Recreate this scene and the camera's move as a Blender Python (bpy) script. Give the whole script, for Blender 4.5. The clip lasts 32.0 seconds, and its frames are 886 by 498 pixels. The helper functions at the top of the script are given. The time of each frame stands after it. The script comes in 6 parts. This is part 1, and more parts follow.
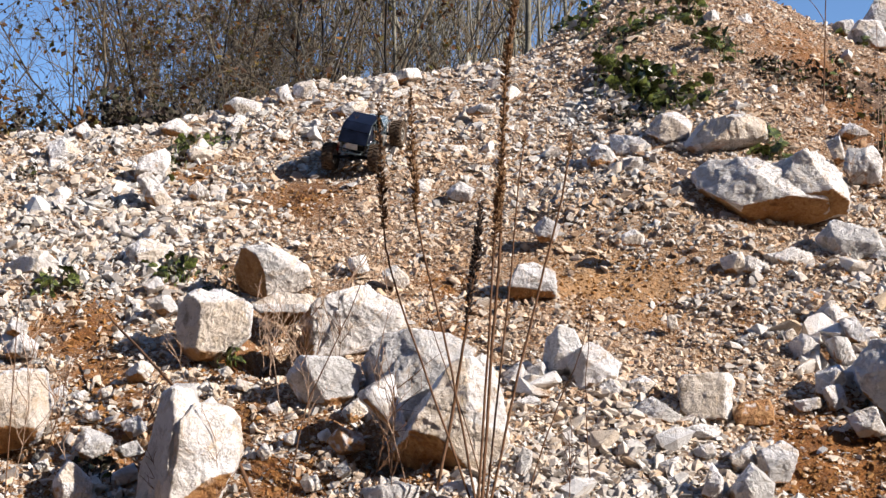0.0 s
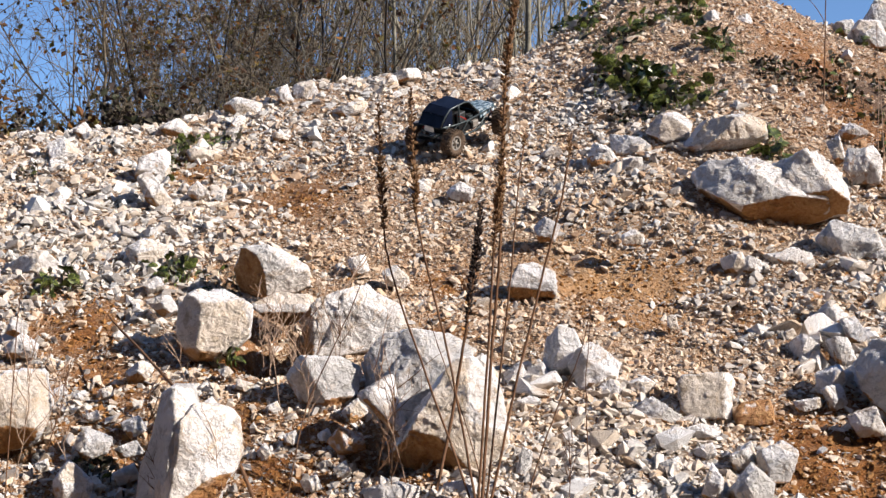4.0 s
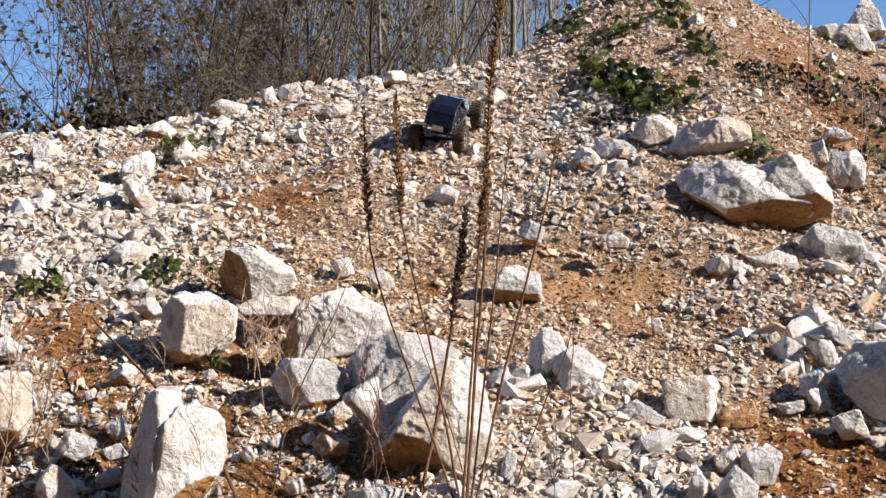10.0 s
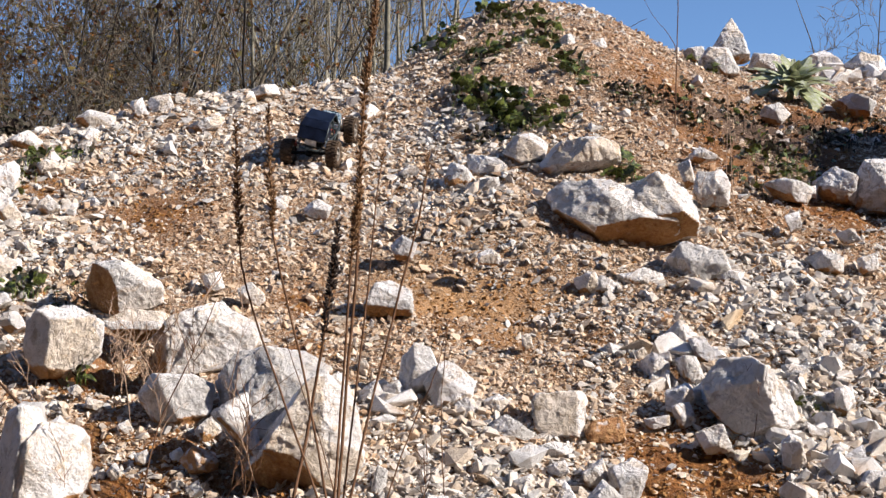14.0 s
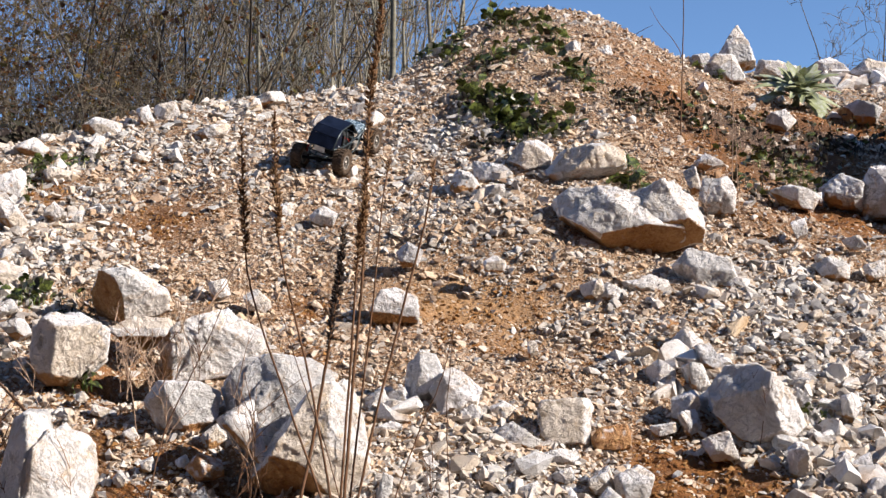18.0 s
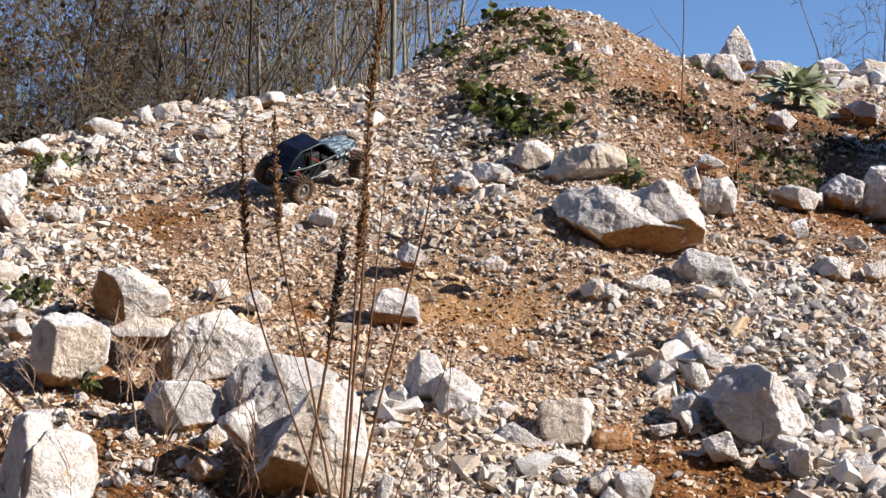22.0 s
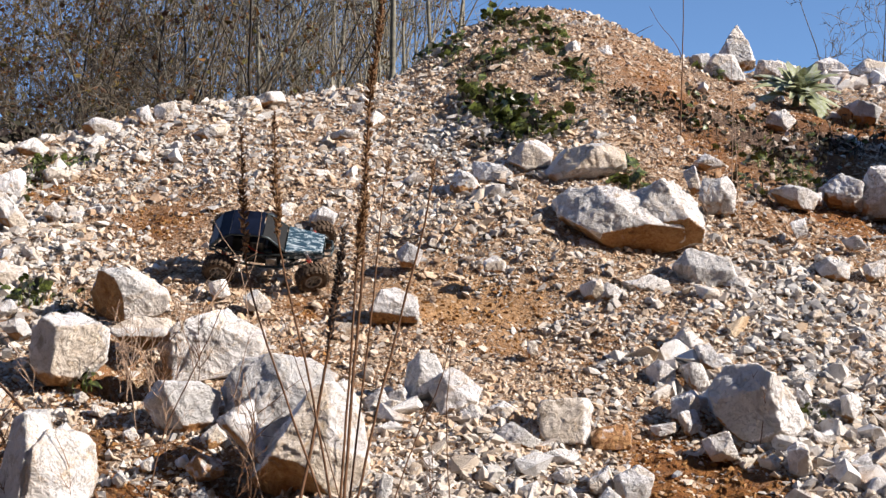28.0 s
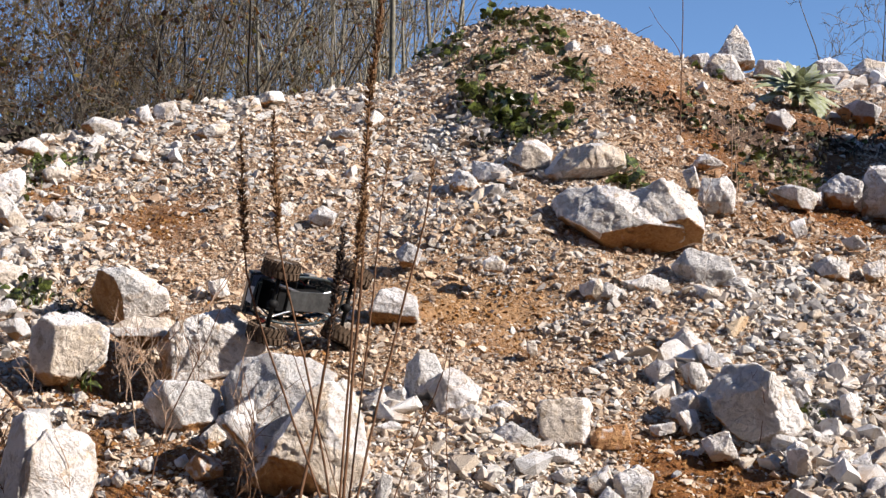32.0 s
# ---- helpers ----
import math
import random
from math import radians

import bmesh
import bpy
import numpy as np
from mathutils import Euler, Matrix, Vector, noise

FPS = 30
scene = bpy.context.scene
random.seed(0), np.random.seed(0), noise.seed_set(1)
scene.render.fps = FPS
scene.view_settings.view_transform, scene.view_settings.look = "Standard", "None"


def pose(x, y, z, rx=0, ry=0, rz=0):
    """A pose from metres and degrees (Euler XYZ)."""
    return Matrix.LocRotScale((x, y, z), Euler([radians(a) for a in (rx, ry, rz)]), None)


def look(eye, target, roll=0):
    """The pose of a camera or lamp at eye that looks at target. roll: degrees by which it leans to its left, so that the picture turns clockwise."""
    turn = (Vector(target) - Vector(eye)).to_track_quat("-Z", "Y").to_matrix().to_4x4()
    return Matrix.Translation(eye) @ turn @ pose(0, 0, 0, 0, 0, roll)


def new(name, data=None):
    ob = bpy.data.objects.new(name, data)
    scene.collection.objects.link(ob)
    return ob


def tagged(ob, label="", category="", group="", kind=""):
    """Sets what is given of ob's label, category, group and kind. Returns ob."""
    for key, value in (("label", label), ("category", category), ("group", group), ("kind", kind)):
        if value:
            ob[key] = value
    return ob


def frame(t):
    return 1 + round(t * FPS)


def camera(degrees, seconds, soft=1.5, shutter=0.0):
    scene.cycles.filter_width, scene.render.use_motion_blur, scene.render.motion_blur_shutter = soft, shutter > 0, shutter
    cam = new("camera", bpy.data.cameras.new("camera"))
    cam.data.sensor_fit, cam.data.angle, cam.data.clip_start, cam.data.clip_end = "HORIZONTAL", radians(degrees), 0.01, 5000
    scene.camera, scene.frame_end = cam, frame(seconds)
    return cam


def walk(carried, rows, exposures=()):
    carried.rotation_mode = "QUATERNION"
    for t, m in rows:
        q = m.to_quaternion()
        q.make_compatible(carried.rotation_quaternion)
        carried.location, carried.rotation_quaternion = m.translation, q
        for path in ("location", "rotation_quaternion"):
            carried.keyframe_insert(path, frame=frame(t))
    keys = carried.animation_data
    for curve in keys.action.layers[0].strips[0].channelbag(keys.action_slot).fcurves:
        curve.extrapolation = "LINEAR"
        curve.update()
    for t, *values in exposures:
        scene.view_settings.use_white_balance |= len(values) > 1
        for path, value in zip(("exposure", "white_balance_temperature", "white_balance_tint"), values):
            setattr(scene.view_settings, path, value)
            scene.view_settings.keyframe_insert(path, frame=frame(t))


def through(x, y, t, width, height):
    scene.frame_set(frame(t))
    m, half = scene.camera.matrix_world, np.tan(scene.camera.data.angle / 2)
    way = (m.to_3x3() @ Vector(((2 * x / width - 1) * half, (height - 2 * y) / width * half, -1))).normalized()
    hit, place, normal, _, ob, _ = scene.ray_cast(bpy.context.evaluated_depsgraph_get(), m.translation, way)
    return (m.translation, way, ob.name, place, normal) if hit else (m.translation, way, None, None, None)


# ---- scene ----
# ---- camera ----
cam = camera(34.82, 32.0, soft=1.45)
EYE = (0.0, 0.0, 1.4)
walk(cam, [
    (0, pose(*EYE, 96.875, 0.000, 0.000)),
    (2, pose(*EYE, 96.875, 0.000, 0.000)),
    (3.5, pose(*EYE, 96.876, 0.006, 0.003)),
    (5.5, pose(*EYE, 96.875, 0.000, 0.000)),
    (9, pose(*EYE, 96.875, 0.000, 0.000)),
    (9.5, pose(*EYE, 96.875, 0.000, 0.000)),
    (10, pose(*EYE, 96.986, -0.009, -0.617)),
    (10.5, pose(*EYE, 97.785, 0.168, -4.567)),
    (11, pose(*EYE, 98.107, 0.241, -5.666)),
    (11.5, pose(*EYE, 98.323, 0.262, -5.634)),
    (12, pose(*EYE, 98.534, 0.166, -5.747)),
    (12.5, pose(*EYE, 97.825, 0.213, -5.885)),
    (13, pose(*EYE, 97.606, 0.214, -5.869)),
    (13.5, pose(*EYE, 97.585, 0.210, -5.840)),
    (14, pose(*EYE, 97.601, 0.190, -5.815)),
    (14.5, pose(*EYE, 97.623, 0.206, -5.804)),
    (16.5, pose(*EYE, 97.857, 0.187, -5.606)),
    (17, pose(*EYE, 97.874, 0.167, -5.599)),
    (18, pose(*EYE, 97.882, 0.180, -5.583)),
    (20, pose(*EYE, 97.891, 0.179, -5.574)),
    (22, pose(*EYE, 97.895, 0.182, -5.571)),
    (25.5, pose(*EYE, 97.896, 0.177, -5.572)),
    (27.5, pose(*EYE, 97.888, 0.189, -5.585)),
    (29, pose(*EYE, 97.884, 0.158, -5.606)),
    (32, pose(*EYE, 97.876, 0.170, -5.612)),
])
# ---- light ----
SUN_DIR = Vector((0.79, -0.34, 0.49)).normalized()
sun = new("sun", bpy.data.lights.new("sun", "SUN"))
sun.data.energy, sun.data.angle, sun.data.color = 5.0, radians(0.55), (1.0, 0.915, 0.815)
sun.matrix_world = look((0, 0, 30), Vector((0, 0, 30)) - SUN_DIR)
world = bpy.data.worlds.new("sky")
scene.world = world
world.use_nodes = True
sky = world.node_tree.nodes.new("ShaderNodeTexSky")
sky.sky_type, sky.sun_disc = "NISHITA", False
sky.sun_elevation = math.asin(SUN_DIR.z)
sky.sun_rotation = math.atan2(SUN_DIR.x, SUN_DIR.y)
sky.air_density, sky.dust_density, sky.ozone_density = 0.8, 0.0, 5.0
background = world.node_tree.nodes["Background"]
background.inputs["Strength"].default_value = 0.100
world.node_tree.links.new(sky.outputs[0], background.inputs["Color"])
scene.view_settings.exposure = 0.83

# ---- materials ----
def material(name, roughness=0.9, metallic=0.0):
    m = bpy.data.materials.new(name)
    m.use_nodes = True
    b = m.node_tree.nodes["Principled BSDF"]
    b.inputs["Roughness"].default_value = roughness
    b.inputs["Metallic"].default_value = metallic
    b.inputs["Specular IOR Level"].default_value = 0.2
    return m, m.node_tree, b


def node(tree, kind, **values):
    n = tree.nodes.new(kind)
    for key, value in values.items():
        n.inputs[key].default_value = value
    return n


def noise_tex(tree, scale, detail=6.0, rough=0.6, coords="Object", distortion=0.0):
    c = tree.nodes.new("ShaderNodeTexCoord")
    n = node(tree, "ShaderNodeTexNoise", Scale=scale, Detail=detail, Roughness=rough, Distortion=distortion)
    tree.links.new(c.outputs[coords], n.inputs["Vector"])
    return n.outputs["Fac"]


def ramp(tree, socket, stops):
    r = tree.nodes.new("ShaderNodeValToRGB")
    e = r.color_ramp.elements
    while len(e) < len(stops):
        e.new(0.5)
    for el, (at, colour) in zip(e, stops):
        el.position = at
        el.color = (*colour, 1) if len(colour) == 3 else colour
    tree.links.new(socket, r.inputs["Fac"])
    return r.outputs["Color"]


def grey(v):
    return (v, v, v)


def mix(tree, fac, a, b, blend="MIX"):
    n = tree.nodes.new("ShaderNodeMix")
    n.data_type, n.blend_type = "RGBA", blend
    for socket, value in ((n.inputs[0], fac), (n.inputs[6], a), (n.inputs[7], b)):
        if isinstance(value, (float, int)):
            socket.default_value = value
        elif isinstance(value, tuple):
            socket.default_value = (*value, 1)
        else:
            tree.links.new(value, socket)
    return n.outputs[2]


def relief(tree, b, heights, distance, strength=1.0):
    total = None
    for socket, weight in heights:
        n = tree.nodes.new("ShaderNodeMath")
        n.operation = "MULTIPLY"
        n.inputs[1].default_value = weight
        tree.links.new(socket, n.inputs[0])
        if total is None:
            total = n.outputs[0]
        else:
            s = tree.nodes.new("ShaderNodeMath")
            s.operation = "ADD"
            tree.links.new(total, s.inputs[0])
            tree.links.new(n.outputs[0], s.inputs[1])
            total = s.outputs[0]
    bump = node(tree, "ShaderNodeBump", Strength=strength, Distance=distance)
    tree.links.new(total, bump.inputs["Height"])
    tree.links.new(bump.outputs[0], b.inputs["Normal"])


def cells(tree, scale, feature="F1", randomness=1.0):
    c = tree.nodes.new("ShaderNodeTexCoord")
    v = node(tree, "ShaderNodeTexVoronoi", Scale=scale, Randomness=randomness)
    v.feature = feature
    tree.links.new(c.outputs["Object"], v.inputs["Vector"])
    return v




def limestone():
    """White broken limestone with grey weathering; the attribute 'stain' says where soil clings and where sides turned
    from the sun are browned as shade.
    """
    m, t, b = material("limestone", 0.88)
    big, mid, fine = noise_tex(t, 4.5, 8, 0.62), noise_tex(t, 14.0, 10, 0.72, distortion=0.9), noise_tex(t, 70.0, 8, 0.75)
    crack = cells(t, 7.0, "DISTANCE_TO_EDGE")
    warp = t.nodes.new("ShaderNodeVectorMath")
    warp.operation = "ADD"
    c = t.nodes.new("ShaderNodeTexCoord")
    wn = node(t, "ShaderNodeTexNoise", Scale=11.0, Detail=5.0, Roughness=0.65)
    t.links.new(c.outputs["Object"], wn.inputs["Vector"])
    half = t.nodes.new("ShaderNodeVectorMath")
    half.operation = "SCALE"
    half.inputs["Scale"].default_value = 0.16
    t.links.new(wn.outputs["Color"], half.inputs[0])
    t.links.new(c.outputs["Object"], warp.inputs[0])
    t.links.new(half.outputs[0], warp.inputs[1])
    t.links.new(warp.outputs[0], crack.inputs["Vector"])
    chip = cells(t, 21.0)
    t.links.new(warp.outputs[0], chip.inputs["Vector"])
    line = ramp(t, crack.outputs["Distance"], ((0.0, (0.10, 0.06, 0.03)), (0.03, (0.85, 0.80, 0.74)), (0.22, grey(1.0))))
    base = ramp(t, mid, ((0.33, (0.30, 0.275, 0.255)), (0.41, (0.52, 0.495, 0.475)), (0.46, (0.84, 0.825, 0.84)), (0.57, (0.83, 0.80, 0.79)), (0.66, (0.57, 0.43, 0.275)), (0.78, (0.40, 0.235, 0.10))))
    weather = ramp(t, big, ((0.46, grey(0.0)), (0.60, grey(1.0))))
    base = mix(t, 0.5, base, mix(t, weather, base, (0.46, 0.45, 0.46)))
    info = t.nodes.new("ShaderNodeObjectInfo")
    tint = ramp(t, info.outputs["Random"], ((0.0, (0.86, 0.86, 0.88)), (0.5, (1.0, 0.985, 0.98)), (0.8, (1.0, 0.975, 0.955)), (1.0, (0.95, 0.95, 0.98))))
    base = mix(t, 1.0, base, tint, "MULTIPLY")
    base = mix(t, 0.34, base, line, "MULTIPLY")
    streak, speck = noise_tex(t, 17.0, 6, 0.66, distortion=1.6), noise_tex(t, 40.0, 5, 0.66, distortion=0.8)
    base = mix(t, 0.75, base, ramp(t, streak, ((0.26, (0.42, 0.40, 0.39)), (0.36, grey(1.0)), (0.60, grey(1.0)), (0.70, (0.88, 0.68, 0.45)))), "MULTIPLY")
    base = mix(t, 0.6, base, ramp(t, speck, ((0.27, grey(0.45)), (0.38, grey(1.0)), (0.58, grey(1.14)))), "MULTIPLY")
    grime = ramp(t, noise_tex(t, 8.0, 9, 0.72, distortion=1.4), ((0.56, grey(0.0)), (0.63, grey(0.6)), (0.72, grey(0.95))))
    base = mix(t, grime, base, mix(t, fine, (0.38, 0.20, 0.075), (0.66, 0.50, 0.32)))
    facet = node(t, "ShaderNodeAttribute")
    facet.attribute_name = "facet"
    # greys weathered faces, and faces toned grey to stand for shade
    weathered = ramp(t, facet.outputs["Fac"], ((0.60, grey(0.0)), (0.72, grey(0.75))))
    base = mix(t, weathered, base, mix(t, mid, (0.30, 0.29, 0.29), (0.60, 0.58, 0.56)))
    creamy = ramp(t, facet.outputs["Fac"], ((0.02, grey(0.0)), (0.06, grey(0.5)), (0.22, grey(0.4)), (0.30, grey(0.0))))
    base = mix(t, creamy, base, mix(t, mid, (0.42, 0.26, 0.12), (0.74, 0.62, 0.45)))
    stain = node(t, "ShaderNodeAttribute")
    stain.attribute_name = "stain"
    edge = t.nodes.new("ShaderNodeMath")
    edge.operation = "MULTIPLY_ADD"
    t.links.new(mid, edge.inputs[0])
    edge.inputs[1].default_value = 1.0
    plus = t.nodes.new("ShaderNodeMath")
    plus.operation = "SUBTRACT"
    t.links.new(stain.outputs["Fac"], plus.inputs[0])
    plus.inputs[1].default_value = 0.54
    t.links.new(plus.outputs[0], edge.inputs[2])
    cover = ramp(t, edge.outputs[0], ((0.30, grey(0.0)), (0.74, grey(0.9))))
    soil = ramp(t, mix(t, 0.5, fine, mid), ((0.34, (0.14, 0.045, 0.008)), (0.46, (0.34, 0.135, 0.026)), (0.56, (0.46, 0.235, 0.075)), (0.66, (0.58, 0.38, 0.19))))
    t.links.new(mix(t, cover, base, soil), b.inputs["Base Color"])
    relief(t, b, ((mid, 0.9), (fine, 0.25), (big, 0.5), (speck, 0.30), (streak, 0.45), (chip.outputs["Distance"], 0.4)), 0.030, 0.9)
    return m


def pebbles(name, colours, dust_colour=(0.50, 0.32, 0.17)):
    """Loose stones, each with a tone of its own."""
    m, t, b = material(name, 0.9)
    geo = t.nodes.new("ShaderNodeNewGeometry")
    n = len(colours) - 1
    base = ramp(t, geo.outputs["Random Per Island"], [(i / n, c) for i, c in enumerate(colours)])
    fine, dust = noise_tex(t, 70.0, 5, 0.7), noise_tex(t, 6.0, 6, 0.65)
    base = mix(t, 0.8, base, mix(t, ramp(t, fine, ((0.3, grey(0.5)), (0.65, grey(1.1)))), (0, 0, 0), base), "MIX")
    dusty = ramp(t, dust, ((0.48, grey(0.0)), (0.72, grey(0.45))))
    t.links.new(mix(t, dusty, base, dust_colour), b.inputs["Base Color"])
    relief(t, b, ((fine, 1.0),), 0.006, 0.7)
    return m


def rubble():
    """Freshly broken stones, each with a tone of its own; the attribute 'stain' says where soil clings."""
    m, t, b = material("broken_stone", 0.88)
    info = t.nodes.new("ShaderNodeObjectInfo")
    base = ramp(t, info.outputs["Random"], ((0.0, (0.62, 0.60, 0.60)), (0.2, (0.79, 0.765, 0.755)), (0.45, (0.80, 0.785, 0.79)), (0.62, (0.76, 0.68, 0.58)), (0.75, (0.80, 0.775, 0.76)), (0.9, (0.56, 0.545, 0.55)), (1.0, (0.66, 0.49, 0.31))))
    broad, mid, fine = noise_tex(t, 0.9, 4, 0.6, distortion=0.8), noise_tex(t, 3.2, 8, 0.7, distortion=1.2), noise_tex(t, 11.0, 6, 0.7)
    base = mix(t, ramp(t, broad, ((0.52, grey(0.0)), (0.68, grey(0.7)))), base, mix(t, mid, (0.36, 0.27, 0.20), (0.68, 0.57, 0.45)))
    base = mix(t, 0.7, base, ramp(t, mid, ((0.30, grey(0.45)), (0.42, grey(0.95)), (0.62, grey(1.05)))), "MULTIPLY")
    stain = node(t, "ShaderNodeAttribute")
    stain.attribute_name = "stain"
    base = mix(t, stain.outputs["Fac"], base, mix(t, mid, (0.26, 0.11, 0.03), (0.56, 0.36, 0.18)))
    t.links.new(base, b.inputs["Base Color"])
    relief(t, b, ((mid, 1.0), (fine, 0.35), (broad, 0.5)), 0.012, 0.9)
    return m


def earth():
    """Ochre soil; where the attribute 'grit' is high, packed with chippings."""
    m, t, b = material("earth", 0.95)
    big, mid, fine = noise_tex(t, 1.6, 6, 0.6), noise_tex(t, 13.0, 9, 0.7, distortion=0.4), noise_tex(t, 110.0, 6, 0.75)
    base = ramp(t, mid, ((0.28, (0.085, 0.028, 0.006)), (0.45, (0.235, 0.083, 0.018)), (0.60, (0.35, 0.136, 0.031)), (0.78, (0.44, 0.20, 0.062))))
    base = mix(t, ramp(t, fine, ((0.3, grey(0.55)), (0.7, grey(1.25)))), (0, 0, 0), base)
    dry = node(t, "ShaderNodeAttribute")
    dry.attribute_name = "dry"
    base = mix(t, dry.outputs["Fac"], base, mix(t, mid, (0.40, 0.205, 0.08), (0.66, 0.40, 0.20)))
    dark_soil = node(t, "ShaderNodeAttribute")
    dark_soil.attribute_name = "dark_soil"
    ragged = ramp(t, mix(t, 0.5, dark_soil.outputs["Fac"], mid), ((0.36, grey(0.0)), (0.62, grey(0.95))))
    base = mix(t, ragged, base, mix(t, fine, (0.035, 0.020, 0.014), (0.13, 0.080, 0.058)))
    clod = noise_tex(t, 38.0, 7, 0.7)
    base = mix(t, 1.0, base, ramp(t, clod, ((0.36, grey(0.55)), (0.55, grey(1.05)))), "MULTIPLY")
    grit = node(t, "ShaderNodeAttribute")
    grit.attribute_name = "grit"
    fines = noise_tex(t, 260.0, 3, 0.8)
    sandy = ramp(t, fines, ((0.34, (0.20, 0.125, 0.08)), (0.5, (0.44, 0.32, 0.23)), (0.64, (0.64, 0.53, 0.43))))
    part_of = t.nodes.new("ShaderNodeMath")
    part_of.operation = "MULTIPLY"
    t.links.new(grit.outputs["Fac"], part_of.inputs[0])
    part_of.inputs[1].default_value = 0.42
    base = mix(t, part_of.outputs[0], base, sandy)
    heights = [(mid, 0.8), (fine, 0.3), (clod, 0.5), (fines, 0.12)]
    for scale, level in ((62.0, 0.46), (120.0, 0.40)):
        v = cells(t, scale)
        pick = t.nodes.new("ShaderNodeSeparateColor")
        t.links.new(v.outputs["Color"], pick.inputs[0])
        tone = ramp(t, pick.outputs[0], ((0.0, (0.17, 0.08, 0.035)), (0.3, (0.34, 0.215, 0.12)), (0.6, (0.47, 0.335, 0.22)), (0.85, (0.60, 0.49, 0.375)), (1.0, (0.32, 0.235, 0.17))))
        edge = ramp(t, v.outputs["Distance"], ((0.42, grey(1.0)), (0.62, grey(0.0))))
        some = t.nodes.new("ShaderNodeMath")
        some.operation = "GREATER_THAN"
        t.links.new(pick.outputs[1], some.inputs[0])
        some.inputs[1].default_value = level
        f1 = t.nodes.new("ShaderNodeMath")
        f1.operation = "MULTIPLY"
        t.links.new(edge, f1.inputs[0])
        t.links.new(some.outputs[0], f1.inputs[1])
        f2 = t.nodes.new("ShaderNodeMath")
        f2.operation = "MULTIPLY"
        t.links.new(f1.outputs[0], f2.inputs[0])
        t.links.new(grit.outputs["Fac"], f2.inputs[1])
        base = mix(t, f2.outputs[0], base, tone)
        heights.append((f2.outputs[0], 0.35 if scale < 100 else 0.2))
    t.links.new(base, b.inputs["Base Color"])
    relief(t, b, heights, 0.03, 1.0)
    return m


def plain(name, colour, roughness=0.6, metallic=0.0, vary=0.25, scale=30.0, bump=0.0):
    m, t, b = material(name, roughness, metallic)
    n = noise_tex(t, scale, 6, 0.65)
    lo = tuple(c * (1 - vary) for c in colour)
    hi = tuple(min(1.0, c * (1 + vary)) for c in colour)
    t.links.new(ramp(t, n, ((0.32, lo), (0.68, hi))), b.inputs["Base Color"])
    if bump:
        relief(t, b, ((n, 1.0),), bump, 0.8)
    return m


def leafage(name, colours, through=0.25, gloss=0.6):
    m, t, b = material(name, gloss)
    b.inputs["Specular IOR Level"].default_value = 0.2 if gloss > 0.5 else 0.5
    geo = t.nodes.new("ShaderNodeNewGeometry")
    n = len(colours) - 1
    base = ramp(t, geo.outputs["Random Per Island"], [(i / n, c) for i, c in enumerate(colours)])
    fine = noise_tex(t, 45.0, 4, 0.6)
    base = mix(t, 1.0, base, ramp(t, fine, ((0.3, grey(0.7)), (0.7, grey(1.1)))), "MULTIPLY")
    t.links.new(base, b.inputs["Base Color"])
    glow = node(t, "ShaderNodeBsdfTranslucent")
    t.links.new(base, glow.inputs["Color"])
    both = node(t, "ShaderNodeMixShader", Fac=through)
    t.links.new(b.outputs[0], both.inputs[1])
    t.links.new(glow.outputs[0], both.inputs[2])
    t.links.new(both.outputs[0], t.nodes["Material Output"].inputs["Surface"])
    return m


LIMESTONE = limestone()
RUBBLE = rubble()
SCREE = pebbles("scree", ((0.27, 0.25, 0.24), (0.47, 0.445, 0.425), (0.63, 0.605, 0.58), (0.54, 0.45, 0.365), (0.72, 0.695, 0.67), (0.46, 0.34, 0.235)))
BUFF = pebbles("buff_gravel", ((0.46, 0.32, 0.22), (0.63, 0.495, 0.38), (0.36, 0.22, 0.13), (0.71, 0.60, 0.49), (0.56, 0.41, 0.29), (0.75, 0.68, 0.60)))
CLOD = pebbles("soil_clod", ((0.10, 0.040, 0.012), (0.22, 0.095, 0.027), (0.34, 0.165, 0.055), (0.27, 0.125, 0.038), (0.43, 0.245, 0.105), (0.16, 0.07, 0.022)), (0.30, 0.14, 0.045))
EARTH = earth()
BARK = plain("bark", (0.20, 0.185, 0.145), 0.9, vary=0.45, scale=14, bump=0.01)
DARKBARK = plain("dark_bark", (0.042, 0.034, 0.028), 0.9, vary=0.45, scale=14, bump=0.01)
# paler than BARK and TWIG: haze of the distance put into the colour
HAZE = plain("haze_pale_twig", (0.27, 0.242, 0.19), 0.9, vary=0.3, scale=4)
TWIG = plain("twig", (0.140, 0.112, 0.080), 0.9, vary=0.4, scale=9)
DEADLEAF = leafage("withered_leaves", ((0.16, 0.06, 0.028), (0.26, 0.12, 0.03), (0.10, 0.05, 0.03), (0.20, 0.17, 0.045), (0.09, 0.05, 0.045), (0.30, 0.22, 0.06)), 0.4)
STRAW = plain("dry_stem", (0.13, 0.068, 0.038), 0.8, vary=0.4, scale=40, bump=0.002)
SEED = leafage("dry_seed_heads", ((0.16, 0.085, 0.042), (0.25, 0.135, 0.065), (0.34, 0.21, 0.115), (0.11, 0.056, 0.03)), 0.25)
CHAR = leafage("blackened_seed_heads", ((0.035, 0.026, 0.022), (0.06, 0.042, 0.035), (0.025, 0.02, 0.018)), 0.05)
PALETWIG = plain("pale_twig", (0.34, 0.235, 0.17), 0.85, vary=0.35, scale=30)
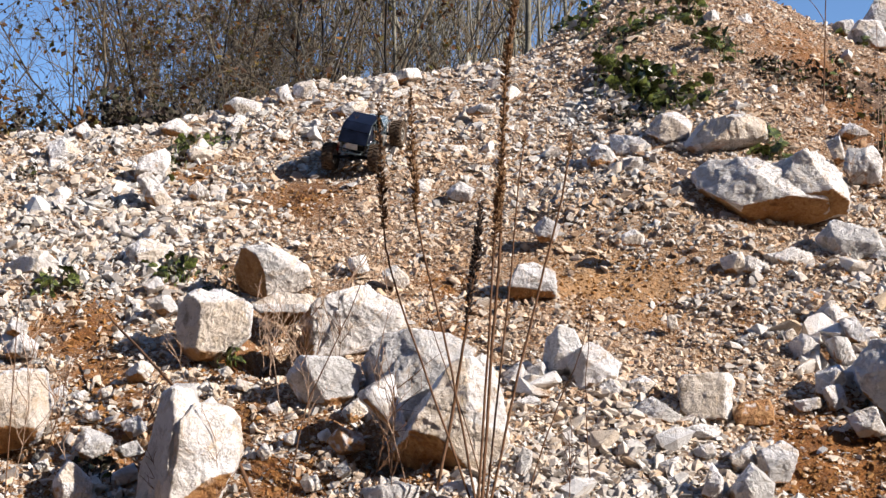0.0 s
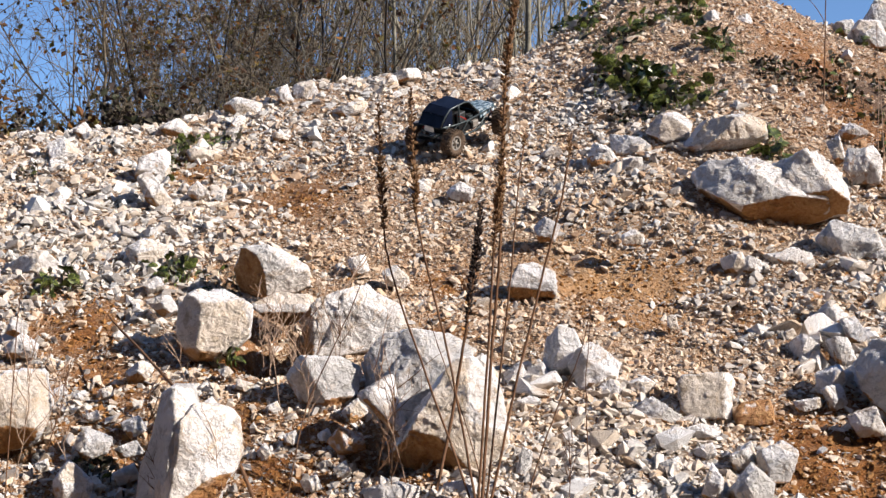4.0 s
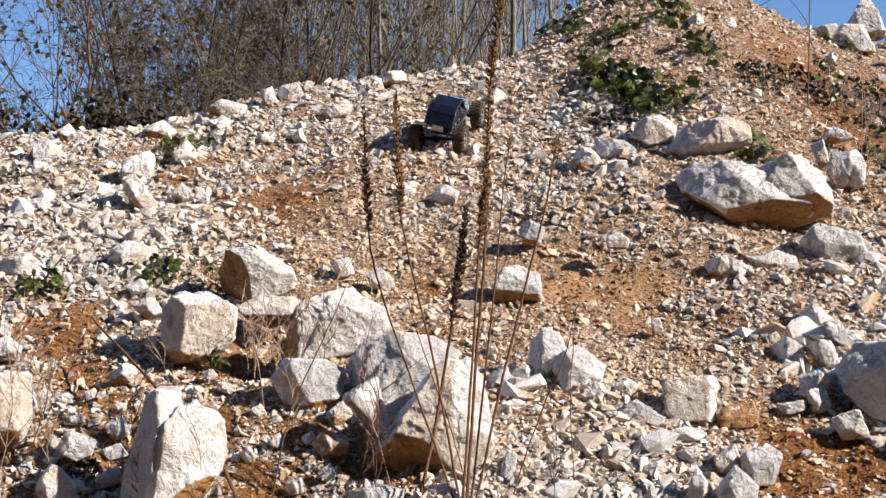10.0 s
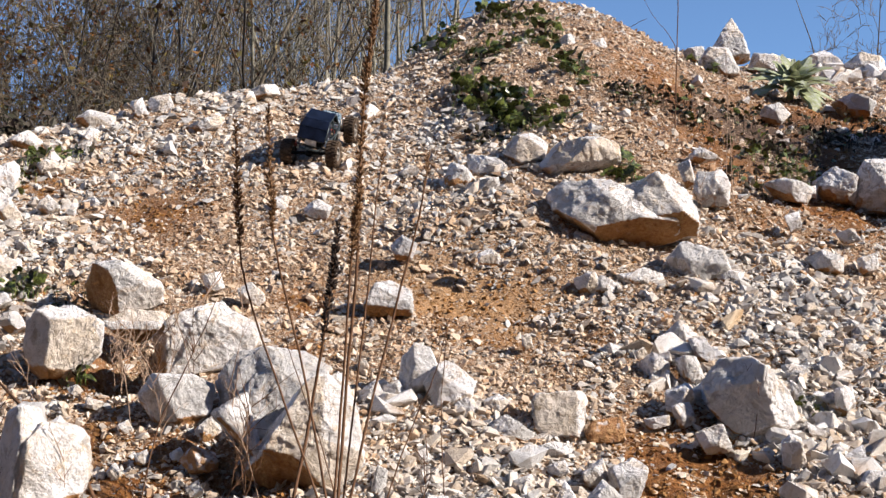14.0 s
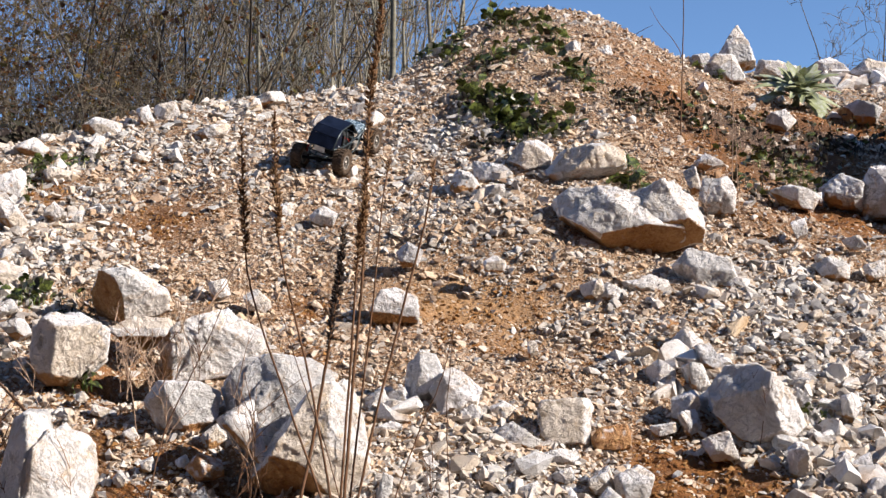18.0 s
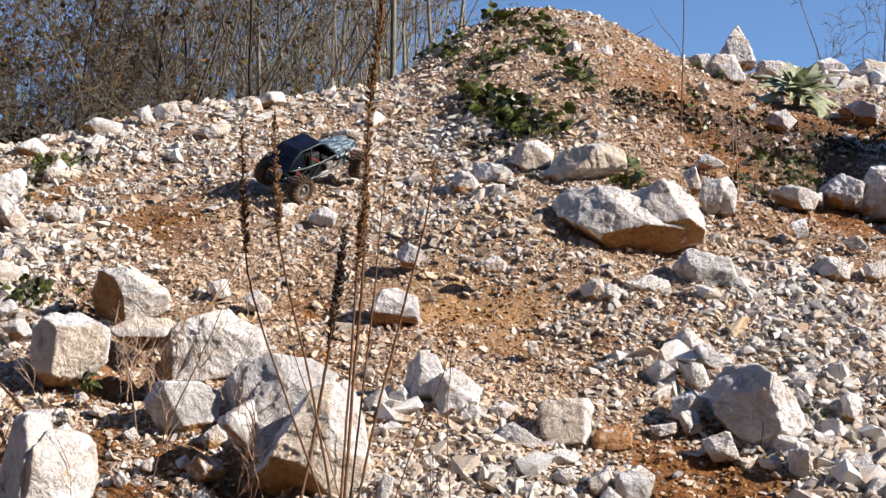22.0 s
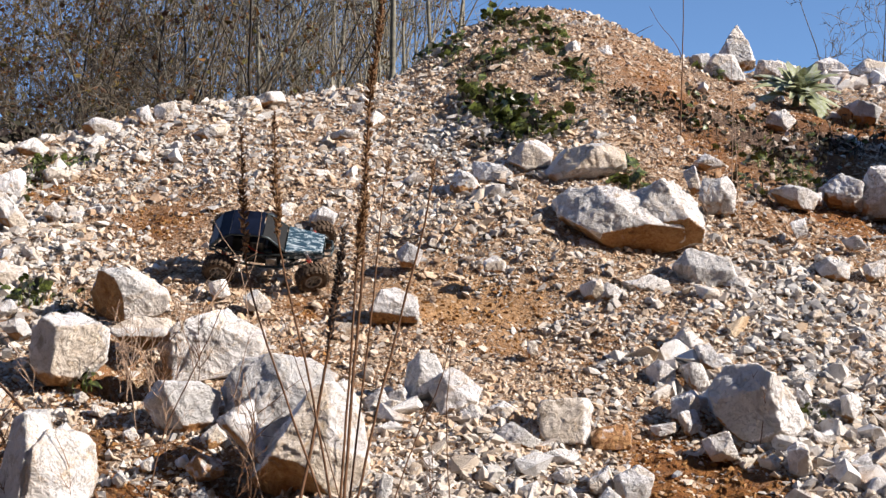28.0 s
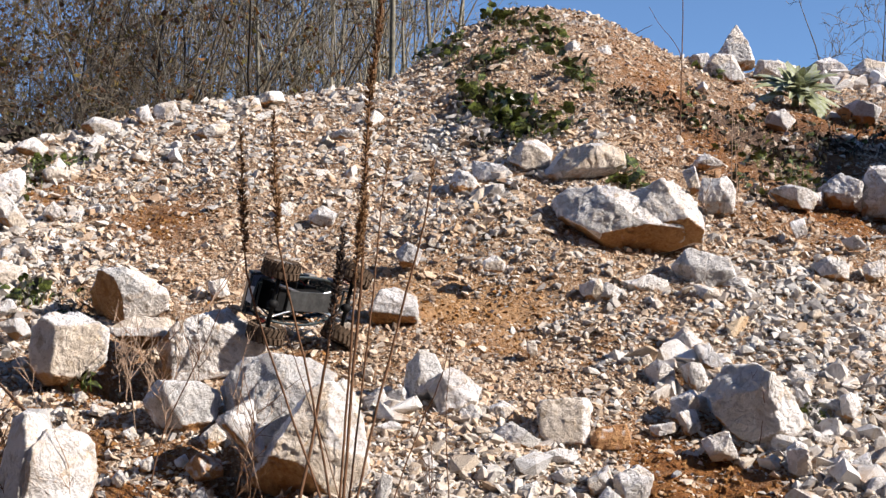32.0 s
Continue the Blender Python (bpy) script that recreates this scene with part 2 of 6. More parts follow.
GREEN = leafage("dark_green_leaves", ((0.08, 0.13, 0.025), (0.15, 0.23, 0.04), (0.24, 0.33, 0.06), (0.05, 0.06, 0.02), (0.34, 0.36, 0.10), (0.10, 0.15, 0.03)), 0.35, 0.36)
WITHER = leafage("withered_dark_leaves", ((0.04, 0.032, 0.03), (0.07, 0.05, 0.045), (0.05, 0.055, 0.03), (0.10, 0.075, 0.06)))
FELT = leafage("felted_leaves", ((0.50, 0.53, 0.45), (0.66, 0.68, 0.60), (0.36, 0.40, 0.17), (0.58, 0.60, 0.52)), 0.30)

# ---- ground ----
def lattice_noise(x, y, z, seed):
    """Smooth noise in -1..1 for arrays of places."""
    xi, yi, zi = np.floor(x).astype(np.int64), np.floor(y).astype(np.int64), np.floor(z).astype(np.int64)
    u, v, w = x - xi, y - yi, z - zi
    u, v, w = u * u * (3 - 2 * u), v * v * (3 - 2 * v), w * w * (3 - 2 * w)

    def at(a, b, c):
        h = ((xi + a) * 374761393 + (yi + b) * 668265263 + (zi + c) * 2147483647 + seed * 974634777) & 0xFFFFFFFF
        h = ((h ^ (h >> 13)) * 1274126177) & 0xFFFFFFFF
        h = ((h ^ (h >> 16)) * 2246822519) & 0xFFFFFFFF
        return (h ^ (h >> 15)) / 2147483647.5 - 1

    low = (at(0, 0, 0) * (1 - u) + at(1, 0, 0) * u) * (1 - v) + (at(0, 1, 0) * (1 - u) + at(1, 1, 0) * u) * v
    high = (at(0, 0, 1) * (1 - u) + at(1, 0, 1) * u) * (1 - v) + (at(0, 1, 1) * (1 - u) + at(1, 1, 1) * u) * v
    return low * (1 - w) + high * w


def fbm(x, y, z, seed, octaves=4, gain=0.5):
    total, size = 0.0, 1.0
    for o in range(octaves):
        total = total + size * lattice_noise(x, y, z, seed + o * 17)
        x, y, z, size = x * 2.03 + 5.1, y * 2.03 + 3.7, z * 2.03 + 1.9, size * gain
    return total


# hollows under the boulders: across, away, half width, half length, depth
HOLLOWS = ((-0.61, 5.45, 0.11, 0.18, 0.40), (-0.19, 4.66, 0.11, 0.10, 0.20), (-0.85, 5.92, 0.08, 0.06, 0.22), (-1.38, 4.71, 0.09, 0.07, 0.12), (-1.00, 4.63, 0.08, 0.09, 0.12), (-0.51, 5.25, 0.05, 0.05, 0.08))

# gravel heaped against the large boulder: across, away, half width, half length, height
MOUNDS = ((0.86, 6.40, 0.48, 0.30, 0.15), (1.22, 6.02, 0.30, 0.14, 0.06), (1.00, 6.52, 0.32, 0.26, 0.05))

# crest of the spoil heap: across, away, height
CREST = (
    (-6.68, 7.20, 2.77),
    (-3.26, 7.40, 2.83),
    (-2.46, 7.70, 2.94),
    (-2.01, 7.80, 2.99),
    (-1.58, 8.00, 3.10),
    (-1.30, 8.30, 3.26),
    (-0.92, 8.50, 3.39),
    (-0.16, 8.80, 3.58),
    (0.35, 9.00, 3.70),
    (0.67, 9.30, 3.88),
    (0.98, 9.70, 4.25),
    (1.30, 10.00, 4.51),
    (1.69, 10.20, 4.68),
    (2.15, 10.30, 4.66),
    (2.48, 10.30, 4.50),
    (2.84, 10.40, 4.34),
    (3.46, 10.60, 4.33),
    (4.06, 10.80, 4.38),
    (4.72, 11.00, 4.41),
    (6.57, 11.30, 4.54),
)


def smooth01(v):
    v = np.clip(v, 0, 1)
    return v * v * (3 - 2 * v)


CREST_X = np.linspace(-12, 14, 521)
CREST_Y = np.interp(CREST_X, [c[0] for c in CREST], [c[1] for c in CREST])
CREST_Z = np.interp(CREST_X, [c[0] for c in CREST], [c[2] for c in CREST])
KERNEL = np.exp(-0.5 * (np.arange(-8, 9) / 2.6) ** 2)
KERNEL /= KERNEL.sum()
CREST_Y = np.convolve(np.pad(CREST_Y, 8, "edge"), KERNEL, "valid")
CREST_Z = np.convolve(np.pad(CREST_Z, 8, "edge"), KERNEL, "valid")


def height(x, y, rough=True):
    """Height of the ground: flat floor, slope of the heap, crest, plateau behind."""
    x, y = np.asarray(x, float), np.asarray(y, float)
    yc, zc = np.interp(x, CREST_X, CREST_Y), np.interp(x, CREST_X, CREST_Z)
    face = 0.541 * np.minimum(y, yc) - 1.206
    face = face + (zc - (0.541 * yc - 1.206)) * smooth01((y - 4.6) / (yc - 4.6))
    face = np.where(face > 0.4, face, 0.4 * np.exp(np.minimum((face - 0.4) / 0.4, 0)))
    back = np.maximum(y - yc, 0)
    far = zc - 0.9 * smooth01(back / 3.0) - 0.02 * np.minimum(back, 60)
    z = np.where(y > yc, far, face)
    # bank outside the view, on the side of the sun, that shades the hollow
    bank = smooth01((x - 0.455 * y - 0.2) / 0.95) * smooth01((y - 6.1) / 0.7) * (1 - smooth01((y - 8.0) / 1.3))
    z = z + 1.28 * bank * (1 - smooth01((x - 9) / 6))
    # unseen rise added behind the camera to cut the sky's fill light
    z = z + 12.0 * smooth01((-2.0 - y) / 5.5) + 5.0 * smooth01((-7.0 - y) / 14.0)
    if rough:
        near = smooth01((y - 2.0) / 1.5) * (1 - smooth01((y - 14) / 4)) * (1 - smooth01((abs(x) - 9) / 3))
        o = np.zeros_like(x)
        z = z + near * (0.032 * fbm(x * 1.1, y * 1.1, o, 3, 3) + 0.022 * fbm(x * 5, y * 5, o, 9, 3) + 0.006 * fbm(x * 14, y * 14, o, 21, 2))
        for hx, hy, rx, ry, deep in HOLLOWS:
            z = z - deep * np.exp(-(((x - hx) / rx) ** 2 + ((y - hy) / ry) ** 2))
        for hx, hy, rx, ry, high in MOUNDS:
            z = z + high * np.exp(-(((x - hx) / rx) ** 2 + ((y - hy) / ry) ** 2))
    return z


# loose-stone zones: across, away, half width, half length, weight
DRY = (
    (0.66, 5.94, 0.37, 0.26, 1.00),
    (0.91, 5.76, 0.28, 0.27, 0.85),
    (1.13, 6.14, 0.35, 0.45, 0.40),
    (0.29, 6.12, 0.24, 0.21, 0.40),
)
BARE_NEAR = (
    (0.82, 5.61, 0.24, 0.23, 0.70),
    (1.30, 4.58, 0.23, 0.32, 1.60),
    (-1.40, 5.52, 0.16, 0.24, 0.90),
    (-0.75, 5.29, 0.12, 0.25, 1.20),
    (-1.27, 5.17, 0.18, 0.32, 0.80),
    (-0.48, 4.56, 0.26, 0.32, 0.95),
    (-1.10, 4.90, 0.29, 0.43, 0.62),
    (-1.31, 4.56, 0.24, 0.28, 0.55),
    (-0.58, 4.63, 0.16, 0.38, 0.50),
    (-1.55, 5.58, 0.19, 0.38, 0.60),
    (-0.68, 4.86, 0.09, 0.28, 0.80),
    (1.11, 5.48, 0.16, 0.13, 0.70),
    (-0.15, 4.50, 0.15, 0.15, 1.00),
    (1.38, 5.43, 0.08, 0.10, 0.60),
    (1.42, 5.19, 0.15, 0.25, 0.60),
    (-0.01, 5.42, 0.11, 0.17, 0.60),
)
BARE_FAR = (
    (-0.69, 6.83, 0.24, 0.37, 0.80),
    (0.68, 5.84, 0.42, 0.28, 0.86),
    (0.04, 5.91, 0.17, 0.17, 0.90),
    (-1.30, 7.23, 0.22, 0.27, 0.50),
    (-0.68, 7.47, 0.22, 0.28, 0.40),
    (2.76, 6.97, 0.39, 0.32, 1.00),
    (2.27, 7.12, 0.23, 0.34, 0.60),
    (2.67, 8.14, 0.55, 0.92, 0.80),
    (3.42, 8.79, 0.61, 0.84, 0.90),
    (2.38, 8.22, 0.44, 1.61, 0.90),
    (2.95, 8.35, 0.55, 0.75, 1.30),
    (3.55, 8.95, 0.60, 0.50, 1.30),
)
BARE = BARE_NEAR + BARE_FAR
# zones of darker brown soil around the withered plants in the hollow
DARK_SOIL = (
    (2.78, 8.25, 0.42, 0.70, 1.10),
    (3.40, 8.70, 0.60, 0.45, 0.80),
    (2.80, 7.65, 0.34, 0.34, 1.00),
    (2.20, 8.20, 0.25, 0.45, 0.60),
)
COARSE = (
    (-1.58, 6.49, 0.69, 1.01, 1.00),
    (-2.02, 7.08, 0.43, 0.51, 0.60),
    (-1.05, 5.77, 0.28, 0.27, 0.50),
    (0.54, 4.63, 0.42, 0.38, 0.95),
    (0.81, 6.74, 0.34, 0.61, 0.80),
    (0.36, 7.71, 0.48, 0.60, 0.50),
    (2.03, 5.74, 0.46, 0.87, 1.00),
    (1.82, 4.91, 0.33, 0.65, 1.20),
    (-0.51, 8.63, 0.88, 1.20, 0.50),
    (1.08, 7.26, 0.43, 0.29, 0.60),
    (-0.34, 5.17, 0.31, 0.54, 0.15),
    (1.28, 5.93, 0.31, 0.30, 0.35),
    (-1.08, 4.90, 0.47, 0.62, 0.35),
    (-1.95, 7.60, 0.50, 0.26, 0.90),
    (-1.20, 8.05, 0.45, 0.26, 1.00),
    (-0.40, 8.50, 0.60, 0.26, 1.00),
    (0.30, 8.85, 0.50, 0.22, 0.70),
    (0.95, 7.85, 0.35, 0.45, 0.90),
    (1.45, 7.55, 0.45, 0.25, 0.80),
)
TAWNY = (
    (1.88, 8.42, 0.94, 1.29, 1.00),
    (1.51, 8.81, 0.57, 0.88, 0.60),
    (3.03, 8.46, 0.73, 1.43, 1.00),
    (0.91, 6.17, 0.61, 0.63, 0.30),
    (-0.43, 6.44, 0.42, 0.64, 0.55),
    (-0.94, 4.90, 0.66, 0.87, 0.65),
    (1.19, 5.27, 0.31, 0.33, 0.50),
    (0.78, 4.75, 0.32, 0.30, 0.40),
    (1.25, 4.70, 0.40, 0.35, 0.40),
)



def spread(zones, x, y):
    total = np.zeros_like(x)
    for cx, cy, rx, ry, w in zones:
        total = np.maximum(total, w * np.exp(-0.9 * (((x - cx) / rx) ** 2 + ((y - cy) / ry) ** 2)))
    return total


def surface(x, y):
    """Height of the loose ground, with its lumps; bare patches lie a little lower and are lumpier."""
    bare = np.minimum(spread(BARE, x, y), 1)
    return height(x, y) - 0.03 * bare + (0.006 + 0.014 * bare) * fbm(x * 9, y * 9, np.zeros_like(x), 77, 2, 0.55)


def mesh_object(name, verts, faces, material_used, parent=None, smooth=False):
    """One object from arrays of places and triangles."""
    me = bpy.data.meshes.new(name)
    n, f = len(verts), len(faces)
    me.vertices.add(n)
    me.vertices.foreach_set("co", np.asarray(verts, np.float32).ravel())
    me.loops.add(f * faces.shape[1])
    me.loops.foreach_set("vertex_index", np.asarray(faces, np.int32).ravel())
    me.polygons.add(f)
    me.polygons.foreach_set("loop_start", np.arange(0, f * faces.shape[1], faces.shape[1], dtype=np.int32))
    me.polygons.foreach_set("use_smooth", np.full(f, smooth))
    me.update(calc_edges=True)
    me.materials.append(material_used)
    ob = new(name, me)
    ob.parent = parent
    return ob


def axis(near_lo, near_hi, step, far, growth=1.35):
    mid = np.arange(near_lo, near_hi + step / 2, step)
    out, d, here = [], step, near_hi
    while here < far:
        d *= growth
        here += d
        out.append(here)
    low, d, here = [], step, near_lo
    while here > -far:
        d *= growth
        here -= d
        low.append(here)
    return np.concatenate([low[::-1], mid, out])


GROUND = {}


def lie_of(x, y):
    """Height of the ground sheet itself, between its places."""
    gx, gy, z = GROUND["x"], GROUND["y"], GROUND["z"]
    i = np.clip(np.searchsorted(gx, x) - 1, 0, len(gx) - 2)
    j = np.clip(np.searchsorted(gy, y) - 1, 0, len(gy) - 2)
    u, v = (x - gx[i]) / (gx[i + 1] - gx[i]), (y - gy[j]) / (gy[j + 1] - gy[j])
    return (z[j, i] * (1 - u) + z[j, i + 1] * u) * (1 - v) + (z[j + 1, i] * (1 - u) + z[j + 1, i + 1] * u) * v


def build_ground():
    gx, gy = axis(-3.6, 5.4, 0.034, 2500), np.unique(np.concatenate([axis(3.4, 11.6, 0.034, 2500), np.arange(-26.0, 3.0, 0.5)]))
    X, Y = np.meshgrid(gx, gy)
    fine = (X > -4) & (X < 6) & (Y > 3) & (Y < 12)
    Z = np.where(fine, surface(X, Y), height(X, Y))
    bare = spread(BARE, X, Y)
    GROUND.update(x=gx, y=gy, z=Z)
    r, c = X.shape
    idx = np.arange(r * c).reshape(r, c)
    faces = np.stack([idx[:-1, :-1], idx[:-1, 1:], idx[1:, 1:], idx[1:, :-1]], -1).reshape(-1, 4)
    ob = mesh_object("ground", np.stack([X, Y, Z], -1).reshape(-1, 3), faces, EARTH, smooth=True)
    grit = ob.data.attributes.new("grit", "FLOAT", "POINT")
    grit.data.foreach_set("value", np.clip(1.05 - 1.1 * bare, 0.1, 1).astype(np.float32).ravel())
    dark_soil = ob.data.attributes.new("dark_soil", "FLOAT", "POINT")
    dark_soil.data.foreach_set("value", np.clip(spread(DARK_SOIL, X, Y), 0, 0.95).astype(np.float32).ravel())
    dry = ob.data.attributes.new("dry", "FLOAT", "POINT")
    dry.data.foreach_set("value", np.clip(spread(DRY, X, Y), 0, 0.9).astype(np.float32).ravel())
    return tagged(ob, "steep bank of ochre-brown earth and limestone spoil", "ground", kind="structure")


build_ground()

# ---- stones ----
ICO = {}
for level in (4, 5, 6):
    bm = bmesh.new()
    bmesh.ops.create_icosphere(bm, subdivisions=level, radius=1.0)
    ICO[level] = (np.array([v.co[:] for v in bm.verts]), np.array([[v.index for v in f.verts] for f in bm.faces]))
    bm.free()


def hewn(level, normals, offsets, sharp=26.0, most=9.0):
    """A lump bounded by planes: places on it, its triangles, and the plane that rules at each place."""
    dirs, faces = ICO[level]
    d = dirs / np.linalg.norm(dirs, axis=1)[:, None]
    t = np.maximum(d @ normals.T, 1e-3) / offsets
    big = t.max(1)
    r = 1 / (big * ((t / big[:, None]) ** sharp).sum(1) ** (1 / sharp))
    r = np.minimum(r, most)
    return d * r[:, None], faces, t.argmax(1)


WHITE, GREY, OCHRE_STONE, BROWN, FLAT = (
    ("boulder", "rough white limestone boulder lying on the scree slope"),
    ("boulder", "grey-toned limestone boulder on the stony slope"),
    ("boulder", "buff limestone boulder stained ochre by the soil"),
    ("boulder", "brown soil-coated boulder among the gravel"),
    ("stone_slab", "flat limestone slab lying loose on the gravel"))
boulder_count = 0


# tones of a hewn face: weathering, soil; greys and browns also paint shaded faces
TONES = {"w": (0.45, 0.06), "g": (0.69, 0.10), "c": (0.14, 0.25), "o": (0.14, 0.74), "O": (0.14, 0.95)}


def boulder(place, depth, outline, soiled, look_of, hewn_faces=()):
    """outline: (angle, distance) of the planes that bound it seen from the front; soiled: u underside, l one side, p patchy, a all over;
    hewn_faces: (way it looks, share of the lump left in front of it, tone)."""
    global boulder_count
    boulder_count += 1
    rng = np.random.default_rng(100 + boulder_count)
    normals, offsets = [], []
    size = max(d for a, d in outline)
    for a, d in outline:
        c, s = math.cos(radians(a)), math.sin(radians(a))
        tilt = rng.uniform(-0.10, 0.10)
        normals.append((c, tilt, s)), offsets.append(d * 1.03)
        if rng.uniform() < (0.15 if hewn_faces else 0.55):
            f = rng.uniform(0.35, 0.95)
            normals.append((c * math.cos(f), -math.sin(f), s * math.cos(f)))
            offsets.append((d * math.cos(f) + 0.42 * depth * math.sin(f)) * rng.uniform(0.70, 0.93))
        b = rng.uniform(0.5, 1.0)
        normals.append((c * math.cos(b), math.sin(b), s * math.cos(b)))
        offsets.append((d * math.cos(b) + 0.45 * depth * math.sin(b)) * rng.uniform(0.9, 1.0))
    for k in range(0 if hewn_faces else 3):
        v = np.array((rng.normal(0, 0.55), -1.0, rng.normal(0.1, 0.5)))
        normals.append(v / np.linalg.norm(v)), offsets.append(depth * rng.uniform(0.36, 0.50))
    if hewn_faces:
        normals.append((0, -1, 0)), offsets.append(depth * 0.5)
    normals.append((0, 1, 0)), offsets.append(depth * 0.5)
    normals, offsets = np.array(normals, float), np.array(offsets)
    offsets /= np.linalg.norm(normals, axis=1)
    normals /= np.linalg.norm(normals, axis=1)[:, None]
    level = 6 if size > 0.15 else 5 if size > 0.08 else 4
    # knock off corners and edges
    rim = hewn(4, normals, offsets, 90.0, 1.7 * size)[0]
    for k in range(3 if hewn_faces else 7 if size > 0.09 else 4):
        m = rng.normal(size=3) + np.array((0, -0.5, 0.2))
        m /= np.linalg.norm(m)
        normals = np.vstack([normals, m])
        offsets = np.append(offsets, (rim @ m).max() * rng.uniform(0.82, 0.96))
    # overhanging underside, or a broken lee face
    under = []
    if hewn_faces:
        under = [((nx, ny, nz), share) for nx, ny, nz, share, tone in hewn_faces]
    elif soiled == "u":
        under.append(((rng.uniform(-0.35, -0.05), -0.45, -0.85), 0.83))
    elif soiled == "l":
        under.append(((-0.78, -0.45, -0.42), 0.56))
        under.append(((-0.2, -0.5, -0.8), 0.72))
    elif rng.uniform() < 0.55:
        under.append(((rng.uniform(-0.6, 0.0), -0.5, -0.75), rng.uniform(0.74, 0.86)))
    for m, share in under:
        m = np.array(m) / np.linalg.norm(m)
        normals = np.vstack([normals, m])
        offsets = np.append(offsets, (rim @ m).max() * share)
    v, faces, rule = hewn(level, normals, offsets, 140.0, 1.7 * size)
    d = v / np.linalg.norm(v, axis=1)[:, None]
    s = boulder_count * 3.1
    q = v / size
    rough = 0.040 * fbm(q[:, 0] * 2.6 + s, q[:, 1] * 2.6, q[:, 2] * 2.6, 5, 6, 0.62)
    # broken ledges: the surface steps back in bands along a bedding direction
    bed = rng.normal(size=3)
    bed /= np.linalg.norm(bed)
    band = (q @ bed) * 3.2 + 0.5 * fbm(q[:, 0] * 2.1, q[:, 1] * 2.1 + s, q[:, 2] * 2.1, 8, 4, 0.6)
    rough = rough - 0.040 * smooth01((band - np.floor(band)) * 1.25) * smooth01(0.5 + fbm(q[:, 0] * 1.7 + s, q[:, 1] * 1.7, q[:, 2] * 1.7, 23, 3)) + 0.014
    # broken patches, a little higher or lower than their neighbours
    seeds = rng.normal(size=(9, 3))
    seeds /= np.linalg.norm(seeds, axis=1)[:, None]
    wav = d + 0.16 * np.stack([fbm(q[:, 0] * 5 + s, q[:, 1] * 5, q[:, 2] * 5, 31 + k, 3) for k in range(3)], -1)
    rough = rough + rng.uniform(-0.05, 0.018, 9)[(wav @ seeds.T).argmax(1)]
    v = v * (1 + rough)[:, None]
    n = normals[rule]
    wob = 0.35 * fbm(q[:, 0] * 3 + s, q[:, 1] * 3, q[:, 2] * 3, 14, 3)
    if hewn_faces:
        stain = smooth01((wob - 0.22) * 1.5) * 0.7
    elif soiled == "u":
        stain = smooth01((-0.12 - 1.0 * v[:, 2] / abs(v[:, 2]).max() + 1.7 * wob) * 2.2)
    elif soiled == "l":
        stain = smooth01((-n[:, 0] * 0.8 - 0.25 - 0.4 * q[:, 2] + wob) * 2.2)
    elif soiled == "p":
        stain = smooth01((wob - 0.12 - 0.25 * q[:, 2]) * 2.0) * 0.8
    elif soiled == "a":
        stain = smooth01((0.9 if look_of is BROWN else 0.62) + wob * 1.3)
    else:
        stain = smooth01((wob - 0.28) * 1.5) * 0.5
    # brown on low sides turned from the sun: clinging soil, with shade painted in
    lee_shade = smooth01((-0.62 * n[:, 0] - 0.55 * n[:, 2] - 0.55 * v[:, 2] / abs(v[:, 2]).max() - 0.45 + wob) * 1.5)
    stain = np.maximum(stain, 0.8 * lee_shade)
    plane_tone = rng.uniform(0.45 if look_of is GREY else 0.03, 0.80 if look_of is GREY else 0.74, len(normals))
    if hewn_faces:
        first = len(normals) - len(under)
        for k, face in enumerate(hewn_faces):
            plane_tone[first + k], soil = TONES[face[4]]
            stain = np.where(rule == first + k, np.maximum(stain * 0.6, smooth01(soil + (0.9 if soil > 0.5 else 0.5) * wob)), stain)
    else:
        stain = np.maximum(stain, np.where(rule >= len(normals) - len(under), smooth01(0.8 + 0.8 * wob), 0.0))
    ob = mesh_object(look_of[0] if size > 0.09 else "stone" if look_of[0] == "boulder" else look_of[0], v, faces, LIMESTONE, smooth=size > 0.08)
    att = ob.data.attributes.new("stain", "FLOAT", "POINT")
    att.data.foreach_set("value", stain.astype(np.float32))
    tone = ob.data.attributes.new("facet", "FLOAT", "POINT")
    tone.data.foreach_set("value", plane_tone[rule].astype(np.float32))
    ob.matrix_world = Matrix.Translation(place) @ Matrix.Rotation(-math.atan2(place[0], place[1]), 4, "Z")
    label = look_of[1] if size > 0.09 else look_of[1].replace("boulder", "stone")
    return tagged(ob, label, "rock", "rocks on the slope")


def fuse(*lumps):
    """One boulder of several lobes that have grown together."""
    verts, faces, traits, n = [], [], {"stain": [], "facet": []}, 0
    for ob in lumps:
        me = ob.data
        co = np.empty(3 * len(me.vertices))
        me.vertices.foreach_get("co", co)
        m = np.array(ob.matrix_world)
        verts.append(co.reshape(-1, 3) @ m[:3, :3].T + m[:3, 3])
        f = np.empty(3 * len(me.polygons), np.int32)
        me.loops.foreach_get("vertex_index", f)
        faces.append(f.reshape(-1, 3) + n)
        n += len(me.vertices)
        for key in traits:
            values = np.empty(len(me.vertices), np.float32)
            me.attributes[key].data.foreach_get("value", values)
            traits[key].append(values)
        bpy.data.objects.remove(ob)
    verts = np.concatenate(verts)
    middle = verts.mean(0)
    ob = mesh_object("boulder", verts - middle, np.concatenate(faces), LIMESTONE, smooth=True)
    ob.location = middle
    for key, values in traits.items():
        ob.data.attributes.new(key, "FLOAT", "POINT").data.foreach_set("value", np.concatenate(values))
    return tagged(ob, "large white limestone boulder of two lobes, stained ochre", "rock", "rocks on the slope")

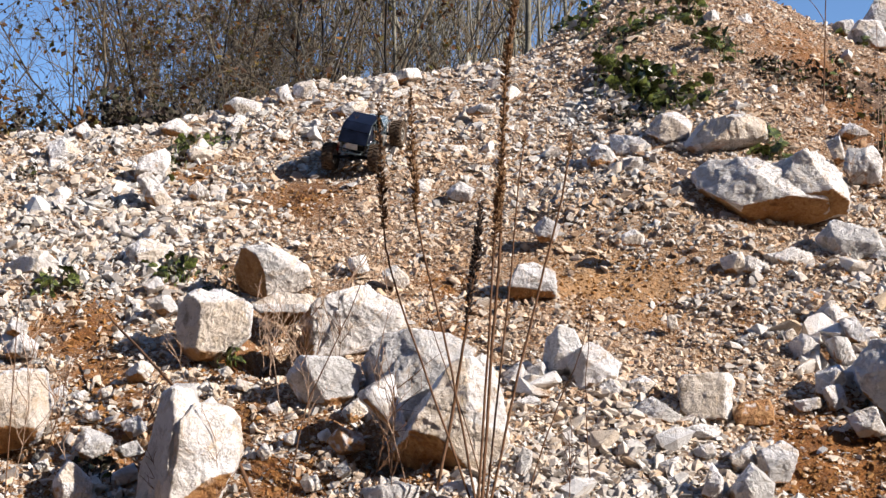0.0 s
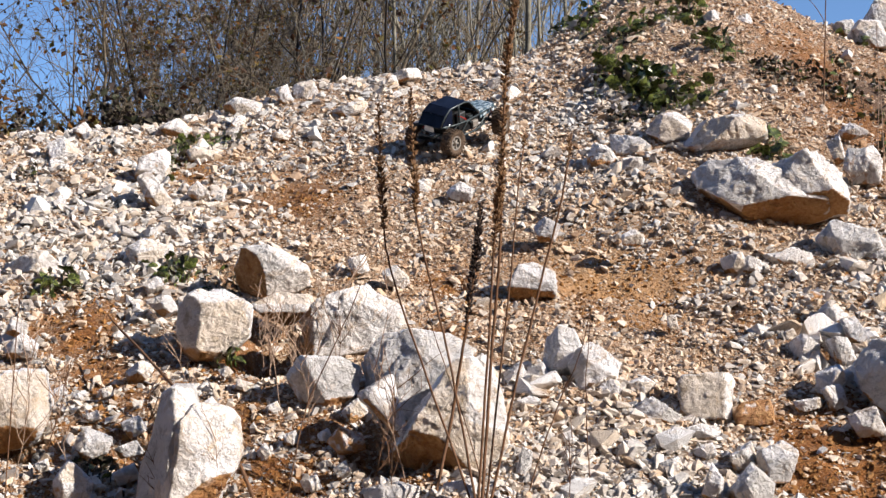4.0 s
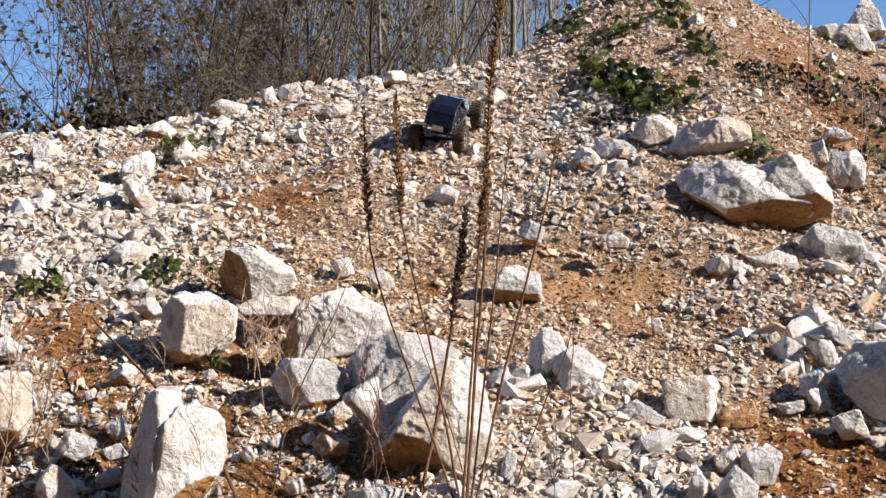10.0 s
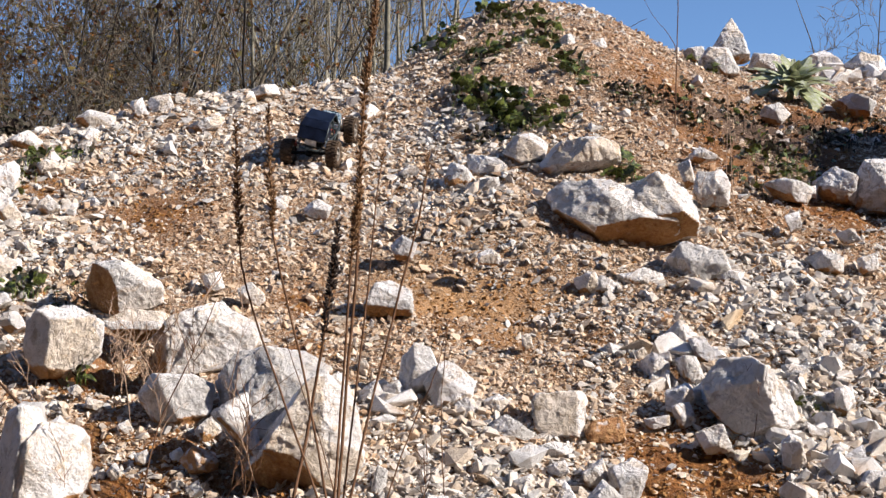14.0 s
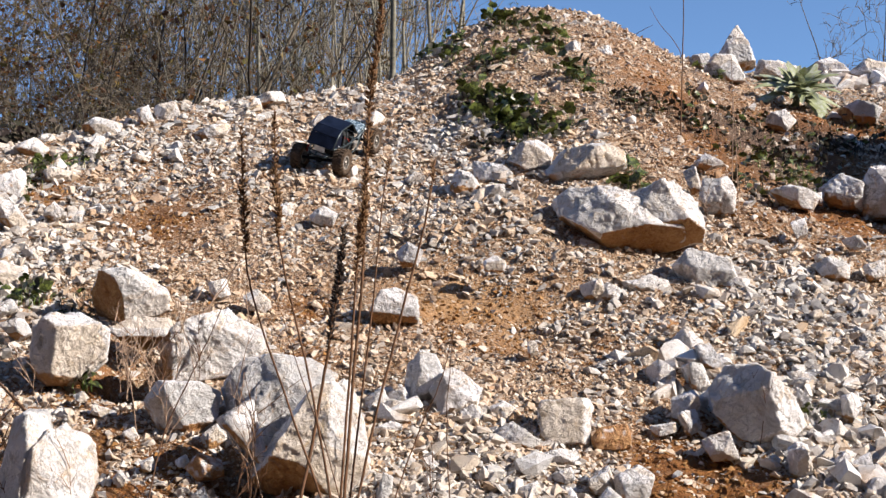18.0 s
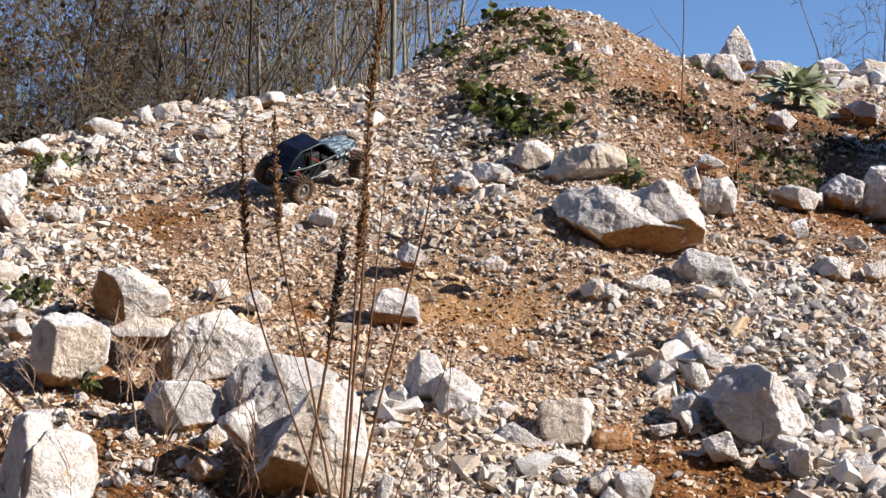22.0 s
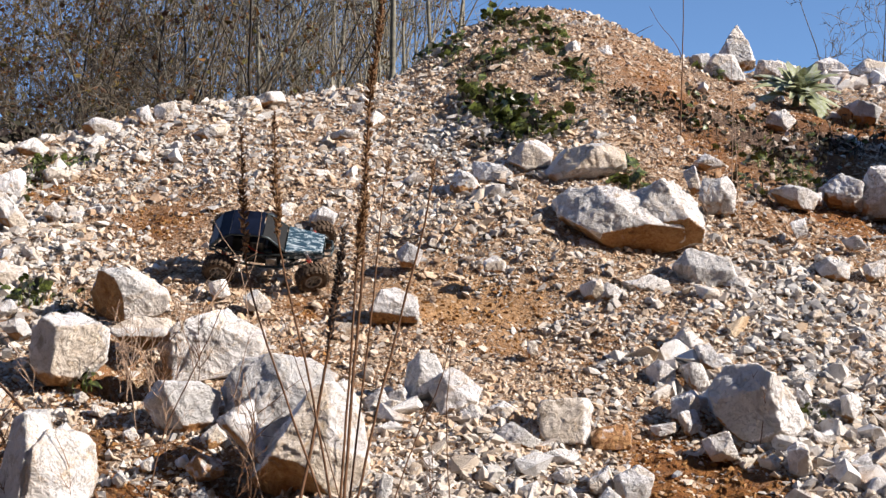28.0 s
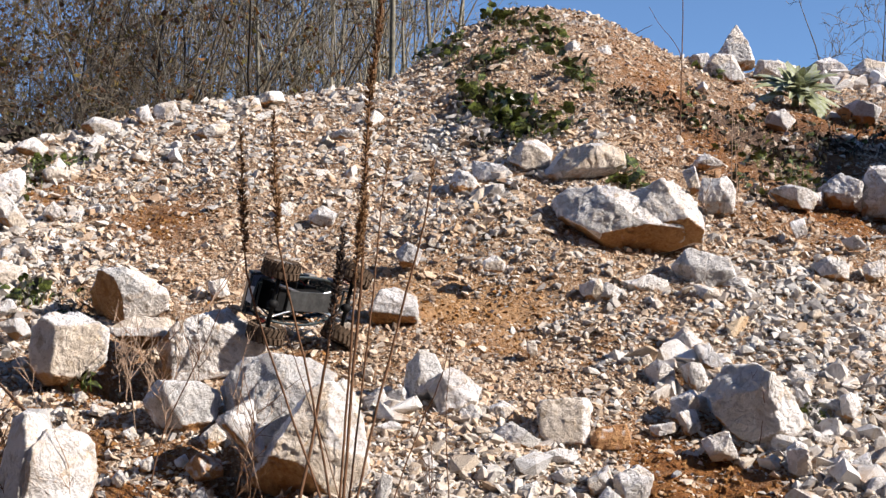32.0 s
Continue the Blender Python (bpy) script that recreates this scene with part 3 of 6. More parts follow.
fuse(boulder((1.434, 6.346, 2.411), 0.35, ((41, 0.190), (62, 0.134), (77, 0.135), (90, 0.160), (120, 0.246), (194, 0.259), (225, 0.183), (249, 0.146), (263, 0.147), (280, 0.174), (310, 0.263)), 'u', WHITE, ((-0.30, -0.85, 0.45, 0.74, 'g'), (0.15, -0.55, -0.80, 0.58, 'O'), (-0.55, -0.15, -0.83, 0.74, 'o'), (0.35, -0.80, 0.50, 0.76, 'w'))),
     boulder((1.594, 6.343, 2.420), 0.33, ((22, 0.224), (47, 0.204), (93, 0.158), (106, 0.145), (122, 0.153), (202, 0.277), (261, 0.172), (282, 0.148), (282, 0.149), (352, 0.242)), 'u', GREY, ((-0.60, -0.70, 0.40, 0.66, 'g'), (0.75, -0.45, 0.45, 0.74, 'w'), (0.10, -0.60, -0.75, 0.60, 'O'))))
boulder((1.438, 7.079, 2.834), 0.24, ((0, 0.206), (80, 0.111), (102, 0.091), (141, 0.139), (238, 0.157), (282, 0.078), (290, 0.081)), 'p', OCHRE_STONE, ((-0.40, -0.80, 0.40, 0.72, 'c'), (0.30, -0.85, -0.30, 0.70, 'c'), (0.50, -0.60, 0.60, 0.74, 'c')))
boulder((1.183, 7.236, 2.904), 0.16, ((56, 0.084), (99, 0.077), (144, 0.089), (239, 0.081), (281, 0.080), (342, 0.103)), '-', WHITE, ((0.40, -0.70, 0.60, 0.72, 'w'), (-0.60, -0.75, 0.10, 0.66, 'g')))
boulder((0.954, 7.114, 2.785), 0.13, ((50, 0.063), (79, 0.052), (187, 0.089), (259, 0.065), (306, 0.066)), '-', WHITE)
boulder((0.802, 7.026, 2.714), 0.13, ((43, 0.057), (72, 0.059), (158, 0.068), (239, 0.072), (298, 0.060)), 'u', WHITE)
boulder((0.904, 6.894, 2.633), 0.10, ((10, 0.086), (100, 0.037), (173, 0.078), (246, 0.056), (298, 0.037)), '-', GREY)
boulder((-1.468, 7.106, 2.683), 0.15, ((4, 0.080), (115, 0.064), (170, 0.087), (266, 0.075), (329, 0.098)), 'p', WHITE)
boulder((-1.374, 6.689, 2.472), 0.16, ((37, 0.039), (106, 0.109), (204, 0.056), (242, 0.062), (284, 0.100)), 'p', WHITE)
boulder((-1.283, 7.374, 2.794), 0.09, ((79, 0.034), (115, 0.050), (200, 0.072), (273, 0.038), (344, 0.080)), '-', WHITE)
boulder((-2.009, 7.372, 2.814), 0.13, ((53, 0.054), (106, 0.075), (194, 0.079), (273, 0.065), (317, 0.079)), 'p', OCHRE_STONE)
boulder((-2.003, 7.745, 2.998), 0.09, ((39, 0.037), (127, 0.041), (210, 0.048), (283, 0.040)), '-', WHITE)
boulder((-0.950, 8.291, 3.329), 0.09, ((22, 0.038), (108, 0.054), (198, 0.040), (287, 0.054)), '-', WHITE)
boulder((-0.833, 8.362, 3.371), 0.12, ((25, 0.067), (105, 0.052), (200, 0.070), (284, 0.051)), 'p', WHITE)
boulder((-1.182, 8.144, 3.223), 0.13, ((80, 0.053), (124, 0.064), (235, 0.079), (275, 0.049), (347, 0.112)), 'p', WHITE)
boulder((-0.550, 7.980, 3.166), 0.14, ((101, 0.034), (115, 0.035), (244, 0.075), (291, 0.039), (340, 0.093)), 'p', OCHRE_STONE)
boulder((-1.496, 7.761, 3.012), 0.12, ((52, 0.065), (118, 0.046), (227, 0.065), (262, 0.050), (319, 0.064)), '-', WHITE)
boulder((-0.225, 8.613, 3.525), 0.13, ((24, 0.094), (105, 0.037), (207, 0.091), (288, 0.036)), '-', WHITE)
boulder((-1.728, 5.970, 2.050), 0.14, ((69, 0.056), (118, 0.062), (210, 0.100), (272, 0.053), (315, 0.082)), '-', WHITE)
boulder((-1.282, 6.077, 2.119), 0.12, ((72, 0.058), (124, 0.062), (203, 0.082), (275, 0.056), (338, 0.079)), '-', WHITE)
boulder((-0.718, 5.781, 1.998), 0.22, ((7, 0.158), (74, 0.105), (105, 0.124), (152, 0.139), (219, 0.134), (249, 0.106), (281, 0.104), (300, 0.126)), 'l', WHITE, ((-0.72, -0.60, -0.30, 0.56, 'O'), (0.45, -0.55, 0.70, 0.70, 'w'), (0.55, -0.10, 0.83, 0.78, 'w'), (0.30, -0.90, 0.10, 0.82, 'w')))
boulder((-0.859, 5.281, 1.744), 0.21, ((58, 0.133), (92, 0.132), (127, 0.145), (183, 0.128), (215, 0.136), (266, 0.129), (298, 0.117), (316, 0.115), (359, 0.137)), 'p', WHITE, ((0.00, -0.55, 0.83, 0.76, 'w'), (0.25, -0.95, -0.15, 0.66, 'c'), (0.60, -0.75, 0.10, 0.80, 'w'), (-0.70, -0.70, 0.00, 0.84, 'c'), (0.10, -0.70, -0.70, 0.80, 'o')))
boulder((-0.619, 5.531, 1.830), 0.14, ((5, 0.126), (86, 0.058), (116, 0.069), (230, 0.077), (252, 0.058), (300, 0.065)), 'p', WHITE, ((0.00, -0.80, 0.55, 0.70, 'c'), (0.00, -0.60, -0.80, 0.60, 'O')))
boulder((-0.339, 5.308, 1.756), 0.26, ((10, 0.189), (60, 0.143), (111, 0.125), (136, 0.136), (188, 0.184), (257, 0.147), (281, 0.117), (311, 0.133)), 'p', WHITE, ((0.35, -0.75, 0.55, 0.74, 'w'), (-0.85, -0.50, -0.10, 0.86, 'o'), (0.10, -0.97, -0.20, 0.74, 'w')))
boulder((-0.413, 4.902, 1.524), 0.18, ((63, 0.105), (90, 0.091), (140, 0.122), (207, 0.103), (249, 0.091), (315, 0.102), (357, 0.120)), '-', GREY, ((0.10, -0.95, 0.25, 0.62, 'g'), (-0.60, -0.75, -0.20, 0.72, 'c'), (0.20, -0.70, -0.65, 0.76, 'o')))
boulder((-0.193, 4.620, 1.4425), 0.13, ((13, 0.050), (121, 0.080), (190, 0.080), (227, 0.036), (285, 0.110)), '-', WHITE, ((0.45, -0.80, 0.35, 0.62, 'w'), (-0.60, -0.50, -0.60, 0.86, 'O')))
boulder((-0.297, 4.793, 1.426), 0.08, ((22, 0.041), (128, 0.029), (198, 0.041), (306, 0.029)), 'u', WHITE)
boulder((-0.092, 4.901, 1.559), 0.27, ((54, 0.181), (83, 0.148), (103, 0.150), (141, 0.167), (190, 0.181), (231, 0.167), (265, 0.161), (315, 0.149), (342, 0.163)), '-', GREY, ((-0.35, -0.85, 0.35, 0.66, 'g'), (0.30, -0.80, 0.55, 0.72, 'g')))
boulder((0.040, 4.579, 1.396), 0.30, ((8, 0.154), (18, 0.162), (111, 0.163), (147, 0.113), (244, 0.195), (266, 0.182), (320, 0.171)), 'p', WHITE, ((0.40, -0.85, 0.30, 0.64, 'w'), (-0.22, -0.90, 0.36, 0.66, 'c'), (0.25, -0.92, -0.28, 0.72, 'c'), (-0.40, -0.60, -0.70, 0.60, 'O')))
fuse(boulder((-0.747, 4.318, 1.272), 0.27, ((4, 0.144), (52, 0.188), (82, 0.179), (150, 0.093), (157, 0.093), (239, 0.213), (291, 0.159), (336, 0.113)), 'p', WHITE, ((0.45, -0.85, 0.25, 0.64, 'w'), (-0.80, -0.55, 0.10, 0.66, 'c'), (0.50, -0.60, -0.60, 0.80, 'o'))),
     boulder((-0.824, 4.311, 1.306), 0.23, ((25, 0.149), (82, 0.196), (127, 0.147), (165, 0.070), (173, 0.080), (265, 0.225), (343, 0.063), (343, 0.063)), 'p', GREY, ((0.50, -0.80, 0.30, 0.66, 'w'), (-0.85, -0.50, 0.10, 0.62, 'g'))))
boulder((-1.434, 4.692, 1.424), 0.21, ((9, 0.134), (94, 0.130), (120, 0.117), (180, 0.139), (261, 0.138), (288, 0.120), (338, 0.118)), 'u', OCHRE_STONE, ((0.20, -0.90, 0.30, 0.66, 'c'), (0.00, -0.60, -0.80, 0.60, 'O'), (0.70, -0.65, 0.10, 0.74, 'c')))
boulder((0.358, 5.746, 1.964), 0.13, ((1, 0.095), (64, 0.071), (99, 0.069), (155, 0.076), (190, 0.091), (272, 0.072)), 'u', GREY, ((0.30, -0.80, 0.50, 0.66, 'w'), (-0.10, -0.75, -0.65, 0.70, 'O')))
fuse(boulder((0.429, 5.084, 1.635), 0.14, ((24, 0.073), (74, 0.096), (127, 0.089), (171, 0.062), (197, 0.073), (285, 0.099), (339, 0.065)), '-', WHITE, ((-0.75, -0.60, 0.20, 0.62, 'g'), (0.30, -0.85, 0.40, 0.66, 'g'))),
     boulder((0.534, 5.005, 1.578), 0.15, ((49, 0.072), (77, 0.083), (148, 0.087), (203, 0.080), (282, 0.092), (348, 0.087)), 'p', WHITE, ((0.30, -0.80, 0.50, 0.66, 'w'), (0.20, -0.80, -0.50, 0.76, 'c'), (-0.50, -0.85, 0.10, 0.72, 'g'))))
boulder((0.896, 4.853, 1.480), 0.14, ((16, 0.108), (94, 0.074), (155, 0.099), (183, 0.088), (219, 0.092), (270, 0.087), (353, 0.093)), 'p', OCHRE_STONE, ((0.00, -0.97, 0.20, 0.60, 'c'), (0.00, -0.40, 0.90, 0.82, 'c'), (0.80, -0.55, 0.10, 0.80, 'w')))
boulder((0.703, 4.958, 1.503), 0.09, ((53, 0.039), (111, 0.046), (183, 0.061), (268, 0.042), (342, 0.062)), '-', WHITE)
boulder((0.715, 4.805, 1.420), 0.11, ((56, 0.042), (113, 0.054), (223, 0.054), (267, 0.044), (345, 0.082)), '-', GREY)
boulder((1.048, 4.805, 1.422), 0.09, ((5, 0.069), (99, 0.038), (141, 0.050), (196, 0.063), (273, 0.044)), 'a', BROWN)
boulder((0.848, 4.710, 1.356), 0.08, ((80, 0.030), (105, 0.028), (207, 0.068), (272, 0.028), (327, 0.058)), '-', OCHRE_STONE)
boulder((1.326, 5.214, 1.658), 0.09, ((56, 0.047), (126, 0.047), (198, 0.057), (270, 0.051), (353, 0.059)), '-', WHITE)
boulder((1.493, 5.433, 1.792), 0.10, ((46, 0.048), (132, 0.050), (191, 0.062), (264, 0.052), (340, 0.063)), '-', WHITE)
boulder((1.550, 5.299, 1.718), 0.10, ((34, 0.034), (100, 0.061), (200, 0.039), (240, 0.036), (319, 0.065)), '-', WHITE)
boulder((1.457, 5.179, 1.646), 0.09, ((22, 0.042), (97, 0.049), (203, 0.038), (290, 0.048)), 'p', WHITE)
boulder((1.581, 4.869, 1.532), 0.24, ((14, 0.142), (45, 0.108), (96, 0.146), (144, 0.156), (194, 0.136), (222, 0.117), (258, 0.124), (317, 0.164)), '-', GREY, ((-0.35, -0.80, 0.50, 0.64, 'g'), (-0.20, -0.95, -0.20, 0.66, 'g'), (0.70, -0.60, 0.10, 0.64, 'w'), (0.10, -0.60, -0.80, 0.72, 'c')))
boulder((1.731, 5.988, 2.150), 0.18, ((20, 0.118), (73, 0.074), (137, 0.113), (211, 0.108), (250, 0.074), (295, 0.099)), 'p', GREY, ((0.10, -0.80, 0.55, 0.62, 'g'), (-0.60, -0.70, -0.30, 0.70, 'c')))
boulder((1.835, 5.930, 2.075), 0.10, ((53, 0.043), (103, 0.039), (234, 0.041), (283, 0.039)), '-', WHITE)
boulder((2.035, 6.745, 2.616), 0.14, ((27, 0.087), (93, 0.088), (164, 0.086), (210, 0.086), (274, 0.089), (352, 0.086)), 'p', GREY, ((-0.20, -0.85, 0.50, 0.72, 'g'), (0.40, -0.80, 0.30, 0.72, 'w')))
boulder((1.962, 6.940, 2.731), 0.10, ((12, 0.033), (108, 0.066), (201, 0.029), (289, 0.069)), '-', WHITE)
boulder((2.156, 7.306, 2.903), 0.10, ((61, 0.037), (129, 0.047), (248, 0.044), (286, 0.037)), '-', WHITE)
boulder((3.381, 10.609, 4.495), 0.28, ((19, 0.107), (32, 0.115), (147, 0.099), (252, 0.152), (279, 0.152)), 'p', WHITE)
boulder((3.061, 9.927, 4.137), 0.22, ((26, 0.122), (87, 0.112), (156, 0.124), (255, 0.109), (273, 0.099)), '-', WHITE)
boulder((3.529, 10.295, 4.239), 0.16, ((84, 0.078), (156, 0.091), (265, 0.076), (353, 0.108)), '-', WHITE)
boulder((2.977, 10.198, 4.271), 0.13, ((15, 0.074), (101, 0.057), (202, 0.070), (279, 0.059)), '-', GREY)
boulder((4.134, 10.664, 4.366), 0.20, ((53, 0.102), (114, 0.078), (194, 0.160), (270, 0.080), (309, 0.113)), '-', GREY)
boulder((4.600, 10.892, 4.433), 0.18, ((0, 0.158), (79, 0.078), (124, 0.086), (225, 0.124), (272, 0.074)), '-', WHITE)
boulder((3.807, 9.245, 3.667), 0.18, ((70, 0.077), (107, 0.080), (202, 0.134), (265, 0.072), (331, 0.131)), 'l', GREY)
boulder((3.058, 8.711, 3.471), 0.13, ((47, 0.071), (106, 0.058), (194, 0.087), (258, 0.057), (318, 0.073)), '-', GREY)
boulder((2.511, 6.963, 2.654), 0.15, ((74, 0.053), (115, 0.078), (225, 0.072), (262, 0.053), (339, 0.113)), '-', GREY)
boulder((2.821, 7.114, 2.710), 0.18, ((62, 0.089), (121, 0.091), (210, 0.092), (259, 0.084), (349, 0.109)), '-', GREY)
boulder((3.031, 7.078, 2.710), 0.23, ((0, 0.136), (90, 0.154), (154, 0.106), (196, 0.136), (266, 0.141)), '-', GREY)
boulder((2.360, 6.117, 2.177), 0.11, ((66, 0.050), (110, 0.056), (215, 0.059), (274, 0.054), (354, 0.078)), 'p', GREY)
boulder((1.645, 4.618, 1.343), 0.08, ((10, 0.035), (71, 0.056), (153, 0.039), (187, 0.038), (284, 0.057)), '-', WHITE)
boulder((1.797, 4.629, 1.337), 0.07, ((50, 0.044), (132, 0.024), (221, 0.035), (335, 0.022)), '-', WHITE)
boulder((1.882, 4.493, 1.250), 0.09, ((85, 0.039), (146, 0.049), (262, 0.037), (347, 0.061)), '-', WHITE)
boulder((1.975, 4.975, 1.533), 0.07, ((9, 0.031), (103, 0.044), (193, 0.029), (300, 0.039)), 'p', WHITE)
boulder((0.821, 4.347, 1.196), 0.08, ((35, 0.038), (162, 0.026), (241, 0.048), (355, 0.030)), '-', WHITE)
boulder((0.932, 4.334, 1.184), 0.12, ((46, 0.062), (142, 0.050), (189, 0.066), (260, 0.065), (339, 0.061)), '-', GREY)
boulder((1.055, 4.499, 1.269), 0.10, ((54, 0.062), (116, 0.052), (191, 0.059), (270, 0.063), (342, 0.052)), '-', WHITE)
boulder((0.255, 4.484, 1.262), 0.06, ((61, 0.046), (164, 0.020), (249, 0.046), (352, 0.022)), '-', GREY)
boulder((0.976, 4.558, 1.289), 0.05, ((15, 0.020), (121, 0.033), (188, 0.023), (281, 0.037)), '-', WHITE)
boulder((-0.151, 4.359, 1.169), 0.10, ((77, 0.043), (103, 0.040), (196, 0.088), (270, 0.042), (345, 0.086)), '-', WHITE)
boulder((0.057, 4.373, 1.181), 0.08, ((13, 0.048), (102, 0.034), (188, 0.052), (270, 0.038)), 'p', WHITE)
boulder((-0.313, 4.630, 1.328), 0.08, ((10, 0.055), (75, 0.038), (141, 0.048), (219, 0.047), (282, 0.040)), 'a', OCHRE_STONE)
boulder((-1.130, 4.606, 1.320), 0.10, ((69, 0.044), (148, 0.054), (214, 0.053), (290, 0.043), (340, 0.054)), '-', WHITE)
boulder((-1.135, 4.380, 1.206), 0.10, ((0, 0.058), (46, 0.047), (149, 0.051), (187, 0.055), (270, 0.064)), 'p', WHITE)
boulder((-1.087, 5.086, 1.569), 0.07, ((65, 0.040), (124, 0.032), (202, 0.048), (270, 0.037), (323, 0.035)), '-', WHITE)
boulder((-1.574, 5.271, 1.669), 0.09, ((50, 0.046), (130, 0.037), (210, 0.061), (270, 0.043), (348, 0.059)), '-', WHITE)
boulder((-1.110, 5.593, 1.848), 0.09, ((40, 0.046), (103, 0.037), (229, 0.034), (300, 0.042)), '-', WHITE)
boulder((-1.188, 5.775, 1.945), 0.07, ((31, 0.038), (115, 0.030), (214, 0.036), (297, 0.030)), '-', WHITE)
boulder((0.257, 5.029, 1.553), 0.08, ((33, 0.041), (126, 0.032), (198, 0.040), (307, 0.028)), '-', WHITE)
boulder((0.344, 5.031, 1.552), 0.08, ((28, 0.032), (112, 0.045), (207, 0.033), (291, 0.045)), '-', WHITE)
boulder((0.296, 4.885, 1.448), 0.08, ((67, 0.034), (113, 0.029), (214, 0.058), (270, 0.028), (303, 0.038)), '-', WHITE)
boulder((0.582, 4.923, 1.493), 0.07, ((27, 0.039), (115, 0.040), (180, 0.041), (275, 0.046), (350, 0.037)), '-', WHITE)
boulder((0.082, 6.721, 2.483), 0.09, ((62, 0.048), (121, 0.045), (194, 0.061), (265, 0.046), (342, 0.059)), '-', GREY)
boulder((0.452, 6.096, 2.219), 0.09, ((60, 0.045), (130, 0.047), (202, 0.049), (270, 0.050), (340, 0.049)), '-', GREY)
boulder((0.805, 5.939, 2.166), 0.07, ((58, 0.032), (121, 0.033), (191, 0.048), (267, 0.032), (343, 0.048)), '-', WHITE)
boulder((-0.193, 5.823, 1.982), 0.09, ((49, 0.037), (116, 0.048), (202, 0.049), (261, 0.041), (323, 0.055)), 'p', WHITE)
boulder((0.213, 7.893, 3.150), 0.11, ((81, 0.032), (106, 0.030), (246, 0.053), (275, 0.023), (301, 0.051)), 'p', FLAT)
boulder((1.285, 5.874, 2.037), 0.08, ((63, 0.037), (129, 0.039), (201, 0.062), (268, 0.035), (345, 0.063)), '-', WHITE)
boulder((1.472, 5.938, 2.076), 0.10, ((76, 0.042), (116, 0.038), (244, 0.055), (278, 0.032), (330, 0.076)), '-', WHITE)
boulder((-1.193, 6.806, 2.500), 0.09, ((45, 0.034), (135, 0.038), (233, 0.038), (298, 0.039)), 'p', WHITE)
boulder((1.458, 5.597, 1.870), 0.08, ((60, 0.039), (119, 0.026), (252, 0.035), (296, 0.028)), 'a', OCHRE_STONE)
boulder((-1.904, 6.489, 2.321), 0.07, ((98, 0.036), (190, 0.040), (274, 0.038), (352, 0.039)), '-', WHITE)
boulder((-1.860, 6.696, 2.429), 0.08, ((20, 0.046), (101, 0.033), (204, 0.046), (277, 0.034)), '-', WHITE)
boulder((-1.164, 7.885, 3.079), 0.07, ((96, 0.036), (148, 0.028), (264, 0.038), (351, 0.039)), '-', WHITE)
boulder((1.757, 8.999, 4.010), 0.09, ((26, 0.041), (117, 0.039), (196, 0.049), (279, 0.042)), 'p', WHITE)
boulder((1.984, 9.065, 4.013), 0.08, ((17, 0.048), (106, 0.033), (198, 0.050), (274, 0.036)), 'p', WHITE)
boulder((-1.951, 7.710, 2.965), 0.07, ((45, 0.040), (108, 0.021), (203, 0.047), (288, 0.019)), '-', WHITE)
boulder((-2.324, 7.680, 2.953), 0.07, ((18, 0.041), (112, 0.023), (194, 0.045), (278, 0.026)), '-', WHITE)
boulder((-1.631, 5.410, 1.748), 0.07, ((63, 0.030), (162, 0.036), (254, 0.032), (349, 0.039)), '-', WHITE)
boulder((-1.083, 6.780, 2.475), 0.05, ((124, 0.013), (152, 0.014), (270, 0.028), (350, 0.023)), '-', WHITE)
boulder((-1.212, 6.338, 2.240), 0.06, ((24, 0.026), (109, 0.029), (207, 0.027), (284, 0.030)), '-', WHITE)
boulder((-0.891, 7.643, 2.943), 0.06, ((85, 0.019), (198, 0.044), (275, 0.020), (333, 0.042)), '-', WHITE)
boulder((0.912, 6.467, 2.441), 0.05, ((11, 0.027), (117, 0.019), (203, 0.028), (276, 0.025)), '-', WHITE)
boulder((-0.094, 6.843, 2.537), 0.06, ((98, 0.031), (193, 0.036), (275, 0.033), (353, 0.036)), '-', WHITE)
boulder((0.880, 5.418, 1.767), 0.05, ((11, 0.019), (108, 0.031), (184, 0.019), (299, 0.026)), '-', WHITE)
boulder((1.349, 4.886, 1.475), 0.07, ((15, 0.035), (109, 0.040), (201, 0.033), (297, 0.039)), '-', WHITE)
boulder((1.411, 4.737, 1.388), 0.09, ((20, 0.046), (107, 0.043), (207, 0.046), (276, 0.046)), '-', WHITE)
boulder((1.295, 5.322, 1.707), 0.06, ((24, 0.034), (112, 0.023), (209, 0.034), (285, 0.025)), '-', WHITE)
boulder((1.840, 5.731, 1.951), 0.07, ((11, 0.046), (104, 0.026), (207, 0.043), (278, 0.029)), '-', WHITE)
boulder((2.373, 6.543, 2.429), 0.08, ((9, 0.034), (112, 0.041), (198, 0.032), (297, 0.042)), '-', WHITE)
boulder((1.854, 5.177, 1.625), 0.07, ((18, 0.042), (111, 0.027), (217, 0.039), (278, 0.031)), '-', WHITE)
boulder((1.918, 5.022, 1.534), 0.06, ((14, 0.039), (83, 0.025), (198, 0.035), (278, 0.027)), '-', WHITE)
boulder((1.798, 4.788, 1.407), 0.06, ((63, 0.020), (196, 0.027), (259, 0.029), (346, 0.036)), '-', WHITE)
boulder((1.854, 4.620, 1.325), 0.07, ((9, 0.039), (122, 0.024), (202, 0.040), (300, 0.028)), '-', WHITE)
boulder((2.257, 5.496, 1.806), 0.05, ((63, 0.026), (158, 0.025), (259, 0.028), (346, 0.029)), '-', WHITE)
boulder((1.347, 4.936, 1.524), 0.09, ((18, 0.053), (111, 0.052), (180, 0.047), (225, 0.056), (323, 0.038)), 'p', WHITE)
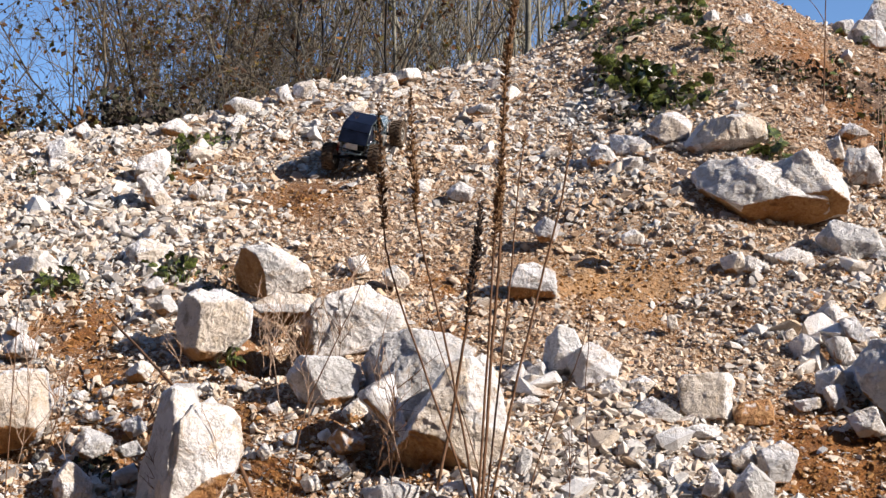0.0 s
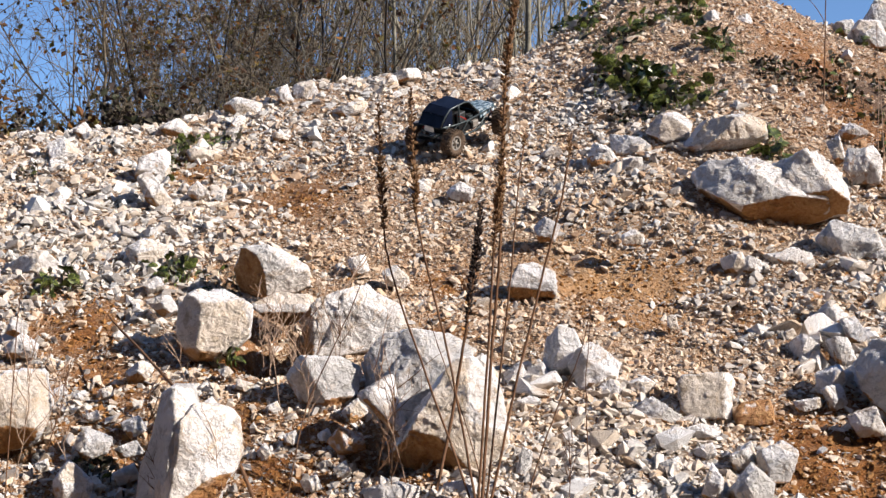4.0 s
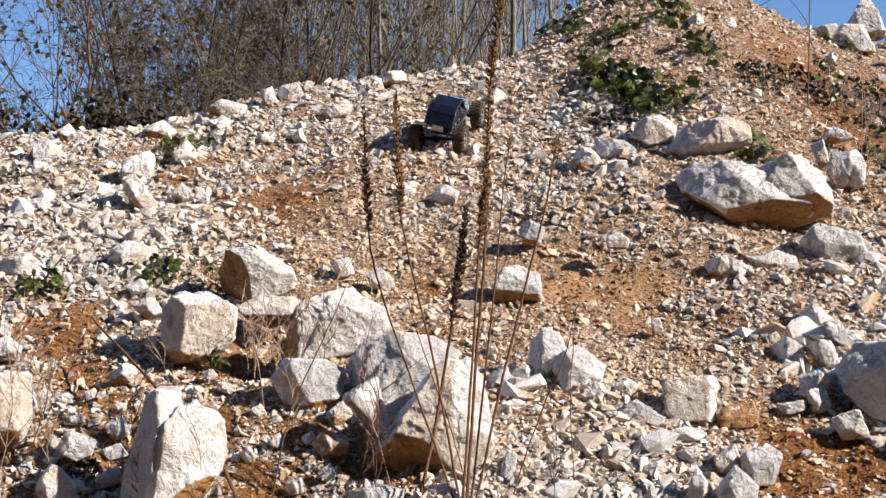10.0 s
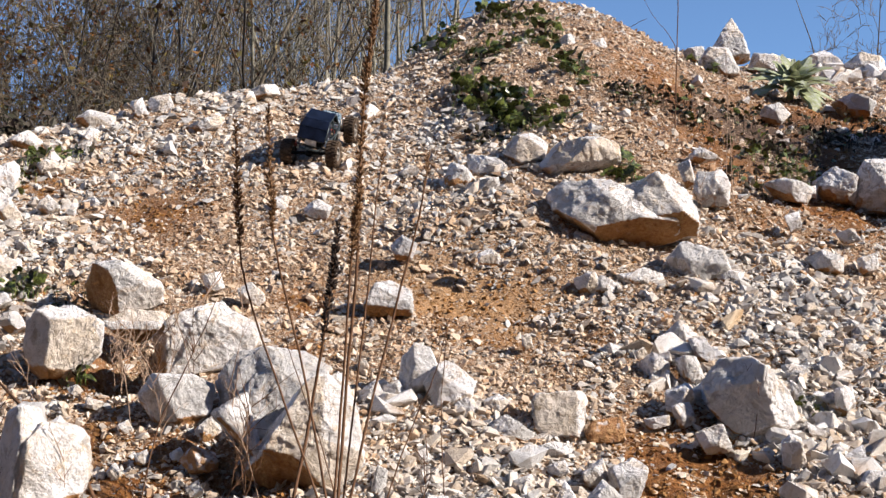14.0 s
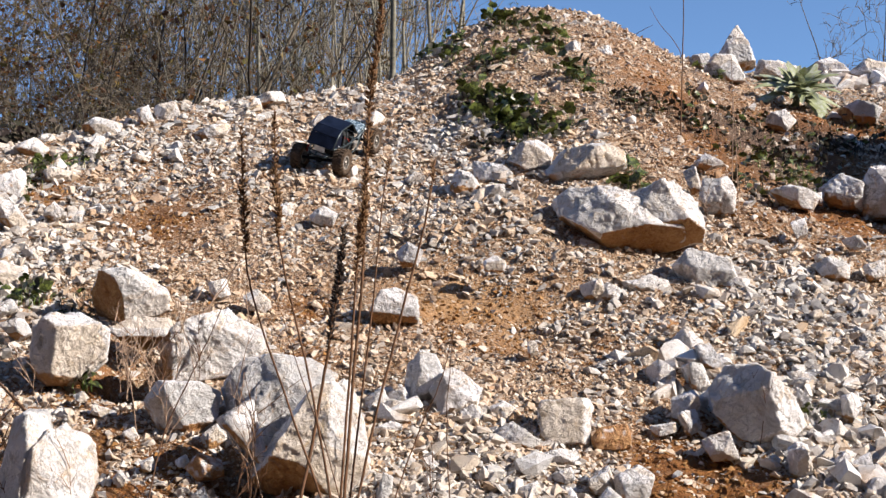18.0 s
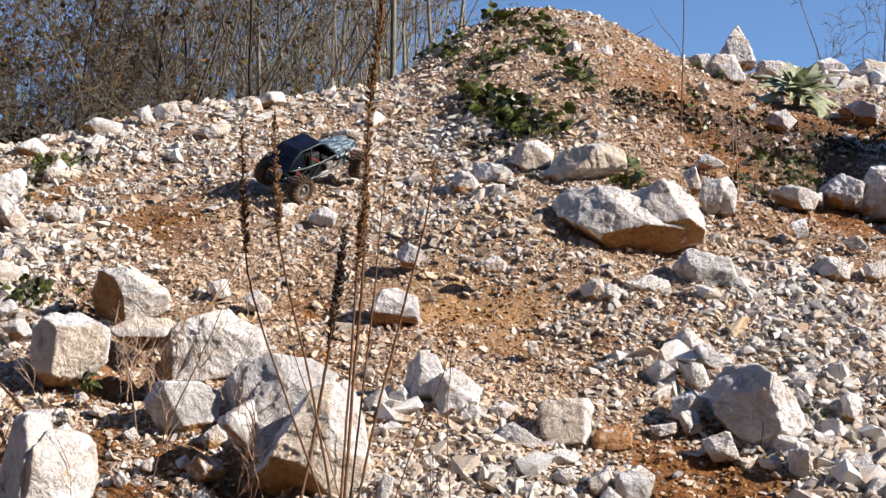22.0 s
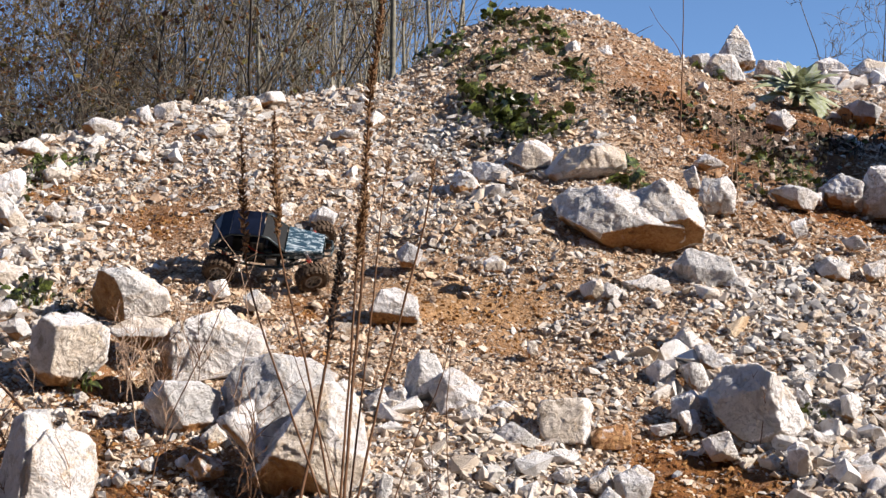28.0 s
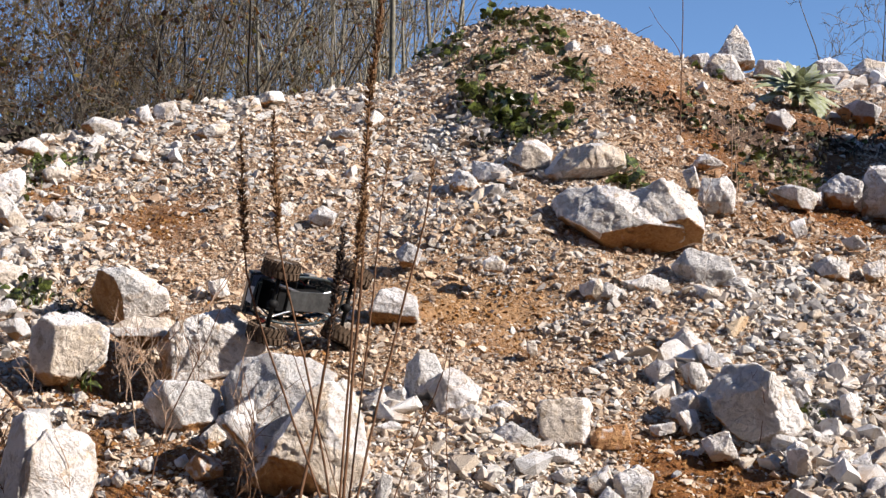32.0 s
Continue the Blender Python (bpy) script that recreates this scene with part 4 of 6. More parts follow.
boulder((2.681, 7.105, 2.677), 0.06, ((104, 0.027), (162, 0.028), (256, 0.031), (349, 0.029)), '-', WHITE)
boulder((2.629, 6.508, 2.353), 0.08, ((34, 0.038), (103, 0.032), (217, 0.038), (279, 0.032)), '-', WHITE)
boulder((2.572, 6.148, 2.176), 0.08, ((0, 0.043), (106, 0.037), (189, 0.042), (288, 0.038)), '-', WHITE)
boulder((0.845, 4.585, 1.295), 0.05, ((24, 0.030), (112, 0.022), (204, 0.030), (292, 0.022)), '-', WHITE)
boulder((0.950, 4.531, 1.272), 0.07, ((16, 0.033), (113, 0.030), (198, 0.034), (286, 0.032)), '-', WHITE)
boulder((0.720, 4.512, 1.254), 0.06, ((24, 0.033), (109, 0.021), (204, 0.033), (289, 0.021)), '-', WHITE)
boulder((0.405, 4.671, 1.338), 0.05, ((24, 0.025), (112, 0.022), (204, 0.025), (292, 0.022)), '-', WHITE)
boulder((0.616, 4.604, 1.303), 0.05, ((27, 0.026), (112, 0.021), (193, 0.028), (292, 0.019)), '-', WHITE)
boulder((-0.177, 5.531, 1.812), 0.05, ((7, 0.028), (101, 0.028), (191, 0.027), (282, 0.028)), 'p', WHITE)
boulder((-0.355, 5.927, 2.043), 0.08, ((18, 0.038), (108, 0.039), (197, 0.038), (292, 0.038)), '-', WHITE)
boulder((-1.024, 4.720, 1.375), 0.07, ((34, 0.034), (112, 0.031), (211, 0.033), (299, 0.030)), 'p', GREY)
boulder((-1.013, 4.609, 1.302), 0.06, ((36, 0.034), (112, 0.021), (215, 0.037), (284, 0.021)), 'p', GREY)
boulder((-0.990, 4.458, 1.227), 0.06, ((23, 0.037), (115, 0.024), (203, 0.037), (292, 0.024)), 'p', GREY)
boulder((-1.340, 4.974, 1.498), 0.04, ((24, 0.019), (120, 0.016), (200, 0.021), (287, 0.018)), '-', WHITE)
boulder((-1.258, 4.937, 1.478), 0.04, ((24, 0.021), (117, 0.016), (203, 0.023), (285, 0.018)), '-', WHITE)
boulder((-1.184, 4.814, 1.410), 0.04, ((27, 0.022), (112, 0.015), (205, 0.024), (284, 0.016)), '-', WHITE)
boulder((-1.268, 4.521, 1.253), 0.04, ((17, 0.022), (113, 0.016), (201, 0.023), (284, 0.018)), '-', WHITE)
boulder((-1.176, 4.966, 1.495), 0.04, ((27, 0.023), (111, 0.017), (197, 0.024), (288, 0.017)), '-', WHITE)
boulder((-0.571, 4.561, 1.291), 0.05, ((25, 0.020), (143, 0.022), (199, 0.021), (318, 0.022)), '-', WHITE)
boulder((-0.498, 4.673, 1.338), 0.04, ((22, 0.022), (110, 0.020), (202, 0.022), (290, 0.020)), '-', WHITE)
boulder((-0.577, 4.848, 1.435), 0.04, ((29, 0.022), (117, 0.020), (204, 0.023), (294, 0.019)), '-', WHITE)
boulder((-0.389, 4.687, 1.345), 0.04, ((29, 0.021), (121, 0.018), (212, 0.021), (297, 0.019)), '-', WHITE)
boulder((-0.782, 5.103, 1.569), 0.04, ((47, 0.019), (112, 0.018), (214, 0.021), (297, 0.016)), '-', WHITE)
boulder((-0.702, 5.006, 1.518), 0.05, ((72, 0.017), (164, 0.030), (254, 0.019), (326, 0.027)), '-', WHITE)
boulder((-0.316, 4.485, 1.241), 0.05, ((23, 0.022), (124, 0.020), (207, 0.023), (299, 0.022)), 'p', WHITE)
boulder((-0.408, 4.426, 1.202), 0.05, ((25, 0.027), (108, 0.022), (204, 0.028), (281, 0.023)), '-', WHITE)
boulder((-1.465, 4.915, 1.472), 0.05, ((24, 0.022), (117, 0.022), (202, 0.023), (290, 0.023)), 'p', WHITE)
boulder((1.217, 5.877, 2.044), 0.09, ((16, 0.048), (104, 0.039), (198, 0.049), (277, 0.042)), '-', WHITE)
boulder((1.396, 5.933, 2.072), 0.06, ((27, 0.041), (98, 0.026), (207, 0.041), (278, 0.026)), '-', WHITE)
boulder((1.856, 5.191, 1.639), 0.06, ((13, 0.032), (99, 0.033), (198, 0.030), (280, 0.033)), '-', WHITE)
boulder((1.808, 4.998, 1.546), 0.07, ((16, 0.018), (53, 0.029), (190, 0.020), (284, 0.050)), '-', WHITE)
boulder((1.957, 4.944, 1.523), 0.07, ((37, 0.041), (117, 0.049), (180, 0.033), (243, 0.053), (339, 0.029)), 'p', WHITE)
boulder((1.636, 4.601, 1.343), 0.08, ((31, 0.044), (112, 0.059), (184, 0.033), (279, 0.067), (358, 0.032)), '-', WHITE)
boulder((1.252, 4.875, 1.449), 0.06, ((16, 0.044), (99, 0.020), (207, 0.040), (284, 0.019)), '-', WHITE)

# ---- gravel ----
def chip_shapes(count, seed, corners, flat=(0.30, 0.72), blocky=1.0):
    """Angular chips and splinters: hulls of a few random corners; blocky under 1 squares them."""
    rng = np.random.default_rng(seed)
    out = []
    while len(out) < count:
        p = rng.normal(size=(corners, 3))
        p /= np.linalg.norm(p, axis=1)[:, None] * rng.uniform(1.0, 1.3, corners)[:, None]
        p = np.sign(p) * abs(p) ** blocky
        p *= np.array([rng.uniform(1.0, 1.3), rng.uniform(0.65, 1.0), rng.uniform(*flat)]) * 1.5
        bm = bmesh.new()
        for q in p:
            bm.verts.new(q)
        bmesh.ops.convex_hull(bm, input=bm.verts[:])
        spare = [v for v in bm.verts if not v.link_faces]
        bmesh.ops.delete(bm, geom=spare, context="VERTS")
        bm.verts.index_update()
        bmesh.ops.triangulate(bm, faces=bm.faces[:])
        v = np.array([v.co[:] for v in bm.verts])
        f = np.array([[v.index for v in f.verts] for f in bm.faces])
        bm.free()
        # a chip as broad as it should be, not a sliver
        if np.ptp(v, axis=0)[0] > 1.5 and np.ptp(v, axis=0)[1] > 1.0:
            out.append((v, f))
    return out


def turned(rng, n, tip):
    a, b, c = rng.uniform(0, 2 * np.pi, n), rng.normal(0, tip, n), rng.normal(0, tip, n)
    ca, sa, cb, sb, cc, sc = np.cos(a), np.sin(a), np.cos(b), np.sin(b), np.cos(c), np.sin(c)
    m = np.empty((n, 3, 3))
    m[:, 0, 0], m[:, 0, 1], m[:, 0, 2] = ca * cb, ca * sb * sc - sa * cc, ca * sb * cc + sa * sc
    m[:, 1, 0], m[:, 1, 1], m[:, 1, 2] = sa * cb, sa * sb * sc + ca * cc, sa * sb * cc - ca * sc
    m[:, 2, 0], m[:, 2, 1], m[:, 2, 2] = -sb, cb * sc, cb * cc
    return m


def scatter(rng, n, wide=False):
    """Places on the slope, closer together low down; wide: over the flanks of the heap too."""
    if wide:
        return rng.uniform(-7.0, 7.5, n), rng.uniform(2.6, 12.0, n)
    y = 4.1 + 7.4 * rng.uniform(0, 1, n) ** 1.4
    bearing = rng.uniform(-0.40, 0.47, n)
    # the edges of the scree thin out
    loose = np.random.default_rng(n).uniform(0, 1, (2, n)) ** 2
    bearing = np.where((bearing < -0.365) | (bearing > 0.44), bearing * (1 + 0.5 * loose[0]), bearing)
    return bearing * y, np.where(y < 4.32, y - 1.3 * loose[1], y)


def gravel(name, label, material_used, sort, corners, count, lo, hi, seed, shapes=24, wide=False, sink=(0.0, 0.55)):
    """sort: white chippings, buff gravel, or clods of soil on the bare patches."""
    rng = np.random.default_rng(seed)
    x, y = scatter(rng, count, wide)
    bare, coarse, tawny = spread(BARE, x, y), spread(COARSE, x, y), spread(TAWNY, x, y)
    patch = fbm(x * 2.4, y * 1.8, np.zeros_like(x), 51, 3)
    pale = np.clip(0.30 + 0.66 * coarse - 0.5 * tawny + 0.36 * patch, 0.05, 0.94)
    ragged = bare * (1 + 0.7 * fbm(x * 7, y * 7, np.zeros_like(x), 63, 2))
    cover = np.clip(1.2 - 1.3 * ragged, 0.10, 1)
    chance = {"white": pale * cover, "buff": (1 - pale) * cover, "clod": np.clip(1.3 * ragged - 0.15, 0.02, 1)}[sort]
    dark_soil = np.minimum(spread(DARK_SOIL, x, y), 1)
    keep = rng.uniform(0, 1, count) < chance * (1 - (0.97 if sort == "clod" else 0.35) * dark_soil)
    keep &= y < np.interp(x, CREST_X, CREST_Y) + 0.35
    x, y, coarse, bare = x[keep], y[keep], coarse[keep], bare[keep]
    n = len(x)
    size = lo + (hi - lo) * rng.uniform(0, 1, n) ** 2.4
    size *= (0.85 + 0.3 * np.minimum(coarse, 1.1)) * (0.86 + 0.035 * (y - 4))
    z = lie_of(x, y) + size * rng.uniform(*sink, n)
    bank = chip_shapes(shapes, seed + 1, corners, (0.34, 0.75) if corners > 8 else (0.55, 0.9) if sort == "clod" else (0.24, 0.58), 0.7 if corners > 8 else 1.0)
    which = rng.integers(0, shapes, n)
    turn = turned(rng, n, 0.5 if corners > 8 else 0.36)
    lean = np.arctan(0.541)
    tilt = np.array([[1, 0, 0], [0, np.cos(lean), -np.sin(lean)], [0, np.sin(lean), np.cos(lean)]])
    turn = np.einsum("ij,njk->nik", tilt, turn)
    places = np.stack([x, y, z], -1)
    verts, allfaces, total = [], [], 0
    for k, (shape, faces) in enumerate(bank):
        s = which == k
        v = np.einsum("nij,vj->nvi", turn[s], shape) * size[s, None, None] + places[s][:, None, :]
        verts.append(v.reshape(-1, 3))
        allfaces.append((faces[None] + (np.arange(len(v)) * len(shape))[:, None, None]).reshape(-1, 3) + total)
        total += len(v) * len(shape)
    verts, allfaces = np.concatenate(verts), np.concatenate(allfaces)
    ob = mesh_object(name, verts, allfaces, material_used)
    return tagged(ob, label, "gravel", kind="stuff")


gravel("gravel", "fine buff limestone gravel covering the slope", BUFF, "buff", 5, 290000, 0.0050, 0.0150, 11, 60)
gravel("gravel", "fine white limestone chippings covering the slope", SCREE, "white", 5, 200000, 0.0052, 0.0175, 12, 60)
gravel("gravel", "coarse buff gravel strewn over the slope", BUFF, "buff", 9, 24000, 0.009, 0.022, 13, 40, False, (0.1, 0.9))
gravel("gravel", "coarse white limestone scree on the slope", SCREE, "white", 9, 42000, 0.010, 0.025, 14, 40, False, (0.1, 0.9))
gravel("soil_clods", "crumbled ochre soil clods on the bare patches", CLOD, "clod", 7, 90000, 0.004, 0.015, 17, 30, False, (-0.5, 0.35))
gravel("gravel", "scattered coarse limestone gravel on the flanks of the heap", SCREE, "white", 7, 14000, 0.014, 0.040, 15, 40, True)
gravel("gravel", "scattered coarse buff gravel on the flanks of the heap", BUFF, "buff", 7, 11000, 0.014, 0.036, 16, 40, True)


def loose_stones():
    """Stones of a hand's size, one by one."""
    rng = np.random.default_rng(31)
    kinds = []
    for k, (shape, faces) in enumerate(chip_shapes(30, 91, 13, (0.5, 0.9), 0.6)):
        q = shape
        ob = mesh_object("stone", shape, faces, RUBBLE)
        att = ob.data.attributes.new("stain", "FLOAT", "POINT")
        stain = smooth01(fbm(q[:, 0] * 1.6 + k, q[:, 1] * 1.6, q[:, 2] * 1.6, 71, 3) - 0.1 + 0.25 * (k % 4 == 0))
        att.data.foreach_set("value", (stain * 0.8).astype(np.float32))
        kinds.append(ob.data)
        bpy.data.objects.remove(ob)
    x, y = scatter(rng, 2700)
    coarse, bare = spread(COARSE, x, y), spread(BARE, x, y)
    keep = rng.uniform(0, 1, len(x)) < np.clip(0.13 + 0.36 * coarse - 0.3 * bare, 0.0, 1)
    keep &= y < np.interp(x, CREST_X, CREST_Y) + 0.2
    x, y = x[keep][:150], y[keep][:150]
    s = 0.021 + 0.026 * rng.uniform(0, 1, len(x)) ** 2.5
    # crowds of them: beside the grey boulder, by the pale block, in the hollow; heaped along the crest
    for cx, cy, wide, deep, many, least, more in ((1.86, 5.00, 0.20, 0.33, 42, 0.025, 0.026), (1.38, 5.30, 0.12, 0.14, 14, 0.026, 0.026), (0.27, 4.98, 0.06, 0.07, 9, 0.025, 0.024), (3.10, 8.95, 0.45, 0.40, 15, 0.018, 0.026)):
        x, y = np.append(x, rng.normal(cx, wide, many)), np.append(y, rng.normal(cy, deep, many))
        s = np.append(s, least + more * rng.uniform(0, 1, many) ** 1.6)
    along = rng.uniform(3.65, 4.9, 26)
    x, y = np.append(x, along), np.append(y, np.interp(along, CREST_X, CREST_Y) - rng.uniform(-0.05, 0.45, 26))
    s = np.append(s, 0.040 + 0.050 * rng.uniform(0, 1, 26) ** 1.6)
    for k in range(len(x)):
        ob = new("stone", kinds[int(rng.integers(0, len(kinds)))])
        ob.matrix_world = pose(x[k], y[k], float(lie_of(x[k], y[k])) + 0.25 * s[k], 28 + rng.normal(0, 18), rng.normal(0, 18), rng.uniform(0, 360)) @ Matrix.Scale(s[k], 4)
        tagged(ob, "broken limestone stone lying loose on the gravel", "rock", "loose stones")


loose_stones()

# ---- shape helpers ----
class Shape:
    """Collects places and faces (triangles and quads as quads)."""

    def __init__(self):
        self.v, self.f, self.n = [], [], 0

    def add(self, verts, faces):
        verts, faces = np.asarray(verts, float), np.asarray(faces, int)
        self.v.append(verts), self.f.append(faces + self.n)
        self.n += len(verts)

    def tube(self, points, radii, sides=6, cap=True):
        p = np.asarray(points, float)
        r = np.broadcast_to(np.asarray(radii, float), len(p))
        t = np.gradient(p, axis=0)
        t /= np.maximum(np.linalg.norm(t, axis=1), 1e-9)[:, None]
        ref = np.array([0.0, 0.0, 1.0]) if abs(t[:, 2]).mean() < 0.8 else np.array([1.0, 0.0, 0.0])
        a = np.cross(t, ref)
        a /= np.maximum(np.linalg.norm(a, axis=1), 1e-9)[:, None]
        b = np.cross(t, a)
        ang = np.arange(sides) * 2 * np.pi / sides
        v = p[:, None] + r[:, None, None] * (np.cos(ang)[None, :, None] * a[:, None] + np.sin(ang)[None, :, None] * b[:, None])
        i, j = np.meshgrid(np.arange(len(p) - 1), np.arange(sides), indexing="ij")
        k = (j + 1) % sides
        f = np.stack([i * sides + j, i * sides + k, (i + 1) * sides + k, (i + 1) * sides + j], -1).reshape(-1, 4)
        v = v.reshape(-1, 3)
        if cap:
            n = len(v)
            v = np.concatenate([v, p[:1], p[-1:]])
            low = np.array([[n, (s + 1) % sides, s, s] for s in range(sides)])
            o = (len(p) - 1) * sides
            top = np.array([[n + 1, o + s, o + (s + 1) % sides, o + (s + 1) % sides] for s in range(sides)])
            self.add(v, np.concatenate([f, low, top]))
        else:
            self.add(v, f)

    def slab(self, corners, thick):
        """A plate of four corners (in order), of that thickness."""
        c = np.asarray(corners, float)
        n = np.cross(c[1] - c[0], c[3] - c[0])
        n /= np.linalg.norm(n)
        v = np.concatenate([c + n * thick / 2, c - n * thick / 2])
        self.add(v, [[0, 1, 2, 3], [7, 6, 5, 4], [0, 4, 5, 1], [1, 5, 6, 2], [2, 6, 7, 3], [3, 7, 4, 0]])

    def block(self, centre, size, turn=None):
        s = np.array([[x, y, z] for x in (-0.5, 0.5) for y in (-0.5, 0.5) for z in (-0.5, 0.5)]) * np.asarray(size)
        if turn is not None:
            s = s @ np.asarray(turn).T
        self.add(s + np.asarray(centre), [[0, 1, 3, 2], [4, 6, 7, 5], [0, 4, 5, 1], [2, 3, 7, 6], [0, 2, 6, 4], [1, 5, 7, 3]])

    def lathe(self, profile, sides=28, closed=True):
        """Turns (radius, across) about the y axis."""
        pr = np.asarray(profile, float)
        a = np.arange(sides) * 2 * np.pi / sides
        v = np.stack([pr[:, 0][None] * np.cos(a)[:, None], np.broadcast_to(pr[:, 1], (sides, len(pr))), pr[:, 0][None] * np.sin(a)[:, None]], -1)
        m = len(pr)
        i, j = np.meshgrid(np.arange(sides), np.arange(m if closed else m - 1), indexing="ij")
        f = np.stack([i * m + j, i * m + (j + 1) % m, ((i + 1) % sides) * m + (j + 1) % m, ((i + 1) % sides) * m + j], -1).reshape(-1, 4)
        self.add(v.reshape(-1, 3), f)

    def build(self, name, material_used, parent=None, label="", smooth=False, bevel=0.0):
        v, f = np.concatenate(self.v), np.concatenate(self.f)
        me = bpy.data.meshes.new(name)
        tri = f[:, 2] == f[:, 3]
        counts = np.where(tri, 3, 4)
        starts = np.concatenate([[0], np.cumsum(counts)[:-1]])
        loops = f.ravel()
        keep = np.ones((len(f), 4), bool)
        keep[tri, 3] = False
        loops = loops[keep.ravel()]
        me.vertices.add(len(v))
        me.vertices.foreach_set("co", v.astype(np.float32).ravel())
        me.loops.add(len(loops))
        me.loops.foreach_set("vertex_index", loops.astype(np.int32))
        me.polygons.add(len(f))
        me.polygons.foreach_set("loop_start", starts.astype(np.int32))
        me.polygons.foreach_set("use_smooth", np.full(len(f), smooth))
        me.update(calc_edges=True)
        me.validate()
        me.materials.append(material_used)
        ob = new(name, me)
        ob.parent = parent
        if bevel:
            b = ob.modifiers.new("edges", "BEVEL")
            b.width, b.segments, b.limit_method = bevel, 2, "ANGLE"
        return tagged(ob, label)


def bent(points, n):
    """A smooth line of n places through the points (Catmull-Rom)."""
    p = np.asarray(points, float)
    p = np.concatenate([[2 * p[0] - p[1]], p, [2 * p[-1] - p[-2]]])
    out = []
    for s in np.linspace(0, len(p) - 3 - 1e-6, n):
        i, u = int(s), s - int(s)
        a, b, c, d = p[i:i + 4]
        out.append(0.5 * (2 * b + (c - a) * u + (2 * a - 5 * b + 4 * c - d) * u * u + (3 * b - a - 3 * c + d) * u ** 3))
    return np.array(out)


# ---- trees behind the crest ----
def limb(shape, rng, start, direction, length, radius, segs, sides, wander=0.12, lift=0.05, tip=0.25):
    p, d = [np.asarray(start, float)], np.asarray(direction, float)
    for k in range(segs):
        d = d + rng.normal(0, wander, 3) + np.array([0, 0, lift])
        d = d / np.linalg.norm(d)
        p.append(p[-1] + d * length / segs)
    p = np.array(p)
    shape.tube(p, np.linspace(radius, radius * tip, segs + 1), sides, cap=False)
    return p, d


def side_way(rng, d, spread_by):
    v = rng.normal(size=3)
    v -= d * (v @ d)
    v /= np.linalg.norm(v)
    w = d * math.cos(spread_by) + v * math.sin(spread_by)
    return w / np.linalg.norm(w)


def leaf_card(shape, rng, at, size):
    """One small folded leaf."""
    a, b = rng.normal(size=3), rng.normal(size=3)
    a /= np.linalg.norm(a)
    b -= a * (a @ b)
    b /= np.linalg.norm(b)
    c = np.cross(a, b)
    at = np.asarray(at)
    w = size * 0.34
    shape.add([at, at + a * size * 0.5 + b * w + c * w * 0.5, at + a * size, at + a * size * 0.5 - b * w + c * w * 0.5, at + a * size * 0.5],
              [[0, 4, 1, 1], [4, 2, 1, 1], [0, 3, 4, 4], [4, 3, 2, 2]])


def tree(place, tall, girth, seed, limbs, leaves, bark, label, twigs=3, low=0.15, lean=0.1, name="tree", spread_by=0.7, wander=0.05):
    rng = np.random.default_rng(seed)
    root = new(name)
    root.location = place
    tagged(root, label, "tree" if name == "tree" else "shrub", "trees behind the heap")
    trunk, crown, foliage = Shape(), Shape(), Shape()
    base = np.array([0, 0, -0.15])
    p, d = limb(trunk, rng, base, (rng.normal(0, lean), rng.normal(0, lean), 1), tall, girth, 12, 8, wander, 0.03, 0.15)
    for k in range(limbs):
        at = rng.uniform(low, 0.97)
        i = at * 12
        a = p[int(i)] + (p[min(int(i) + 1, 12)] - p[int(i)]) * (i - int(i))
        way = side_way(rng, np.array([0, 0, 1.0]), spread_by * rng.uniform(0.6, 1.3))
        long = tall * rng.uniform(0.16, 0.36) * (1.15 - 0.5 * at)
        q, e = limb(crown, rng, a, way, long, girth * (1 - 0.75 * at) * 0.45, 6, 4, 0.14, 0.07)
        for j in range(5):
            b = q[int(rng.integers(1, 7))]
            r, g = limb(crown, rng, b, side_way(rng, e, rng.uniform(0.4, 1.0)), long * rng.uniform(0.3, 0.55), girth * 0.13, 4, 3, 0.18, 0.06, 0.4)
            for h in range(twigs):
                c = r[int(rng.integers(1, 5))]
                s, g2 = limb(crown, rng, c, side_way(rng, g, rng.uniform(0.4, 1.1)), long * rng.uniform(0.15, 0.32), 0.0042, 2, 3, 0.2, 0.03, 0.5)
                for q2 in range(2):
                    limb(crown, rng, s[int(rng.integers(1, 3))], side_way(rng, g2, rng.uniform(0.4, 1.0)), long * 0.14, 0.0028, 1, 3, 0.2, 0.0, 0.6)
                if rng.uniform() < leaves:
                    for q3 in range(int(rng.integers(1, 4))):
                        leaf_card(foliage, rng, s[int(rng.integers(1, 3))] + rng.normal(0, 0.03, 3), rng.uniform(0.035, 0.085))
    trunk.build("trunk", bark, root, smooth=True)
    crown.build("crown", DARKBARK if bark is DARKBARK else TWIG if bark is not BARK or seed % 3 else BARK, root, "bare twiggy branches", smooth=True)
    if foliage.n:
        foliage.build("leaves", WITHER if name == "bush" and seed % 3 else DEADLEAF, root, "withered brown leaves")
    return root


